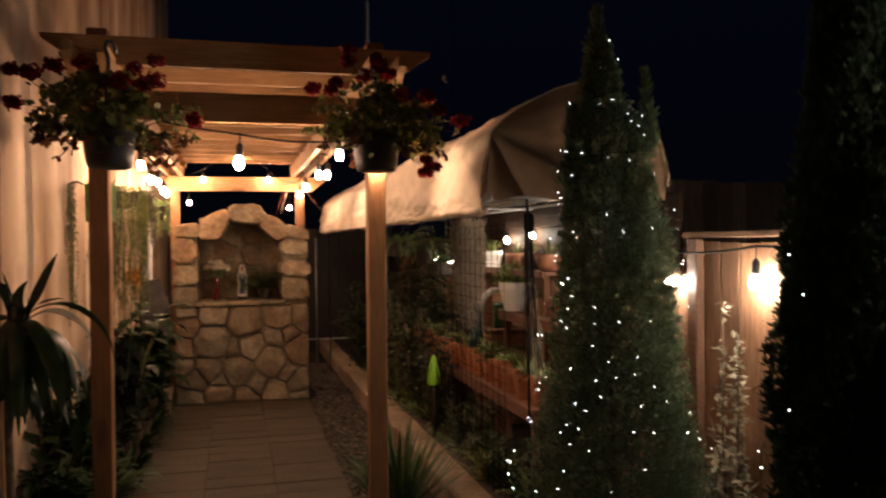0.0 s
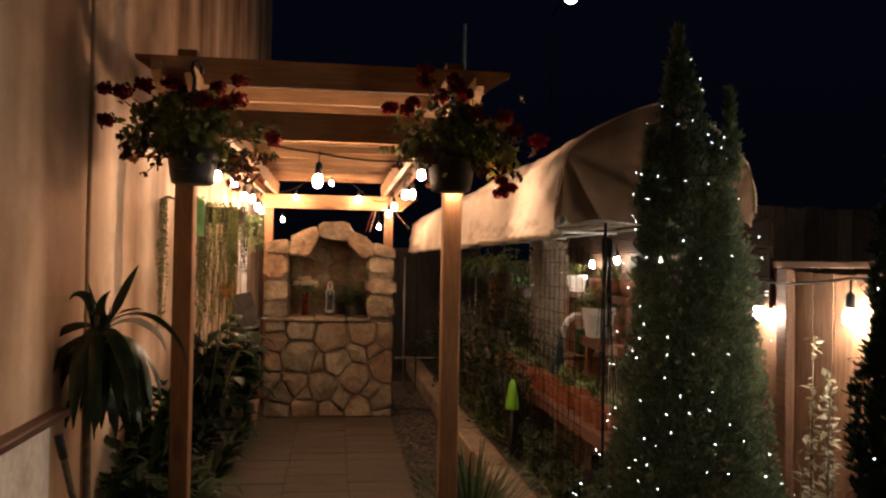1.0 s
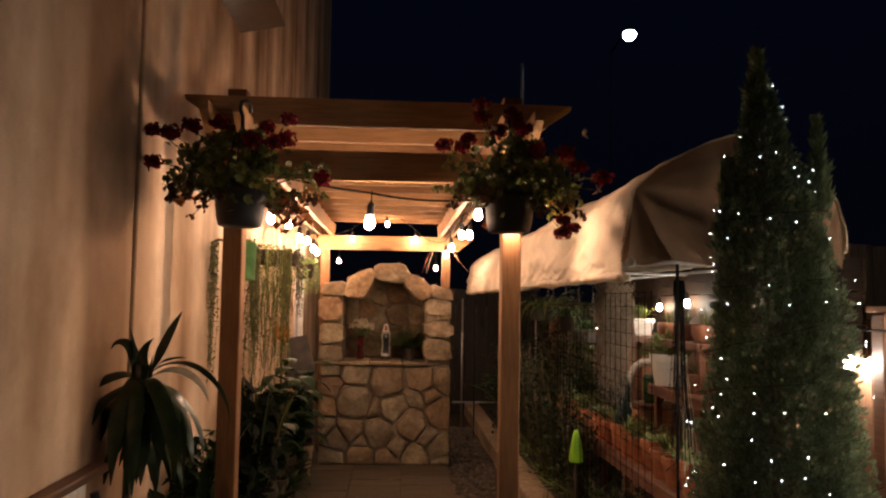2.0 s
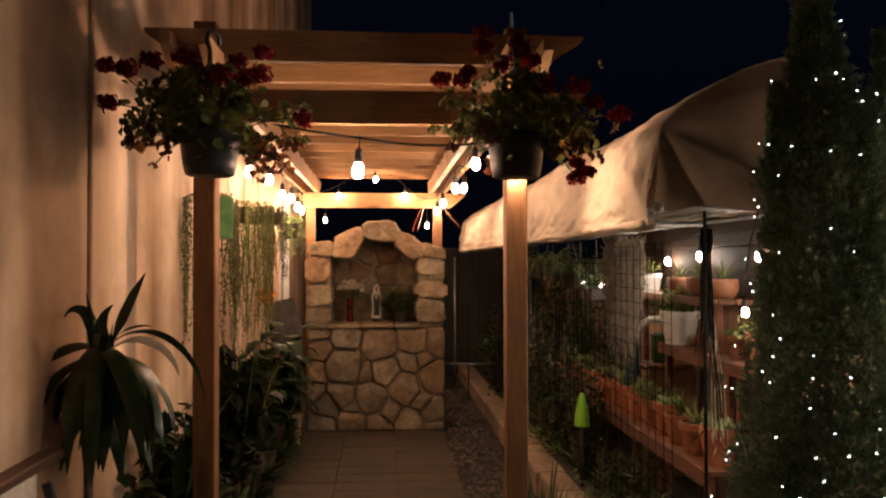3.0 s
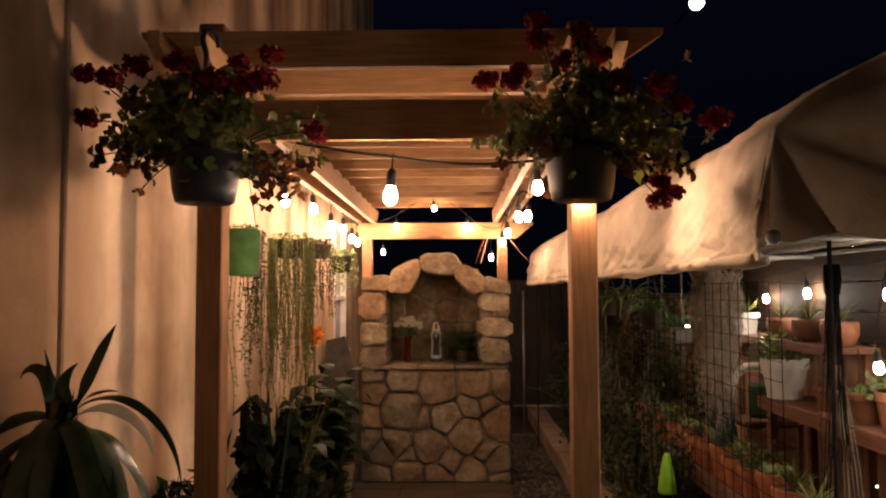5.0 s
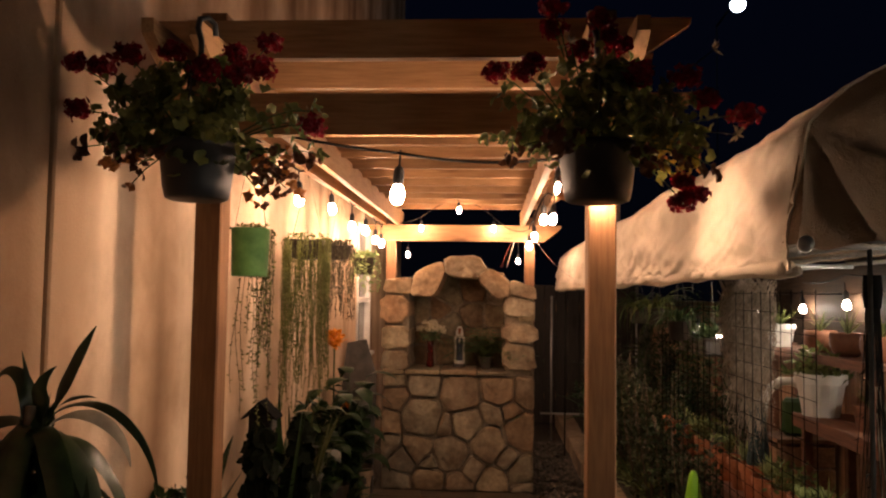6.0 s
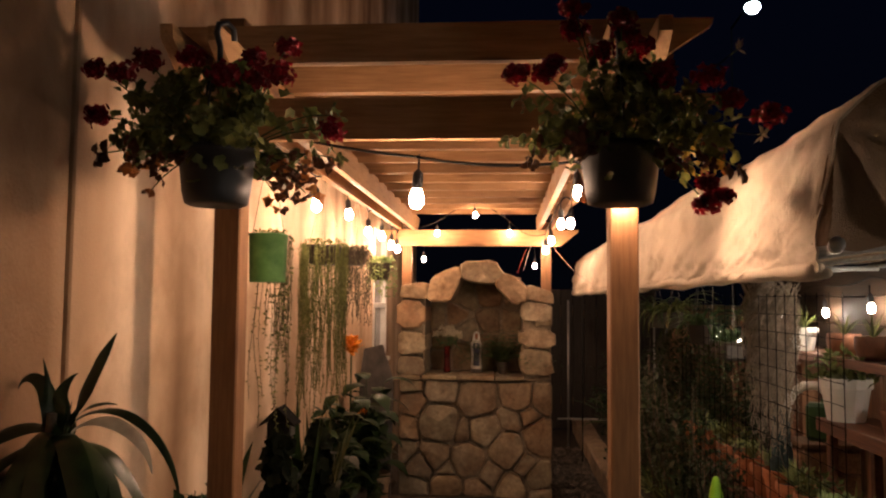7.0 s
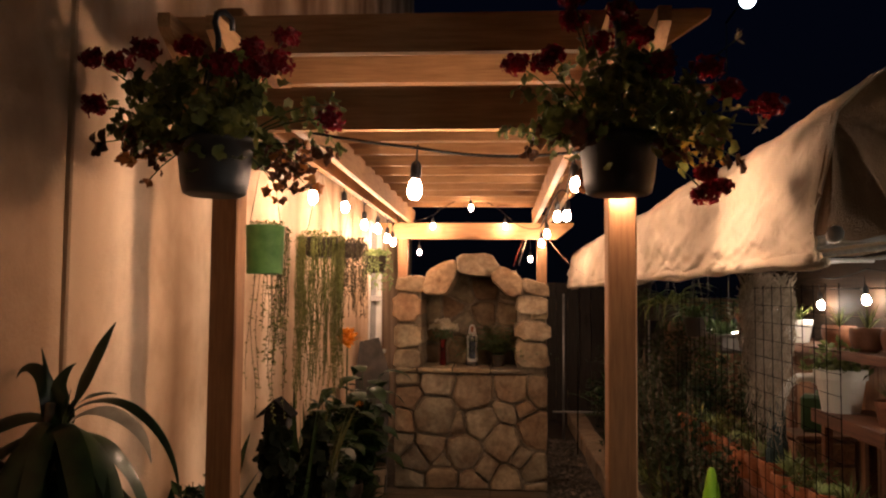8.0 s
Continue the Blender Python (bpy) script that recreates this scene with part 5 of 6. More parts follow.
shrub("low dark bush at the foot of the wall", (-0.90, -0.45, 0.0), 0.42, 0.16, 700, mat_broad, 0.06, 4)


def plum_plant(label, at, low, high, radius, count, seed):
    """A rounded heap of large ruffled leaves, nearly black."""
    r = random.Random(seed)
    t = thing("leafy_plant", label, "plant", at, "plum-black plants")
    clay_pot(t, low * 0.75, radius * 0.85, mat_dark_pot)
    stems, leaves = Geo(), Geo()
    for k in range(count):
        az, q = r.uniform(0, 6.28), math.sqrt(r.random())
        z = low + (high - low) * r.random()
        w = radius * q * math.sqrt(max(0.05, 1 - ((z - low) / (high - low) * 2 - 1) ** 2))
        c = Vector((w * math.cos(az), w * math.sin(az), z))
        stems.tube([(0, 0, low * 0.7), (c.x * 0.5, c.y * 0.5, z * 0.75), c], 0.003, 4, 0.6)
        leaves.disc_leaf(c, Vector((math.cos(az), math.sin(az), 0.35)) + rand_dir() * 0.45, r.uniform(0.035, 0.060), 6, 0.25)
    part("stemwork", stems, mat_plum, t, kind="stuff")
    part("leaves", leaves, mat_plum, t, "large ruffled plum-black leaves", True, kind="stuff")


plum_plant("plum-black ruffled plant under the birdhouse", (-0.91, 1.18, 0.0), 0.42, 0.94, 0.105, 90, 8)
plum_plant("plum-black ruffled plant beside the sword leaves", (-0.89, 1.86, 0.0), 0.34, 0.88, 0.115, 100, 9)
leaf_clump("leafy_plant", "upright dark leaves beside the pergola post foot", (-0.96, 0.22, 0.0), 15, (0.24, 0.42), 0.060, (1.15, 1.5), (0.1, 0.8), mat_broad, (0.26, 0.12, mat_dark_pot), seed=41, stalk=0.52)


def loose_pot(label, at, h, r, mat, tilt=0):
    t = thing("clay_pot", label, "pot", at, "loose pots by the wall")
    clay_pot(t, h, r, mat)
    t.matrix_basis = pose(*at, tilt, 0, 0)


broad_plant("dusty grey-leaved plant among the dark plants", (-0.87, 2.30, 0.0), 5, (0.16, 0.22), 0.10, 0.46, 0.66, mat_dusty_leaf, (0.24, 0.10, mat_dark_pot), 14, 0.06)
shrub("dense dark foliage under the hanging planters", (-0.95, 2.45, 0.0), 0.98, 0.15, 420, mat_broad, 0.13, 31)
shrub("dense dark foliage against the shrine side", (-0.90, 3.20, 0.0), 0.98, 0.16, 460, mat_broad, 0.14, 32)
shrub("dense dark foliage behind the birdhouse", (-0.97, 1.55, 0.0), 0.84, 0.10, 300, mat_broad, 0.12, 33)
shrub("dense dark foliage between the plum plants", (-0.93, 1.50, 0.0), 0.70, 0.12, 300, mat_plum, 0.11, 34)
loose_pot("pale clay pot beside the shrine foot", (-0.80, 3.44, 0.0), 0.30, 0.10, mat_kerb)
shrub("dark leafy bush between the corn plant and the post", (-0.93, -0.12, 0.0), 0.84, 0.12, 480, mat_broad, 0.11, 10)
shrub("dark leafy bush behind the pergola post", (-0.96, 0.28, 0.0), 0.90, 0.12, 1100, mat_broad, 0.09, 28)


# ---- conical cypresses ----
def cypress(label, at, height, rings, lean, seed, count, lobes, mat, leaf=0.020):
    """rings: pairs of height and radius; lean: how far the tip stands off the foot, along x."""
    r = random.Random(seed)
    t = thing("cypress_tree", label, "tree", at, "columnar cypresses")
    levels, widths = [q[0] for q in rings], [q[1] for q in rings]

    def edge(z, a):
        return float(np.interp(z, levels, widths)) * (1 + 0.09 * math.sin(3 * a + z * 4 + seed) + 0.08 * math.sin(7 * a - z * 9))

    def bend(z):
        return 0.03 + lean * (z / height) ** 2

    part("trunk", Geo().tube([(0, 0, -0.03), (0.01, 0, 0.4), (bend(height * 0.9), 0.01, height * 0.9)], 0.032, 8, 0.2), mat_bark, t, smooth=True)

    limbs, crown = Geo(), Geo()
    for k in range(70):
        z, a = r.uniform(0.1, height * 0.9), r.uniform(0, 6.28)
        e = edge(z + 0.12, a) * 0.8
        limbs.tube([(bend(z), 0, z), (bend(z) + e * 0.5 * math.cos(a), e * 0.5 * math.sin(a), z + 0.05), (bend(z) + e * math.cos(a), e * math.sin(a), z + 0.16)], 0.006, 4, 0.4)
    part("branching", limbs, mat_bark, t, kind="stuff")

    def spray(c, d, s):
        c, d = Vector(c), Vector(d).normalized()
        for _ in range(4):
            dd = (d + Vector((r.uniform(-1, 1), r.uniform(-1, 1), r.uniform(-0.6, 1))) * 0.75).normalized()
            n = dd.orthogonal().normalized()
            n.rotate(Matrix.Rotation(r.uniform(0, 6.28), 3, dd))
            L, w = s * r.uniform(0.7, 1.4), s * 0.13
            b = dd.cross(n)
            crown.add([c, c + dd * L * 0.5 + n * w, c + dd * L, c + dd * L * 0.5 - n * w, c + dd * L * 0.55 + b * w, c + dd * L * 0.55 - b * w],
                      [(0, 1, 2), (0, 2, 3), (0, 4, 2), (0, 2, 5)])

    for k in range(count):
        z = height * (1 - math.sqrt(r.random())) ** 0.75 * 0.97 + 0.04
        a = r.uniform(0, 6.28)
        q = math.sqrt(r.uniform(0.22, 0.90)) * edge(z, a)
        spray((bend(z) + q * math.cos(a), q * math.sin(a), z), (math.cos(a) * 0.55, math.sin(a) * 0.55, 1.0), leaf)
    for x, y, z, h in lobes:
        for k in range(170):
            u = r.random()
            q = 0.055 * (1 - u) * math.sqrt(r.random())
            a = r.uniform(0, 6.28)
            spray((x + q * math.cos(a), y + q * math.sin(a), z + h * u), (0, 0, 1), 0.036)
    part("crown", crown, mat, t, "dense upright dark green sprays", kind="stuff")
    return edge, bend


cy_at = (1.255, -1.10, 0.0)
cy_rings = ((0.0, 0.33), (0.3, 0.365), (0.68, 0.345), (1.055, 0.265), (1.475, 0.222), (1.89, 0.155), (2.06, 0.095), (2.2, 0.058), (2.38, 0.012))
cy_shape = cypress("slim dark green cypress wrapped in tiny white lights", cy_at, 2.38, cy_rings, -0.09, 3, 27000,
                   [(0.13, -0.03, 1.83, 0.34), (-0.17, 0.0, 1.72, 0.30), (-0.06, 0.0, 2.2, 0.2), (0.17, 0.05, 1.5, 0.3)], mat_cypress)
cy2_at = (1.60, -2.02, 0.0)
cy2_rings = ((0.0, 0.30), (0.3, 0.33), (1.0, 0.29), (1.5, 0.25), (2.2, 0.18), (2.6, 0.10), (2.9, 0.02))
cy2_shape = cypress("cypress beside the board fence, few lights, shade in its colour", cy2_at, 2.9, cy2_rings, 0.0, 8, 30000, [(0.1, 0, 2.1, 0.3), (-0.12, 0.05, 1.9, 0.3)], mat_cypress_shaded, 0.030)

# the lights on the open side of the slim cypress: turn in degrees, height
OPEN_SIDE = [(-60, 2.29), (-32, 2.22), (-124, 2.04), (-99, 2.05), (-76, 2.0), (-38, 2.0), (-74, 1.97), (-161, 1.86), (-145, 1.85), (-115, 1.83), (-88, 1.82), (-153, 1.77),
             (-119, 1.62), (-152, 1.56), (-104, 1.56), (-77, 1.57), (-177, 1.45), (-153, 1.39), (-146, 1.33), (-151, 1.28), (-131, 1.29), (-164, 1.23), (-154, 1.21), (-132, 1.23),
             (-114, 1.24), (-89, 1.24), (-134, 1.15), (-104, 1.12), (-122, 1.1), (-154, 1.06), (-131, 1.03), (-117, 1.05), (-106, 1.06), (-92, 1.01), (-127, 0.98), (-152, 0.93),
             (-139, 0.92), (-103, 0.95), (-86, 0.96), (-73, 0.92), (-158, 0.85), (-145, 0.85), (-162, 0.82), (-108, 0.86), (-97, 0.86), (-80, 0.86), (-151, 0.79), (-134, 0.79)]


def fairy_lights(label, at, shape, height, count, z0, seed, turns, known, spread, size):
    """known: lights at given turns and heights; the others lie by chance between the turns of spread, the more the lower."""
    edge, bend = shape
    r = random.Random(seed)
    t = thing("fairy_lights", label, "fairy lights", at, "fairy lights on the cypresses")
    wire, pts = Geo(), []
    n = 420
    for k in range(n):
        u = k / (n - 1)
        z = z0 + (height - z0) * (0.35 * u + 0.65 * u ** 1.7)
        a = turns * 2 * math.pi * u + 0.5 * math.sin(u * 40)
        q = edge(z, a) * 1.02 + 0.006
        pts.append(Vector((bend(z) + q * math.cos(a), q * math.sin(a), z + 0.03 * math.sin(u * 70))))
    wire.tube(pts, 0.0009, 3)
    part("wire", wire, mat_matt_black, t, "thin dark wire")
    bulb = Geo().ball((0, 0, 0), size, 6, 4)
    places = [(math.radians(d), z) for d, z in known]
    for k in range(count):
        places.append((math.radians(r.uniform(*spread)), z0 + (height - z0) * (k + r.random()) / count))
    for k in range(count // 2):
        places.append((r.uniform(-math.pi, math.pi), z0 + (0.80 - z0) * r.random()))
    first = None
    for a, z in places:
        q = edge(z, a) * 1.06 + 0.012
        if first is None:
            ob = first = part("light", bulb, mat_fairy, t, "tiny glowing white light")
        else:
            ob = new("light", first.data)
            ob.parent = t
            tagged(ob, "tiny glowing white light")
        ob.matrix_basis = Matrix.Translation((bend(z) + q * math.cos(a), q * math.sin(a), z))


fairy_lights("tiny white lights wound round the slim cypress", cy_at, cy_shape, 2.3, 90, 0.15, 2, 15, OPEN_SIDE, (-25, 178), 0.0018)
fairy_lights("few tiny white lights in the dark cypress", cy2_at, cy2_shape, 1.6, 18, 0.6, 5, 6, [], (-180, 180), 0.0019)


# ---- canvas canopy ----
def build_canopy():
    t = thing("canopy_tent", "beige canvas canopy over the potting shelves", "canopy", (1.5, 2.8, 0.0))
    prof = [(0.850, 1.660), (0.846, 1.690), (0.848, 1.740), (0.858, 1.820), (0.870, 1.900), (0.888, 1.995), (0.950, 2.055), (1.030, 2.113), (1.170, 2.180),
            (1.310, 2.225), (1.420, 2.200), (1.520, 2.135), (1.620, 2.055), (1.690, 1.970), (1.725, 1.870), (1.738, 1.770)]
    ny, y0, y1 = 260, -0.72, 5.8
    sub = 6
    line = []
    for a, b in zip(prof, prof[1:]):
        line += [(a[0] + (b[0] - a[0]) * k / sub, a[1] + (b[1] - a[1]) * k / sub) for k in range(sub)]
    line.append(prof[-1])
    m = len(line)
    cx, cz = 1.29, 1.80

    def lean(z):
        return 0.03 * max(0.0, 1 - abs(z - 1.72) / 0.20)

    def wrinkle(x, y, z, s):
        w = 0.016 * noise.noise(Vector((y * 1.3, s * 0.25, 3.0))) + 0.006 * noise.noise(Vector((y * 5.0 + s * 0.35, s * 0.12, 7.0)))
        w += 0.008 * noise.noise(Vector((y * 9 - s * 0.45, s * 0.1, 1.0)))
        w += 0.007 * abs(noise.noise(Vector((y * 16 + s * 0.55, s * 0.08, 4.0))))
        w -= 0.010 * max(0.0, 0.25 - abs(noise.noise(Vector((y * 7 + s * 0.30, s * 0.06, 12.0))))) * 4 * max(0.0, 1 - s / 34)
        w -= 0.006 * max(0.0, 0.2 - abs(noise.noise(Vector((y * 15 + s * 0.5, s * 0.1, 15.0))))) * 5
        near = max(0.0, 1 - (y - y0) / 1.1)
        w += 0.018 * near * abs(noise.noise(Vector((y * 6 + s * 0.16, s * 0.05, 9.0))))
        return w * min(1.0, 0.25 + max(0.0, y - y0) * 2.5)

    g = Geo()
    for layer in (0.0, -0.006):
        for j in range(ny + 1):
            ya = y0 + (y1 - y0) * (j / ny) ** 1.5
            rib = 0.5 - 0.5 * math.cos(2 * math.pi * (ya - y0) / ((y1 - y0) / 3))
            for k, (x, z) in enumerate(line):
                y = ya + lean(z) * max(0.0, 1 - (ya - y0) / 1.0)
                d = Vector((x - cx, 0, z - cz)).normalized()
                w = wrinkle(x, y, z, k * 4 / sub) + layer
                s = math.sin(math.pi * k / (m - 1))
                zz = z - 0.03 * rib * s ** 2
                if k < 7 or k > m - 6:
                    w += 0.005 * math.sin(y * 26 + math.sin(y * 7) * 2)
                    zz += 0.010 * noise.noise(Vector((y * 4, 0, 0)))
                g.v.append((x + d.x * w - 1.5, y - 2.8, zz + d.z * w))
    o = (ny + 1) * m
    for j in range(ny):
        for k in range(m - 1):
            a = j * m + k
            g.face(a, a + 1, a + m + 1, a + m)
            g.face(o + a, o + a + m, o + a + m + 1, o + a + 1)
    for j in range(ny):
        for k in (0, m - 1):
            a = j * m + k
            g.face(a, a + m, o + a + m, o + a)
    for k in range(m - 1):
        for j in (0, ny):
            a = j * m + k
            g.face(a, a + 1, o + a + 1, o + a)
    part("canvas_roof", g, mat_canvas, t, "beige canvas roof with sagging folds", True)
    # gathered canvas closing the gable, its shade put into a browner colour
    for yy, sgn in ((y0 + 0.01, 1), (y1 - 0.02, -1)):
        g = Geo()
        nx, nz = 220, 26
        for j in range(nz + 1):
            for k in range(nx + 1):
                u = k / nx
                s = u * (m - 1)
                i = min(m - 2, int(s))
                px = line[i][0] + (line[i + 1][0] - line[i][0]) * (s - i)
                pz = line[i][1] + (line[i + 1][1] - line[i][1]) * (s - i)
                bottom = 1.715 + 0.010 * math.sin(u * 30)
                x = px + (cx + (px - cx) * 0.96 - px) * (j / nz)
                z = max(bottom, pz) + (bottom - max(bottom, pz)) * (j / nz)
                # folds that fan out from the near shoulder of the hoop
                reach = math.hypot(x - 0.888, 2.0 - z)
                turn = math.atan2(x - 0.888, max(0.001, 2.0 - z)) + 0.10 * noise.noise(Vector((x * 4, z * 4, 5.0)))
                fold = 0.28 * min(reach, 0.42) * (1 - abs(math.sin(turn * 5.6 + 0.5)) ** 0.42) + 0.035 * noise.noise(Vector((x * 5 + z * 3, z * 2, 0))) * (j / nz)
                fold *= min(1.0, j / 4)
                slope = lean(z) if sgn > 0 else 0.0
                g.v.append((x - 1.5, yy + sgn * 0.012 + slope - sgn * fold - 2.8, z))
        for j in range(nz):
            for k in range(nx):
                a = j * (nx + 1) + k
                g.face(a, a + 1, a + nx + 2, a + nx + 1)
        part("canvas_gable", g, mat_shaded_canvas, t, "gathered canvas closing the gable, shade put into its colour", True)
    # canvas rolled up along the eave
    roll = Geo()
    for rad, off in ((0.017, 0.0), (0.013, 0.022)):
        roll.tube([(0.862 + off - 1.5 + 0.012 * noise.noise(Vector((k * 0.11, 4, off * 40))), y0 + 0.06 + (y1 - y0 - 0.1) * k / 160 - 2.8, 1.668 - off * 0.4 + 0.014 * noise.noise(Vector((k * 0.09, off * 40, 2)))) for k in range(161)], rad, 9)
    for k, q in enumerate(roll.v):
        w = 1 + 0.35 * noise.noise(Vector((q[0] * 9, q[1] * 5, q[2] * 9)))
        roll.v[k] = (q[0], q[1], 1.668 + (q[2] - 1.668) * w)
    part("rolled_canvas", roll, mat_canvas, t, "canvas rolled up along the eave", True)
    # frame
    for x, y, top in ((0.93, 5.6, 1.70), (1.62, -0.55, 1.70), (1.62, 5.6, 1.70), (1.185, -0.36, 1.75)):
        part("leg", Geo().tube([(x - 1.5, y - 2.8, -0.03), (x - 1.5, y - 2.8, top)], 0.007, 8), mat_black_rubber, t, smooth=True)
    for x, z in ((0.885, 1.705), (1.25, 1.752), (1.45, 1.752), (1.70, 1.745)):
        part("long_bar", Geo().tube([(x - 1.5, -0.66 - 2.8, z), (x - 1.5, y1 - 0.1 - 2.8, z)], 0.009, 8), mat_grey_metal, t, smooth=True)
    for y in (-0.62, -0.36, 0.9, 2.0, 3.1, 4.2, 5.6):
        part("cross_bar", Geo().tube([(0.885 - 1.5, y - 2.8, 1.735), (1.70 - 1.5, y - 2.8, 1.735)], 0.009, 8), mat_grey_metal, t, smooth=True)
    pipe = Geo().lathe([(0.0005, 0.0), (0.013, 0.0), (0.013, 0.004), (0.017, 0.004), (0.017, 0.075), (0.0005, 0.075)], n=16)
    end = part("pipe_end", pipe, mat_bright_steel, t, "open end of a silver frame pipe", True)
    end.matrix_basis = pose(0.872 - 1.5, -0.735 - 2.8, 1.712, 90, 0, -20)


build_canopy()


# ---- wire trellis ----
def build_trellis():
    t = thing("wire_trellis", "dark welded wire grid panel standing under the canopy edge", "trellis", (1.225, 1.2, BED - 0.01))
    r = 0.0015
    y0, y1, h = -1.10, 1.25, 1.505
    k = 0
    while y0 + k * 0.105 <= y1:
        y = y0 + k * 0.105
        part("upright_wire", Geo().tube([(0, y, 0), (0, y, h)], r * 1.2, 4), mat_matt_black, t)
        k += 1
    for j in range(21):
        z = h - 0.01 - j * 0.071
        part("cross_wire", Geo().tube([(0.003, y0, z), (0.003, y1, z)], r, 4), mat_matt_black, t)


build_trellis()


# ---- potting shelves and pots ----
def shelf(label, x0, x1, y0, y1, z, legs_to, mat, front=0.0):
    t = thing("potting_shelf", label, "shelf", ((x0 + x1) / 2, (y0 + y1) / 2, legs_to), "potting shelves")
    cx, cy = (x0 + x1) / 2, (y0 + y1) / 2
    n = max(2, round((x1 - x0) / 0.12))
    w = (x1 - x0) / n
    for k in range(n):
        part("plank", Geo().box((x0 + k * w + 0.003 - cx, y0 - cy, z - 0.026 - legs_to), (x0 + (k + 1) * w - 0.003 - cx, y1 - cy, z - legs_to), 0.003), mat, t)
    if front:
        part("front_board", Geo().box((x0 - 0.022 - cx, y0 - cy, z - front - legs_to), (x0 - 0.002 - cx, y1 - cy, z + 0.004 - legs_to), 0.003), mat, t)
    m = max(2, round((y1 - y0) / 1.1) + 1)
    for k in range(m):
        y = y0 + 0.06 + (y1 - y0 - 0.12) * k / (m - 1)
        for x in (x0 + 0.03, x1 - 0.03):
            part("leg", Geo().box((x - 0.02 - cx, y - 0.02 - cy, -0.02), (x + 0.02 - cx, y + 0.02 - cy, z - 0.028 - legs_to), 0.003), mat, t)
    return t


shelf("low redwood plank bench lined with clay pots", 1.41, 1.61, 0.15, 3.35, 0.60, BED, mat_redwood, 0.07)
shelf("redwood potting shelf against the board fence", 1.67, 1.93, -0.35, 1.47, 1.04, BED, mat_redwood, 0.06)
shelf("raised redwood shelf crowded with clay pots", 1.74, 1.94, 0.80, 3.30, 1.33, BED, mat_redwood, 0.04)


def build_screen():
    t = thing("plank_screen", "reddish plank screen behind the raised shelf, dimmed in its colour", "screen", (1.955, 1.3, 1.34))
    for k in range(3):
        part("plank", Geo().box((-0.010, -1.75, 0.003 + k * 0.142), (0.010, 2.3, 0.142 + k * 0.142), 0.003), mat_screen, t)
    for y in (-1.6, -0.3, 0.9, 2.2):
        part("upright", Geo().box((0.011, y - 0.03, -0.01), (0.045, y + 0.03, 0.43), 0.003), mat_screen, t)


build_screen()


def rosette(g, at, n, length, width, seed, rise=(0.2, 1.3), droop=(0.0, 0.6)):
    r = random.Random(seed)
    for k in range(n):
        az = 2.4 * k
        g.strap(at, az, length * r.uniform(0.7, 1.1), width, r.uniform(*rise), r.uniform(*droop), 4, 0.4)


def potted(label, at, h, r, pot_mat, kind, seed, group="pots on the shelves"):
    rr = random.Random(seed)
    t = thing("potted_plant", label, "potted plant", at, group)
    if kind == "bowl":
        g = Geo().lathe([(0.0005, 0.0), (r * 0.55, 0.0), (r * 0.82, h * 0.18), (r * 0.98, h * 0.50), (r, h * 0.80), (r * 0.95, h), (r * 0.88, h), (r * 0.92, h * 0.8)], n=22)
        part("pot", g, pot_mat, t, smooth=True)
        part("potting_soil", Geo().lathe([(r * 0.92, h * 0.86), (0.0005, h * 0.9)], n=16), mat_soil, t)
    else:
        clay_pot(t, h, r, pot_mat, n=16)
    g = Geo()
    top = (0, 0, h * 0.92)
    if kind == "agave":
        rosette(g, top, 22, r * 1.45, r * 0.22, seed, (0.3, 1.4))
        part("leaves", g, mat_succulent, t)
    elif kind in ("spiky", "bowl"):
        rosette(g, top, 26 if kind == "spiky" else 12, r * 1.6, r * 0.13, seed, (0.6, 1.5), (0.0, 0.8))
        part("leaves", g, mat_leaf, t)
    elif kind == "bush":
        for k in range(190):
            d = rand_dir(0.5)
            c = Vector(top) + Vector((d.x, d.y, abs(d.z))) * r * rr.uniform(0.3, 1.4)
            g.lens_leaf(c, rand_dir(0.4), rand_dir(), r * 0.42, r * 0.22)
        part("leaves", g, mat_leaf, t)
    elif kind == "echeveria":
        for k in range(5):
            a = k * 1.26
            rosette(g, (r * 0.5 * math.cos(a), r * 0.5 * math.sin(a), h * 0.95), 14, r * 0.55, r * 0.3, seed + k, (0.1, 1.2), (-0.5, 0.1))
        part("leaves", g, mat_succulent, t)
    elif kind == "cactus":
        for x, y, z in ((0, 0, 0.34), (r * 0.45, r * 0.3, 0.13), (-r * 0.42, -r * 0.3, 0.09)):
            g = Geo()
            prof = [(r * (0.50 if z > 0.2 else 0.28) * q, h * 0.9 + z * u) for u, q in ((0, 0.85), (0.3, 1.0), (0.75, 0.95), (0.92, 0.65), (1.0, 0.02))]
            n = 16
            for q, zz in prof:
                for k in range(n):
                    a = 6.2832 * k / n
                    w = q * (1.0 if k % 2 else 0.84)
                    g.v.append((x + w * math.cos(a), y + w * math.sin(a), zz))
            o = len(g.v) - n * len(prof)
            for j in range(len(prof) - 1):
                for k in range(n):
                    k2 = (k + 1) % n
                    g.face(o + j * n + k, o + j * n + k2, o + (j + 1) * n + k2, o + (j + 1) * n + k)
            part("column", g, mat_cactus, t, "ribbed blue-green column")
    return t


kinds = ["echeveria", "agave", "spiky", "echeveria", "bush", "agave", "cactus"]
words = {"echeveria": "clay pot of pale rosette succulents", "agave": "clay pot with a pale spiky agave", "spiky": "clay pot with thin spiky green leaves",
         "bush": "clay pot with a leafy green herb", "bowl": "round brown clay bowl of spiky leaves", "cactus": "clay pot with a ribbed blue-green cactus"}
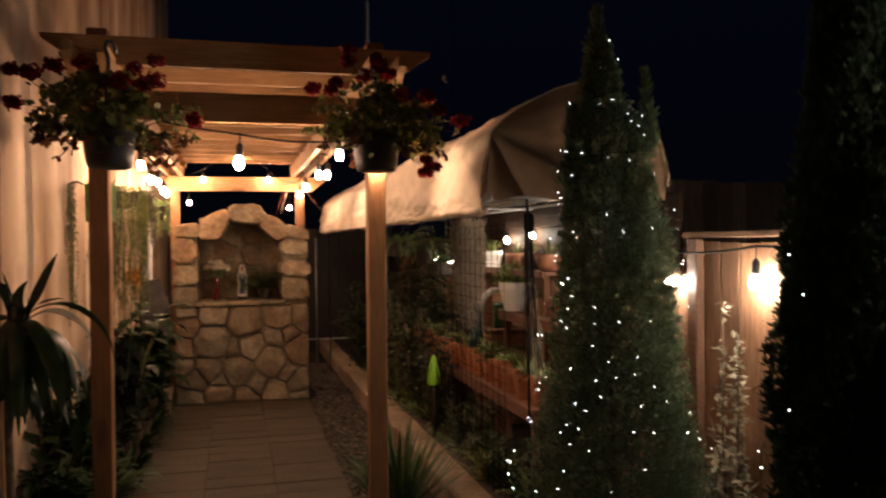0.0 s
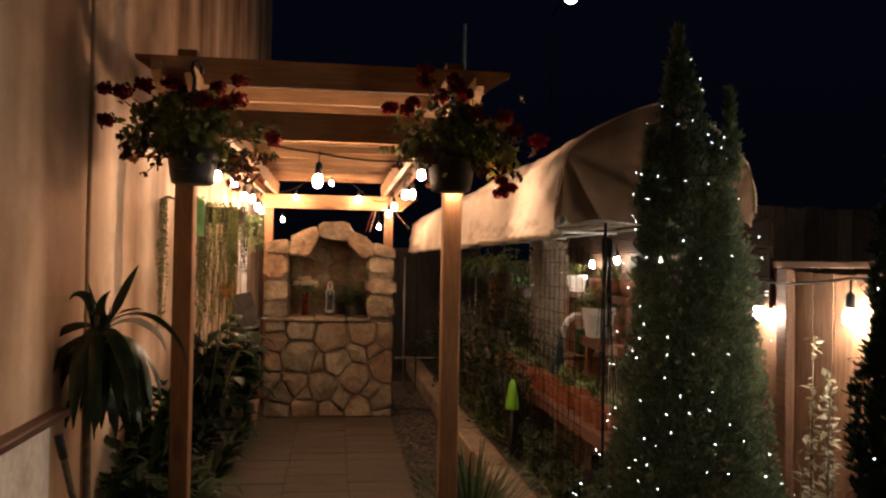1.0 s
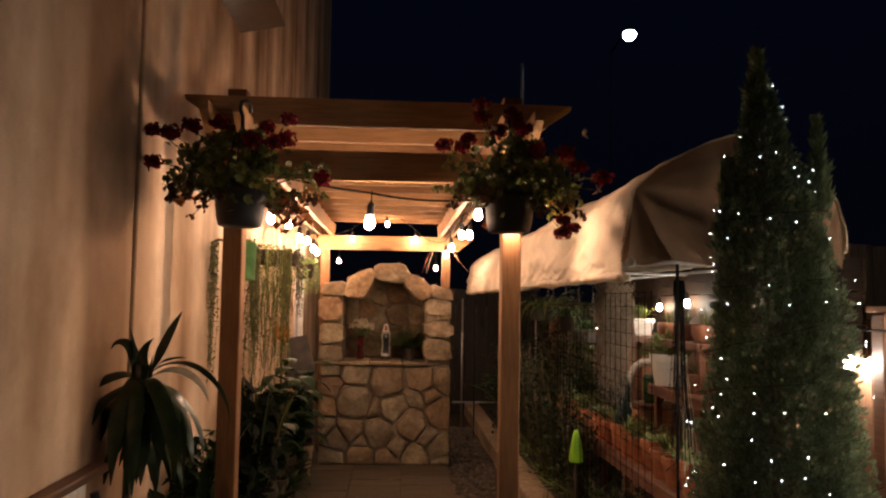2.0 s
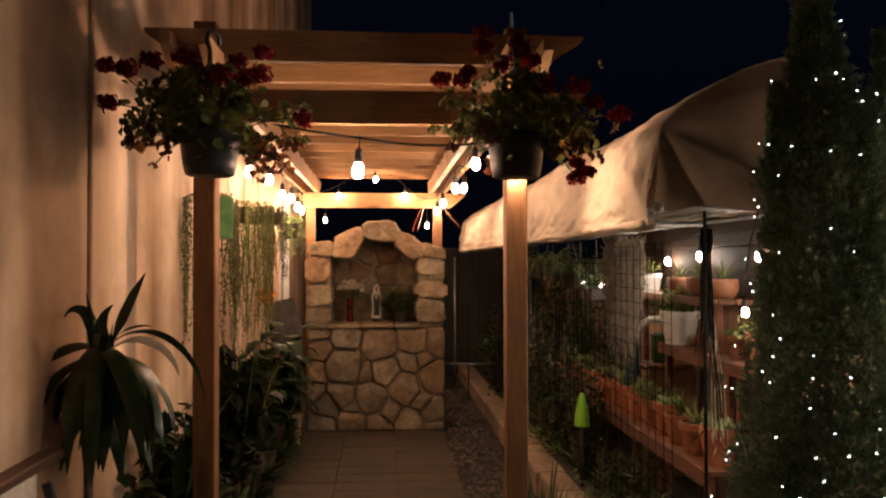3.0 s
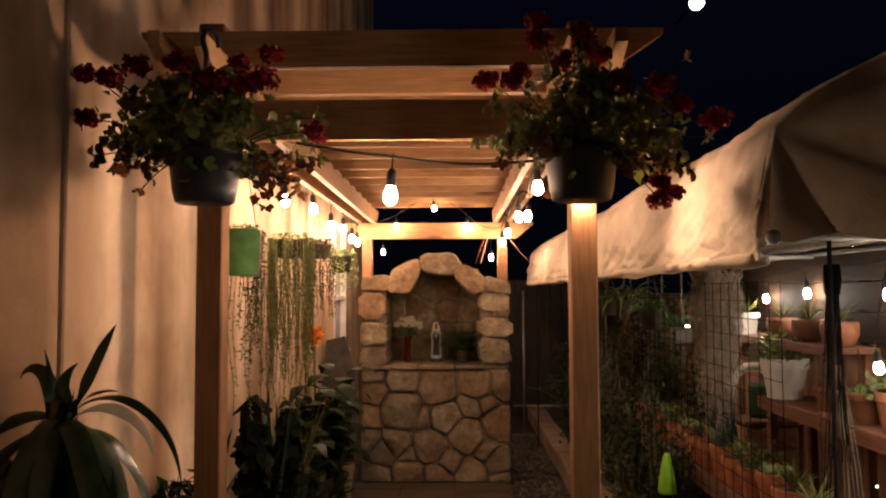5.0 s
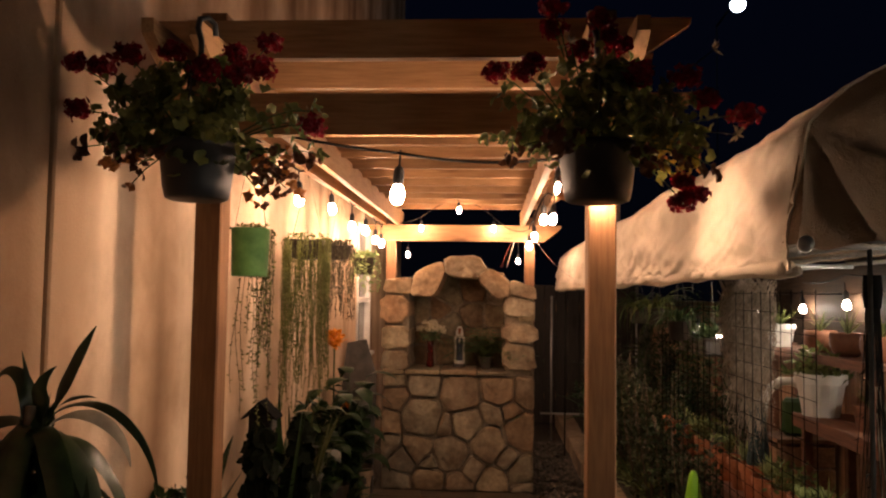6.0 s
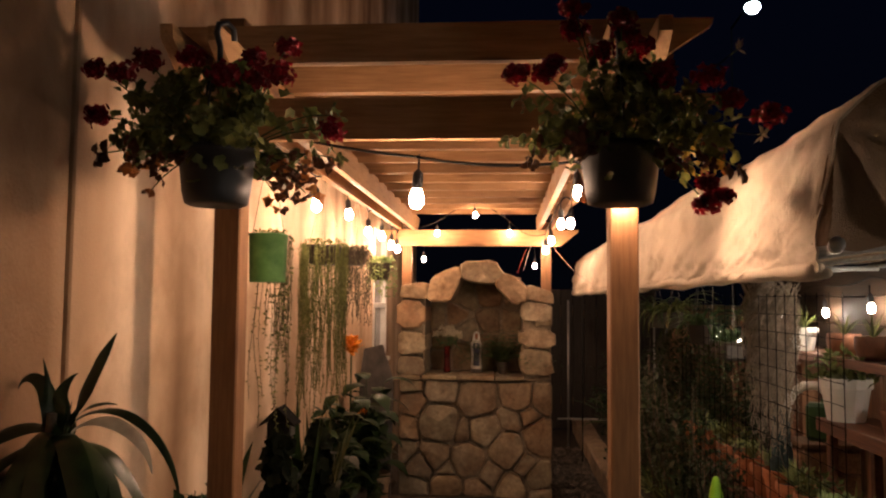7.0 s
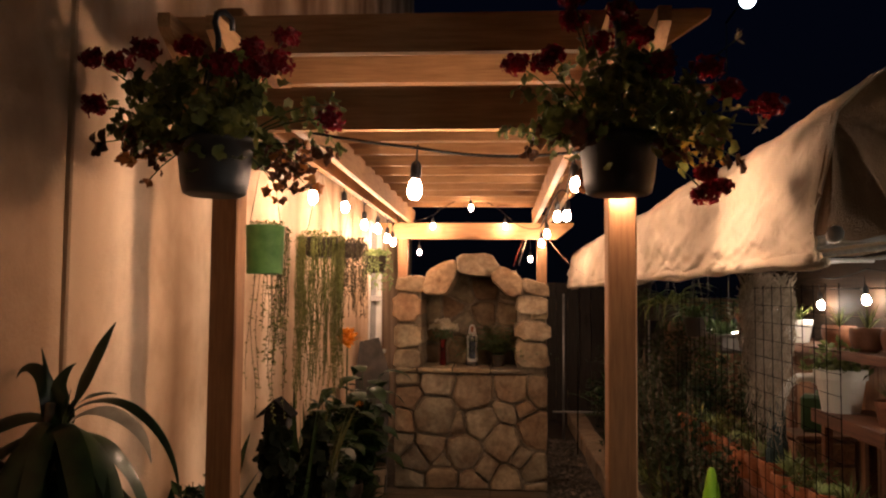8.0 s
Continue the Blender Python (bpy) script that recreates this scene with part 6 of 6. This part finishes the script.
for k in range(15):
    y = 0.27 + k * 0.212
    kd = "cactus" if k == 6 else kinds[k % 6]
    potted(words[kd] + " on the low bench", (1.505 + rng.uniform(-0.012, 0.012), y, 0.60), 0.155 + 0.02 * (k % 3 == 0), 0.090, mat_terracotta, kd, 60 + k)
for k, (y, kd, h, r) in enumerate(((-0.2, "bush", 0.15, 0.09), (0.08, "spiky", 0.14, 0.08), (0.34, "bush", 0.16, 0.10), (0.62, "echeveria", 0.12, 0.10), (0.92, "spiky", 0.11, 0.070))):
    potted(words[kd] + " on the fence-side shelf", (1.77 + 0.03 * (k % 2), y, 1.04), h, r, mat_terracotta_shaded, kd, 80 + k)
potted("white plastic pot with a sparse green plant", (1.752, 1.375, 1.04), 0.200, 0.118, mat_white_plastic, "bush", 90)
for k, (y, kd, h, r) in enumerate(((0.95, "bowl", 0.11, 0.085), (1.27, "bowl", 0.11, 0.080), (1.58, "bowl", 0.11, 0.082), (2.45, "bush", 0.14, 0.09), (2.75, "agave", 0.12, 0.09), (3.05, "bush", 0.14, 0.09))):
    potted(words[kd] + " on the raised shelf", (1.835, y, 1.33), h, r, mat_terracotta_shaded, kd, 95 + k)
potted("white plastic pot with a bright spiky plant", (1.80, 2.03, 1.33), 0.125, 0.080, mat_white_plastic, "spiky", 110)


def build_can():
    t = thing("watering_can", "green watering can with a pale curved handle", "watering can", (1.80, 1.80, 0.875))
    body = part("can_body", Geo().box((-0.072, -0.05, 0.0), (0.072, 0.05, 0.195), 0.018), mat_dark_green, t, "square dark green can")
    body.matrix_basis = pose(0, 0, 0, 0, 0, -24)
    part("filler_neck", Geo().lathe([(0.026, 0.19), (0.026, 0.215), (0.021, 0.215), (0.021, 0.19)], (0.03, 0.01, 0), 14), mat_dark_green, t, smooth=True)
    part("handle", Geo().tube([(0.05, -0.02, 0.19), (0.03, -0.015, 0.25), (-0.02, 0.0, 0.285), (-0.08, 0.01, 0.282), (-0.130, 0.02, 0.245), (-0.165, 0.02, 0.18), (-0.178, 0.02, 0.10), (-0.175, 0.02, 0.0), (-0.160, 0.02, -0.09)], 0.023, 12), mat_white_plastic, t, "pale curved handle", True)
    part("spout", Geo().tube([(0.07, 0, 0.05), (0.15, 0, 0.14), (0.2, 0, 0.22)], 0.016, 8, 0.7), mat_dark_green, t, smooth=True)
    c = thing("crate", "weathered wooden crate holding the watering can", "crate", (1.80, 1.80, BED))
    for s in (1, -1):
        for k in range(6):
            z = 0.03 + k * 0.115
            part("slat", Geo().box((-0.14, s * 0.12 - 0.008, z), (0.14, s * 0.12 + 0.008, z + 0.10), 0.003), mat_fence_rail, c)
            part("slat", Geo().box((s * 0.14 - 0.008, -0.11, z), (s * 0.14 + 0.008, 0.11, z + 0.10), 0.003), mat_fence_rail, c)
    part("lid", Geo().box((-0.15, -0.13, 0.722), (0.15, 0.13, 0.745), 0.003), mat_fence_rail, c)
    part("corner_post", Geo().box((-0.13, -0.11, -0.02), (-0.10, -0.08, 0.720), 0.002), mat_fence_rail, c)
    part("corner_post", Geo().box((0.10, 0.08, -0.02), (0.13, 0.11, 0.720), 0.002), mat_fence_rail, c)


build_can()


def build_cone():
    t = thing("garden_cone", "lime green plastic cone on a stake in the bed", "cone", (1.212, 1.62, BED - 0.025))
    part("stake", Geo().tube([(0, 0, -0.02), (0, 0, 0.42)], 0.012, 8), mat_dark_pot, t, "slim dark stake", True)
    part("cone_body", Geo().lathe([(0.0005, 0.40), (0.046, 0.40), (0.048, 0.412), (0.043, 0.47), (0.031, 0.535), (0.019, 0.59), (0.011, 0.608), (0.0005, 0.61)], n=20), mat_lime, t, smooth=True)


build_cone()


# ---- hanging things under the canopy ----
def spanish_moss(label, at, drop, radius, seed, count):
    r = random.Random(seed)
    t = thing("spanish_moss", label, "hanging moss", at, "hanging moss")
    g = Geo()
    for k in range(count):
        a, q = r.uniform(0, 6.28), radius * math.sqrt(r.random())
        x, y = q * math.cos(a), q * math.sin(a)
        L = drop * r.uniform(0.2, 1.0) * (1 - 0.3 * q / radius)
        ph = r.uniform(0, 6.28)
        z = r.uniform(-0.1, 0.0)
        pts = [(x + 0.028 * math.sin(ph + j * 1.7), y + 0.028 * math.cos(ph * 1.3 + j * 1.5), z - L * j / 6) for j in range(7)]
        g.tube(pts, 0.0026, 3, 0.5)
        for q2 in pts[1:]:
            g.lens_leaf(q2, rand_dir(-0.4), rand_dir(), 0.028, 0.004)
    part("moss_curtain", g, mat_moss, t, kind="stuff")
    part("hanging_wire", Geo().tube([(0, 0, -0.08), (0, 0, 0.07)], 0.003, 4), mat_steel, t)


spanish_moss("thin grey hanging moss beside the wire grid", (1.30, 1.03, 1.69), 0.82, 0.098, 2, 380)


def spider_plant(label, at, seed, count, L, mat, top):
    r = random.Random(seed)
    t = thing("hanging_planter", label, "hanging planter", at, "hanging planters")
    part("pot", Geo().lathe([(0.0005, 0.0), (0.05, 0.0), (0.065, 0.10), (0.07, 0.105), (0.06, 0.10), (0.0005, 0.09)], n=16), mat_dark_pot, t, smooth=True)
    for k in range(3):
        a = k * 2.09
        part("cord", Geo().tube([(0.065 * math.cos(a), 0.065 * math.sin(a), 0.10), (0, 0, top - at[2])], 0.002, 4), mat_steel, t)
    g = Geo()
    for k in range(count):
        az = 2.4 * k
        g.strap((0.03 * math.cos(az), 0.03 * math.sin(az), 0.10), az, L * r.uniform(0.5, 1.1), 0.016, r.uniform(0.4, 1.3), r.uniform(2.0, 2.8), 8, 0.3)
    part("leaves", g, mat, t)


def build_bunch():
    t = thing("dried_bunch", "dark bunch of dried stems hung at the canopy corner", "dried plant", (1.20, -0.34, 1.66))
    r = random.Random(3)
    part("cap", Geo().lathe([(0.0005, 0.0), (0.022, 0.0), (0.026, -0.05), (0.020, -0.09), (0.0005, -0.09)], n=12), mat_matt_black, t, "black cap", True)
    part("cord", Geo().tube([(0, 0, -0.01), (0, 0.01, 0.11)], 0.002, 4), mat_matt_black, t)
    g = Geo()
    for k in range(46):
        a, L = r.uniform(0, 6.28), r.uniform(0.18, 0.78)
        q = r.uniform(0.010, 0.11) * L
        x, y = math.cos(a), math.sin(a)
        g.tube([(0.015 * x, 0.015 * y, -0.06), (0.02 * x + r.uniform(-0.01, 0.01), 0.02 * y, -0.06 - L * 0.5), (q * x, q * y, -0.06 - L)], 0.0018, 4, 0.6)
        if k % 2 == 0:
            g.lens_leaf((q * x, q * y, -0.06 - L), (x, y, -0.5), (0, 0, 1), 0.04, 0.010)
    part("stemwork", g, mat_black_wood, t, kind="stuff")
    tips = Geo()
    for k in range(12):
        tips.lens_leaf((r.uniform(0.0, 0.09), r.uniform(-0.05, 0.03), r.uniform(-0.86, -0.70)), (r.uniform(-0.4, 0.4), 0.1, -1), (0.3, -1, 0), 0.05, 0.008)
    for k in range(5):
        x = 0.015 + 0.015 * k
        tips.tube([(x * 0.3, 0, -0.3), (x * 0.8, -0.01, -0.6), (x, -0.01, -0.80)], 0.0014, 4)
    part("tip_growth", tips, mat_pale_leaf, t, "silvery dried tips", kind="stuff")


build_bunch()
spider_plant("hanging pot of arching green leaves under the canopy", (1.25, 2.75, 1.42), 2, 40, 0.34, mat_leaf, 1.75)
spider_plant("hanging pot of trailing dark leaves under the canopy", (1.28, 3.5, 1.40), 3, 44, 0.40, mat_grass, 1.75)
spider_plant("hanging pot of arching leaves beside the moss", (1.22, 1.95, 1.36), 4, 40, 0.30, mat_grass, 1.75)


def build_trough():
    t = thing("hanging_trough", "long dark trough planter hung under the canopy", "hanging planter", (1.45, 2.35, 1.26), "hanging planters")
    g = Geo().box((-0.07, -0.29, 0.0), (0.07, 0.29, 0.10), 0.015)
    part("trough_body", g, mat_dark_pot, t)
    for y in (-0.24, 0.24):
        part("cord", Geo().tube([(0, y, 0.10), (0, y * 0.9, 0.49)], 0.002, 4), mat_steel, t)
    lf, st = Geo(), Geo()
    for k in range(260):
        lf.lens_leaf((rng.uniform(-0.07, 0.07), rng.uniform(-0.29, 0.29), 0.10 + rng.uniform(0, 0.05)), rand_dir(0.5), rand_dir(), 0.05, 0.018)
    for k in range(26):
        trailing(lf, st, (rng.choice((-0.08, 0.08)), rng.uniform(-0.28, 0.28), 0.10), rng.uniform(0.1, 0.4), 0.022, 0.022, 0.015)
    part("trailing_growth", st, mat_trail_dark, t, kind="stuff")
    part("leaves", lf, mat_grass, t, kind="stuff")


build_trough()


# ---- lamps under the canopy and on the fence ----
shed_run = [(1.88, 0.62, 1.565), (1.89, 1.40, 1.570), (1.89, 1.94, 1.540)]
dim_run = [(1.60, 1.78, 1.510), (1.58, 2.46, 1.375), (1.50, 2.63, 1.392)]
festoon("warm bulbs on a cable above the potting shelves", shed_run, [swag(shed_run, 0.02), sag((1.89, 1.94, 1.72), (1.92, 2.1, 1.76), 0.0)], mat_bulb_shed, 0.72, "shelf lights")
festoon("small dim bulbs on a cable among the hanging moss", dim_run, [swag(dim_run, 0.02), sag((1.60, 1.78, 1.621), (1.56, 2.0, 1.755), 0.0)], mat_bulb_dim, 0.75, "shelf lights")
festoon("single bright bulb hanging in front of the shelf", [(1.563, 0.106, 1.312)], [[(1.563, 0.106, 1.46), (1.56, 0.05, 1.62), (1.55, -0.05, 1.745)]], mat_bulb_fence, 0.62, "shelf lights")
# the last two bulbs are unseen, added to light the wall and cypresses
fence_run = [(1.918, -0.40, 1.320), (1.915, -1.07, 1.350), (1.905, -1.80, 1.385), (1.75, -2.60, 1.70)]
festoon("bright bulbs on a black cable along the board fence, two unseen", fence_run,
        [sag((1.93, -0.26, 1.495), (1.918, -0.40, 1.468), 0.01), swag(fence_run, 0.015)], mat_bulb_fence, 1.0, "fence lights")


# ---- planting in the garden bed and around the path ----
def bed_plants():
    r = random.Random(17)
    spec = [("low weedy green tuft in the garden bed", mat_grass, 0.012, (0.22, 0.46)), ("small broad-leaved plant in the garden bed", mat_leaf, 0.05, (0.14, 0.30)),
            ("pale succulent clump in the garden bed", mat_succulent, 0.03, (0.10, 0.22))]
    for k in range(34):
        x, y = r.uniform(1.27, 1.42), -0.1 + k * 0.15 + r.uniform(-0.05, 0.05)
        lab, m, w, L = spec[k % 3]
        if abs(y - 1.60) < 0.12:
            x = 1.38
        leaf_clump("bed_plant", lab, (x, y, BED - 0.005), 26, L, w, (0.3, 1.45), (0.2, 1.4), m, seed=200 + k, group="plants in the garden bed", spread=0.05)


bed_plants()
leaf_clump("spiky_plant", "spiky grass-like plant at the foot of the pergola post", (0.70, 0.34, 0.0), 120, (0.36, 0.64), 0.024, (0.7, 1.5), (0.1, 0.9), mat_grass, seed=31, spread=0.05)
leaf_clump("leafy_plant", "dark shrub in the far corner of the bed", (1.48, 6.0, BED), 40, (0.2, 0.4), 0.06, (0.3, 1.4), (0.4, 1.5), mat_broad, seed=35, stalk=0.5, spread=0.15)
leaf_clump("leafy_plant", "dark leafy shrub at the end of the raised bed", (1.40, 5.3, BED), 50, (0.2, 0.45), 0.05, (0.3, 1.4), (0.4, 1.5), mat_grass, seed=36, stalk=0.4, spread=0.2)


# ---- far things ----
def build_gate_frame():
    t = thing("metal_frame", "thin grey metal gate frame in the dark corner", "gate", (0.86, 6.5, 0.0))
    part("upright", Geo().tube([(0, 0, -0.02), (0, 0, 1.60)], 0.012, 8), mat_grey_metal, t, smooth=True)
    part("upright", Geo().tube([(0.95, 0, -0.02), (0.95, 0, 1.60)], 0.012, 8), mat_grey_metal, t, smooth=True)
    part("rail", Geo().tube([(-0.12, 0, 0.28), (0.95, 0, 0.28)], 0.012, 8), mat_grey_metal, t, smooth=True)


build_gate_frame()


def build_pole():
    t = thing("flag_pole", "thin pale pole rising above the rooftops", "pole", (2.395, 11.5, -0.02))
    part("shaft", Geo().tube([(0, 0, 0), (0, 0, 6.29)], 0.04, 8, 0.8), mat_white_frame, t, smooth=True)
    part("base", Geo().lathe([(0.0005, 0.0), (0.12, 0.0), (0.12, 0.05), (0.05, 0.08), (0.0005, 0.09)], n=12), mat_grey_metal, t, smooth=True)


build_pole()


def build_street_lamp():
    t = thing("street_lamp", "tall street lamp with a cool white lens", "street lamp", (6.4, 17.7, 0.0))
    h = 9.11
    part("pole", Geo().tube([(0.0, 1.9, -0.02), (0.0, 1.9, h * 0.6), (0.0, 1.9, h + 0.1)], 0.018, 8, 0.8), mat_matt_black, t, smooth=True)
    part("arm", Geo().tube([(0.0, 1.9, h + 0.1), (0.0, 1.0, h + 0.15), (0.0, 0.1, h + 0.1)], 0.03, 8, 0.7), mat_matt_black, t, smooth=True)
    part("head", Geo().box((-0.16, -0.12, h + 0.06), (0.16, 0.3, h + 0.16), 0.03), mat_matt_black, t)
    part("lens", Geo().lathe([(0.0005, -0.17), (0.09, -0.15), (0.16, -0.08), (0.19, 0.0), (0.17, 0.06), (0.12, 0.10)], (0, 0, h), 20), mat_street, t, "glowing cool white lens", True)


build_street_lamp()

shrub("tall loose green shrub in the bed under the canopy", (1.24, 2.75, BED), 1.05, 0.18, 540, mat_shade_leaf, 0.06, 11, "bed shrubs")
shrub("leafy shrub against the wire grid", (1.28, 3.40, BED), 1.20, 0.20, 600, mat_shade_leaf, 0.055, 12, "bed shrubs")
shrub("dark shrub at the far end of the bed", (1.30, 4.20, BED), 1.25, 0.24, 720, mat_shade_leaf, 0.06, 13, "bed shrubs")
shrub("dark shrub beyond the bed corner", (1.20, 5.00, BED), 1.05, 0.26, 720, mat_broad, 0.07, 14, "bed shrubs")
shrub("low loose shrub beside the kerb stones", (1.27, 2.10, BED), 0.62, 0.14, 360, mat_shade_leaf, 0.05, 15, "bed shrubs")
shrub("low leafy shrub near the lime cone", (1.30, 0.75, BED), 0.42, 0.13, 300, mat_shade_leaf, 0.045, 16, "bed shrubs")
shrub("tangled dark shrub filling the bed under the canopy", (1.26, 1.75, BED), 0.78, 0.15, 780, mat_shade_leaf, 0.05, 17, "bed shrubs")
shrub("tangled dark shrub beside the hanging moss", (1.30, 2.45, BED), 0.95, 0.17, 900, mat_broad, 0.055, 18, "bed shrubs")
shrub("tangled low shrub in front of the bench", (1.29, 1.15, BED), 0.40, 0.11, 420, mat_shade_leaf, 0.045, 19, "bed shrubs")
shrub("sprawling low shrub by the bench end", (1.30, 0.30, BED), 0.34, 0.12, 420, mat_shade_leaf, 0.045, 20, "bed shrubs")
shrub("thin-stemmed plant with pale leaves against the board fence", (1.84, -0.93, 0.0), 0.80, 0.10, 300, mat_pale_leaf, 0.085, 21, "plants by the fence")
shrub("tall sparse plant with pale leaves by the fence lamp", (1.85, -0.98, 0.0), 1.36, 0.06, 420, mat_pale_leaf, 0.045, 22, "plants by the fence")
shrub("reddish dry plant under the fence lamp", (1.86, -0.40, 0.0), 1.12, 0.06, 260, mat_leaf_dry, 0.05, 23, "plants by the fence")
shrub("low weedy plant at the foot of the fence", (1.72, -0.75, 0.0), 0.35, 0.16, 420, mat_grass, 0.05, 24, "plants by the fence")
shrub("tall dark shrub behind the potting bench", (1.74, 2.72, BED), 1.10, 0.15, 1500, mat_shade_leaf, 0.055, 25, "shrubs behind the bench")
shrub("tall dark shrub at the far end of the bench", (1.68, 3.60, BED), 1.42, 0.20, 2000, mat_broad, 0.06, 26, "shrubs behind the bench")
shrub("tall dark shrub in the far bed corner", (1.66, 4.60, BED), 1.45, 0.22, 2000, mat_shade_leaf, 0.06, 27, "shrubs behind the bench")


# ---- fences, paving and gravel, piece by piece ----
board_fence("fence_east", "reddish-brown board fence lit by hanging bulbs", "y", 1.975, -5.2, 6.4, 0.0, 1.52, 0.140, mat_fence, mat_fence_rail, seed=2, rails=(0.2, 0.8, 1.36))
board_fence("fence_neighbour", "tall dark weathered board fence behind the yard", "x", 2.0, 2.15, 6.6, 0.0, 2.02, 0.140, mat_old_fence, mat_fence_x, seed=3, rails=(0.3, 1.6))
board_fence("fence_north", "weathered board fence closing the garden, corner shade in its colour", "x", 7.6, -1.4, 2.0, 0.0, 1.75, 0.150, mat_north_fence, mat_fence_x, seed=4, rails=(0.3, 1.4))
fence_cap = part("fence_cap", Geo().box((1.955, -5.2, 1.535), (2.085, 6.4, 1.565), 0.004), mat_fence_rail, bpy.data.objects["fence_east"])
fence_batten = part("batten", Geo().box((1.935, -0.605, 0.0), (1.972, -0.525, 1.53), 0.004), mat_brown_cap, bpy.data.objects["fence_east"], "dark upright post")


def build_path():
    r = random.Random(9)
    f = tagged(new("path"), "terracotta-brown square paving leading to the shrine", "path", kind="structure")
    part("bedding", Geo().box((-0.81, -7.0, -0.06), (0.515, 4.03, -0.009), 0.004), mat_joint, f)
    w, d = 0.435, 0.212
    base = Geo().box((-w / 2 + 0.003, -d / 2 + 0.0035, -0.03), (w / 2 - 0.003, d / 2 - 0.0035, 0.0), 0.005)
    mesh = None
    for j in range(51):
        for k in range(3):
            x, y = -0.80 + w * (k + 0.5), 4.0 - d * (j + 0.5)
            if mesh is None:
                ob = part("paver", base, mat_paver, f)
                mesh = ob.data
            else:
                ob = new("paver", mesh)
                ob.parent = f
            ob.matrix_basis = pose(x, y, r.uniform(-0.003, 0.003), r.uniform(-0.4, 0.4), r.uniform(-0.3, 0.3), r.choice((0, 180)))


build_path()


def build_bed():
    r = random.Random(10)
    f = tagged(new("bed_wall"), "garden bed edged with low sandstone blocks", "bed wall", kind="structure")
    part("bed_soil", Geo().box((1.13, -0.95, -0.02), (1.955, 7.4, BED), 0.01), mat_soil, f, "dark planting soil")
    y = -2.2
    while y < 7.1:
        L = r.uniform(0.36, 0.52)
        part("block", Geo().box((0.98 + r.uniform(-0.008, 0.008), y, -0.02), (1.175 + r.uniform(-0.006, 0.006), y + L - 0.006, 0.152 + r.uniform(-0.004, 0.004)), 0.012), mat_kerb, f)
        y += L


build_bed()


def build_gravel():
    r = random.Random(11)
    g = Geo()
    for x0, x1, y0, y1, n in ((0.51, 0.98, -3.0, 6.4, 4200), (-1.06, -0.80, -3.0, 4.6, 2200)):
        for _ in range(n):
            x, y, s = r.uniform(x0, x1), r.uniform(y0, y1), r.uniform(0.008, 0.024)
            o = len(g.v)
            a0 = r.uniform(0, 6.28)
            z = -0.018 + s * 0.3
            pts = []
            for k in range(5):
                a = a0 + k * 1.2566
                pts.append((x + s * r.uniform(0.8, 1.2) * math.cos(a), y + s * r.uniform(0.8, 1.2) * math.sin(a), z + r.uniform(-0.2, 0.2) * s))
            pts += [(x + r.uniform(-0.3, 0.3) * s, y + r.uniform(-0.3, 0.3) * s, z + s * r.uniform(0.45, 0.75)), (x, y, z - s * 0.6)]
            g.add(pts, [(k, (k + 1) % 5, 5) for k in range(5)] + [((k + 1) % 5, k, 6) for k in range(5)])
    tagged(part("gravel", g, mat_gravel), "loose grey-brown gravel beside the paved path", "gravel", kind="stuff")


build_gravel()
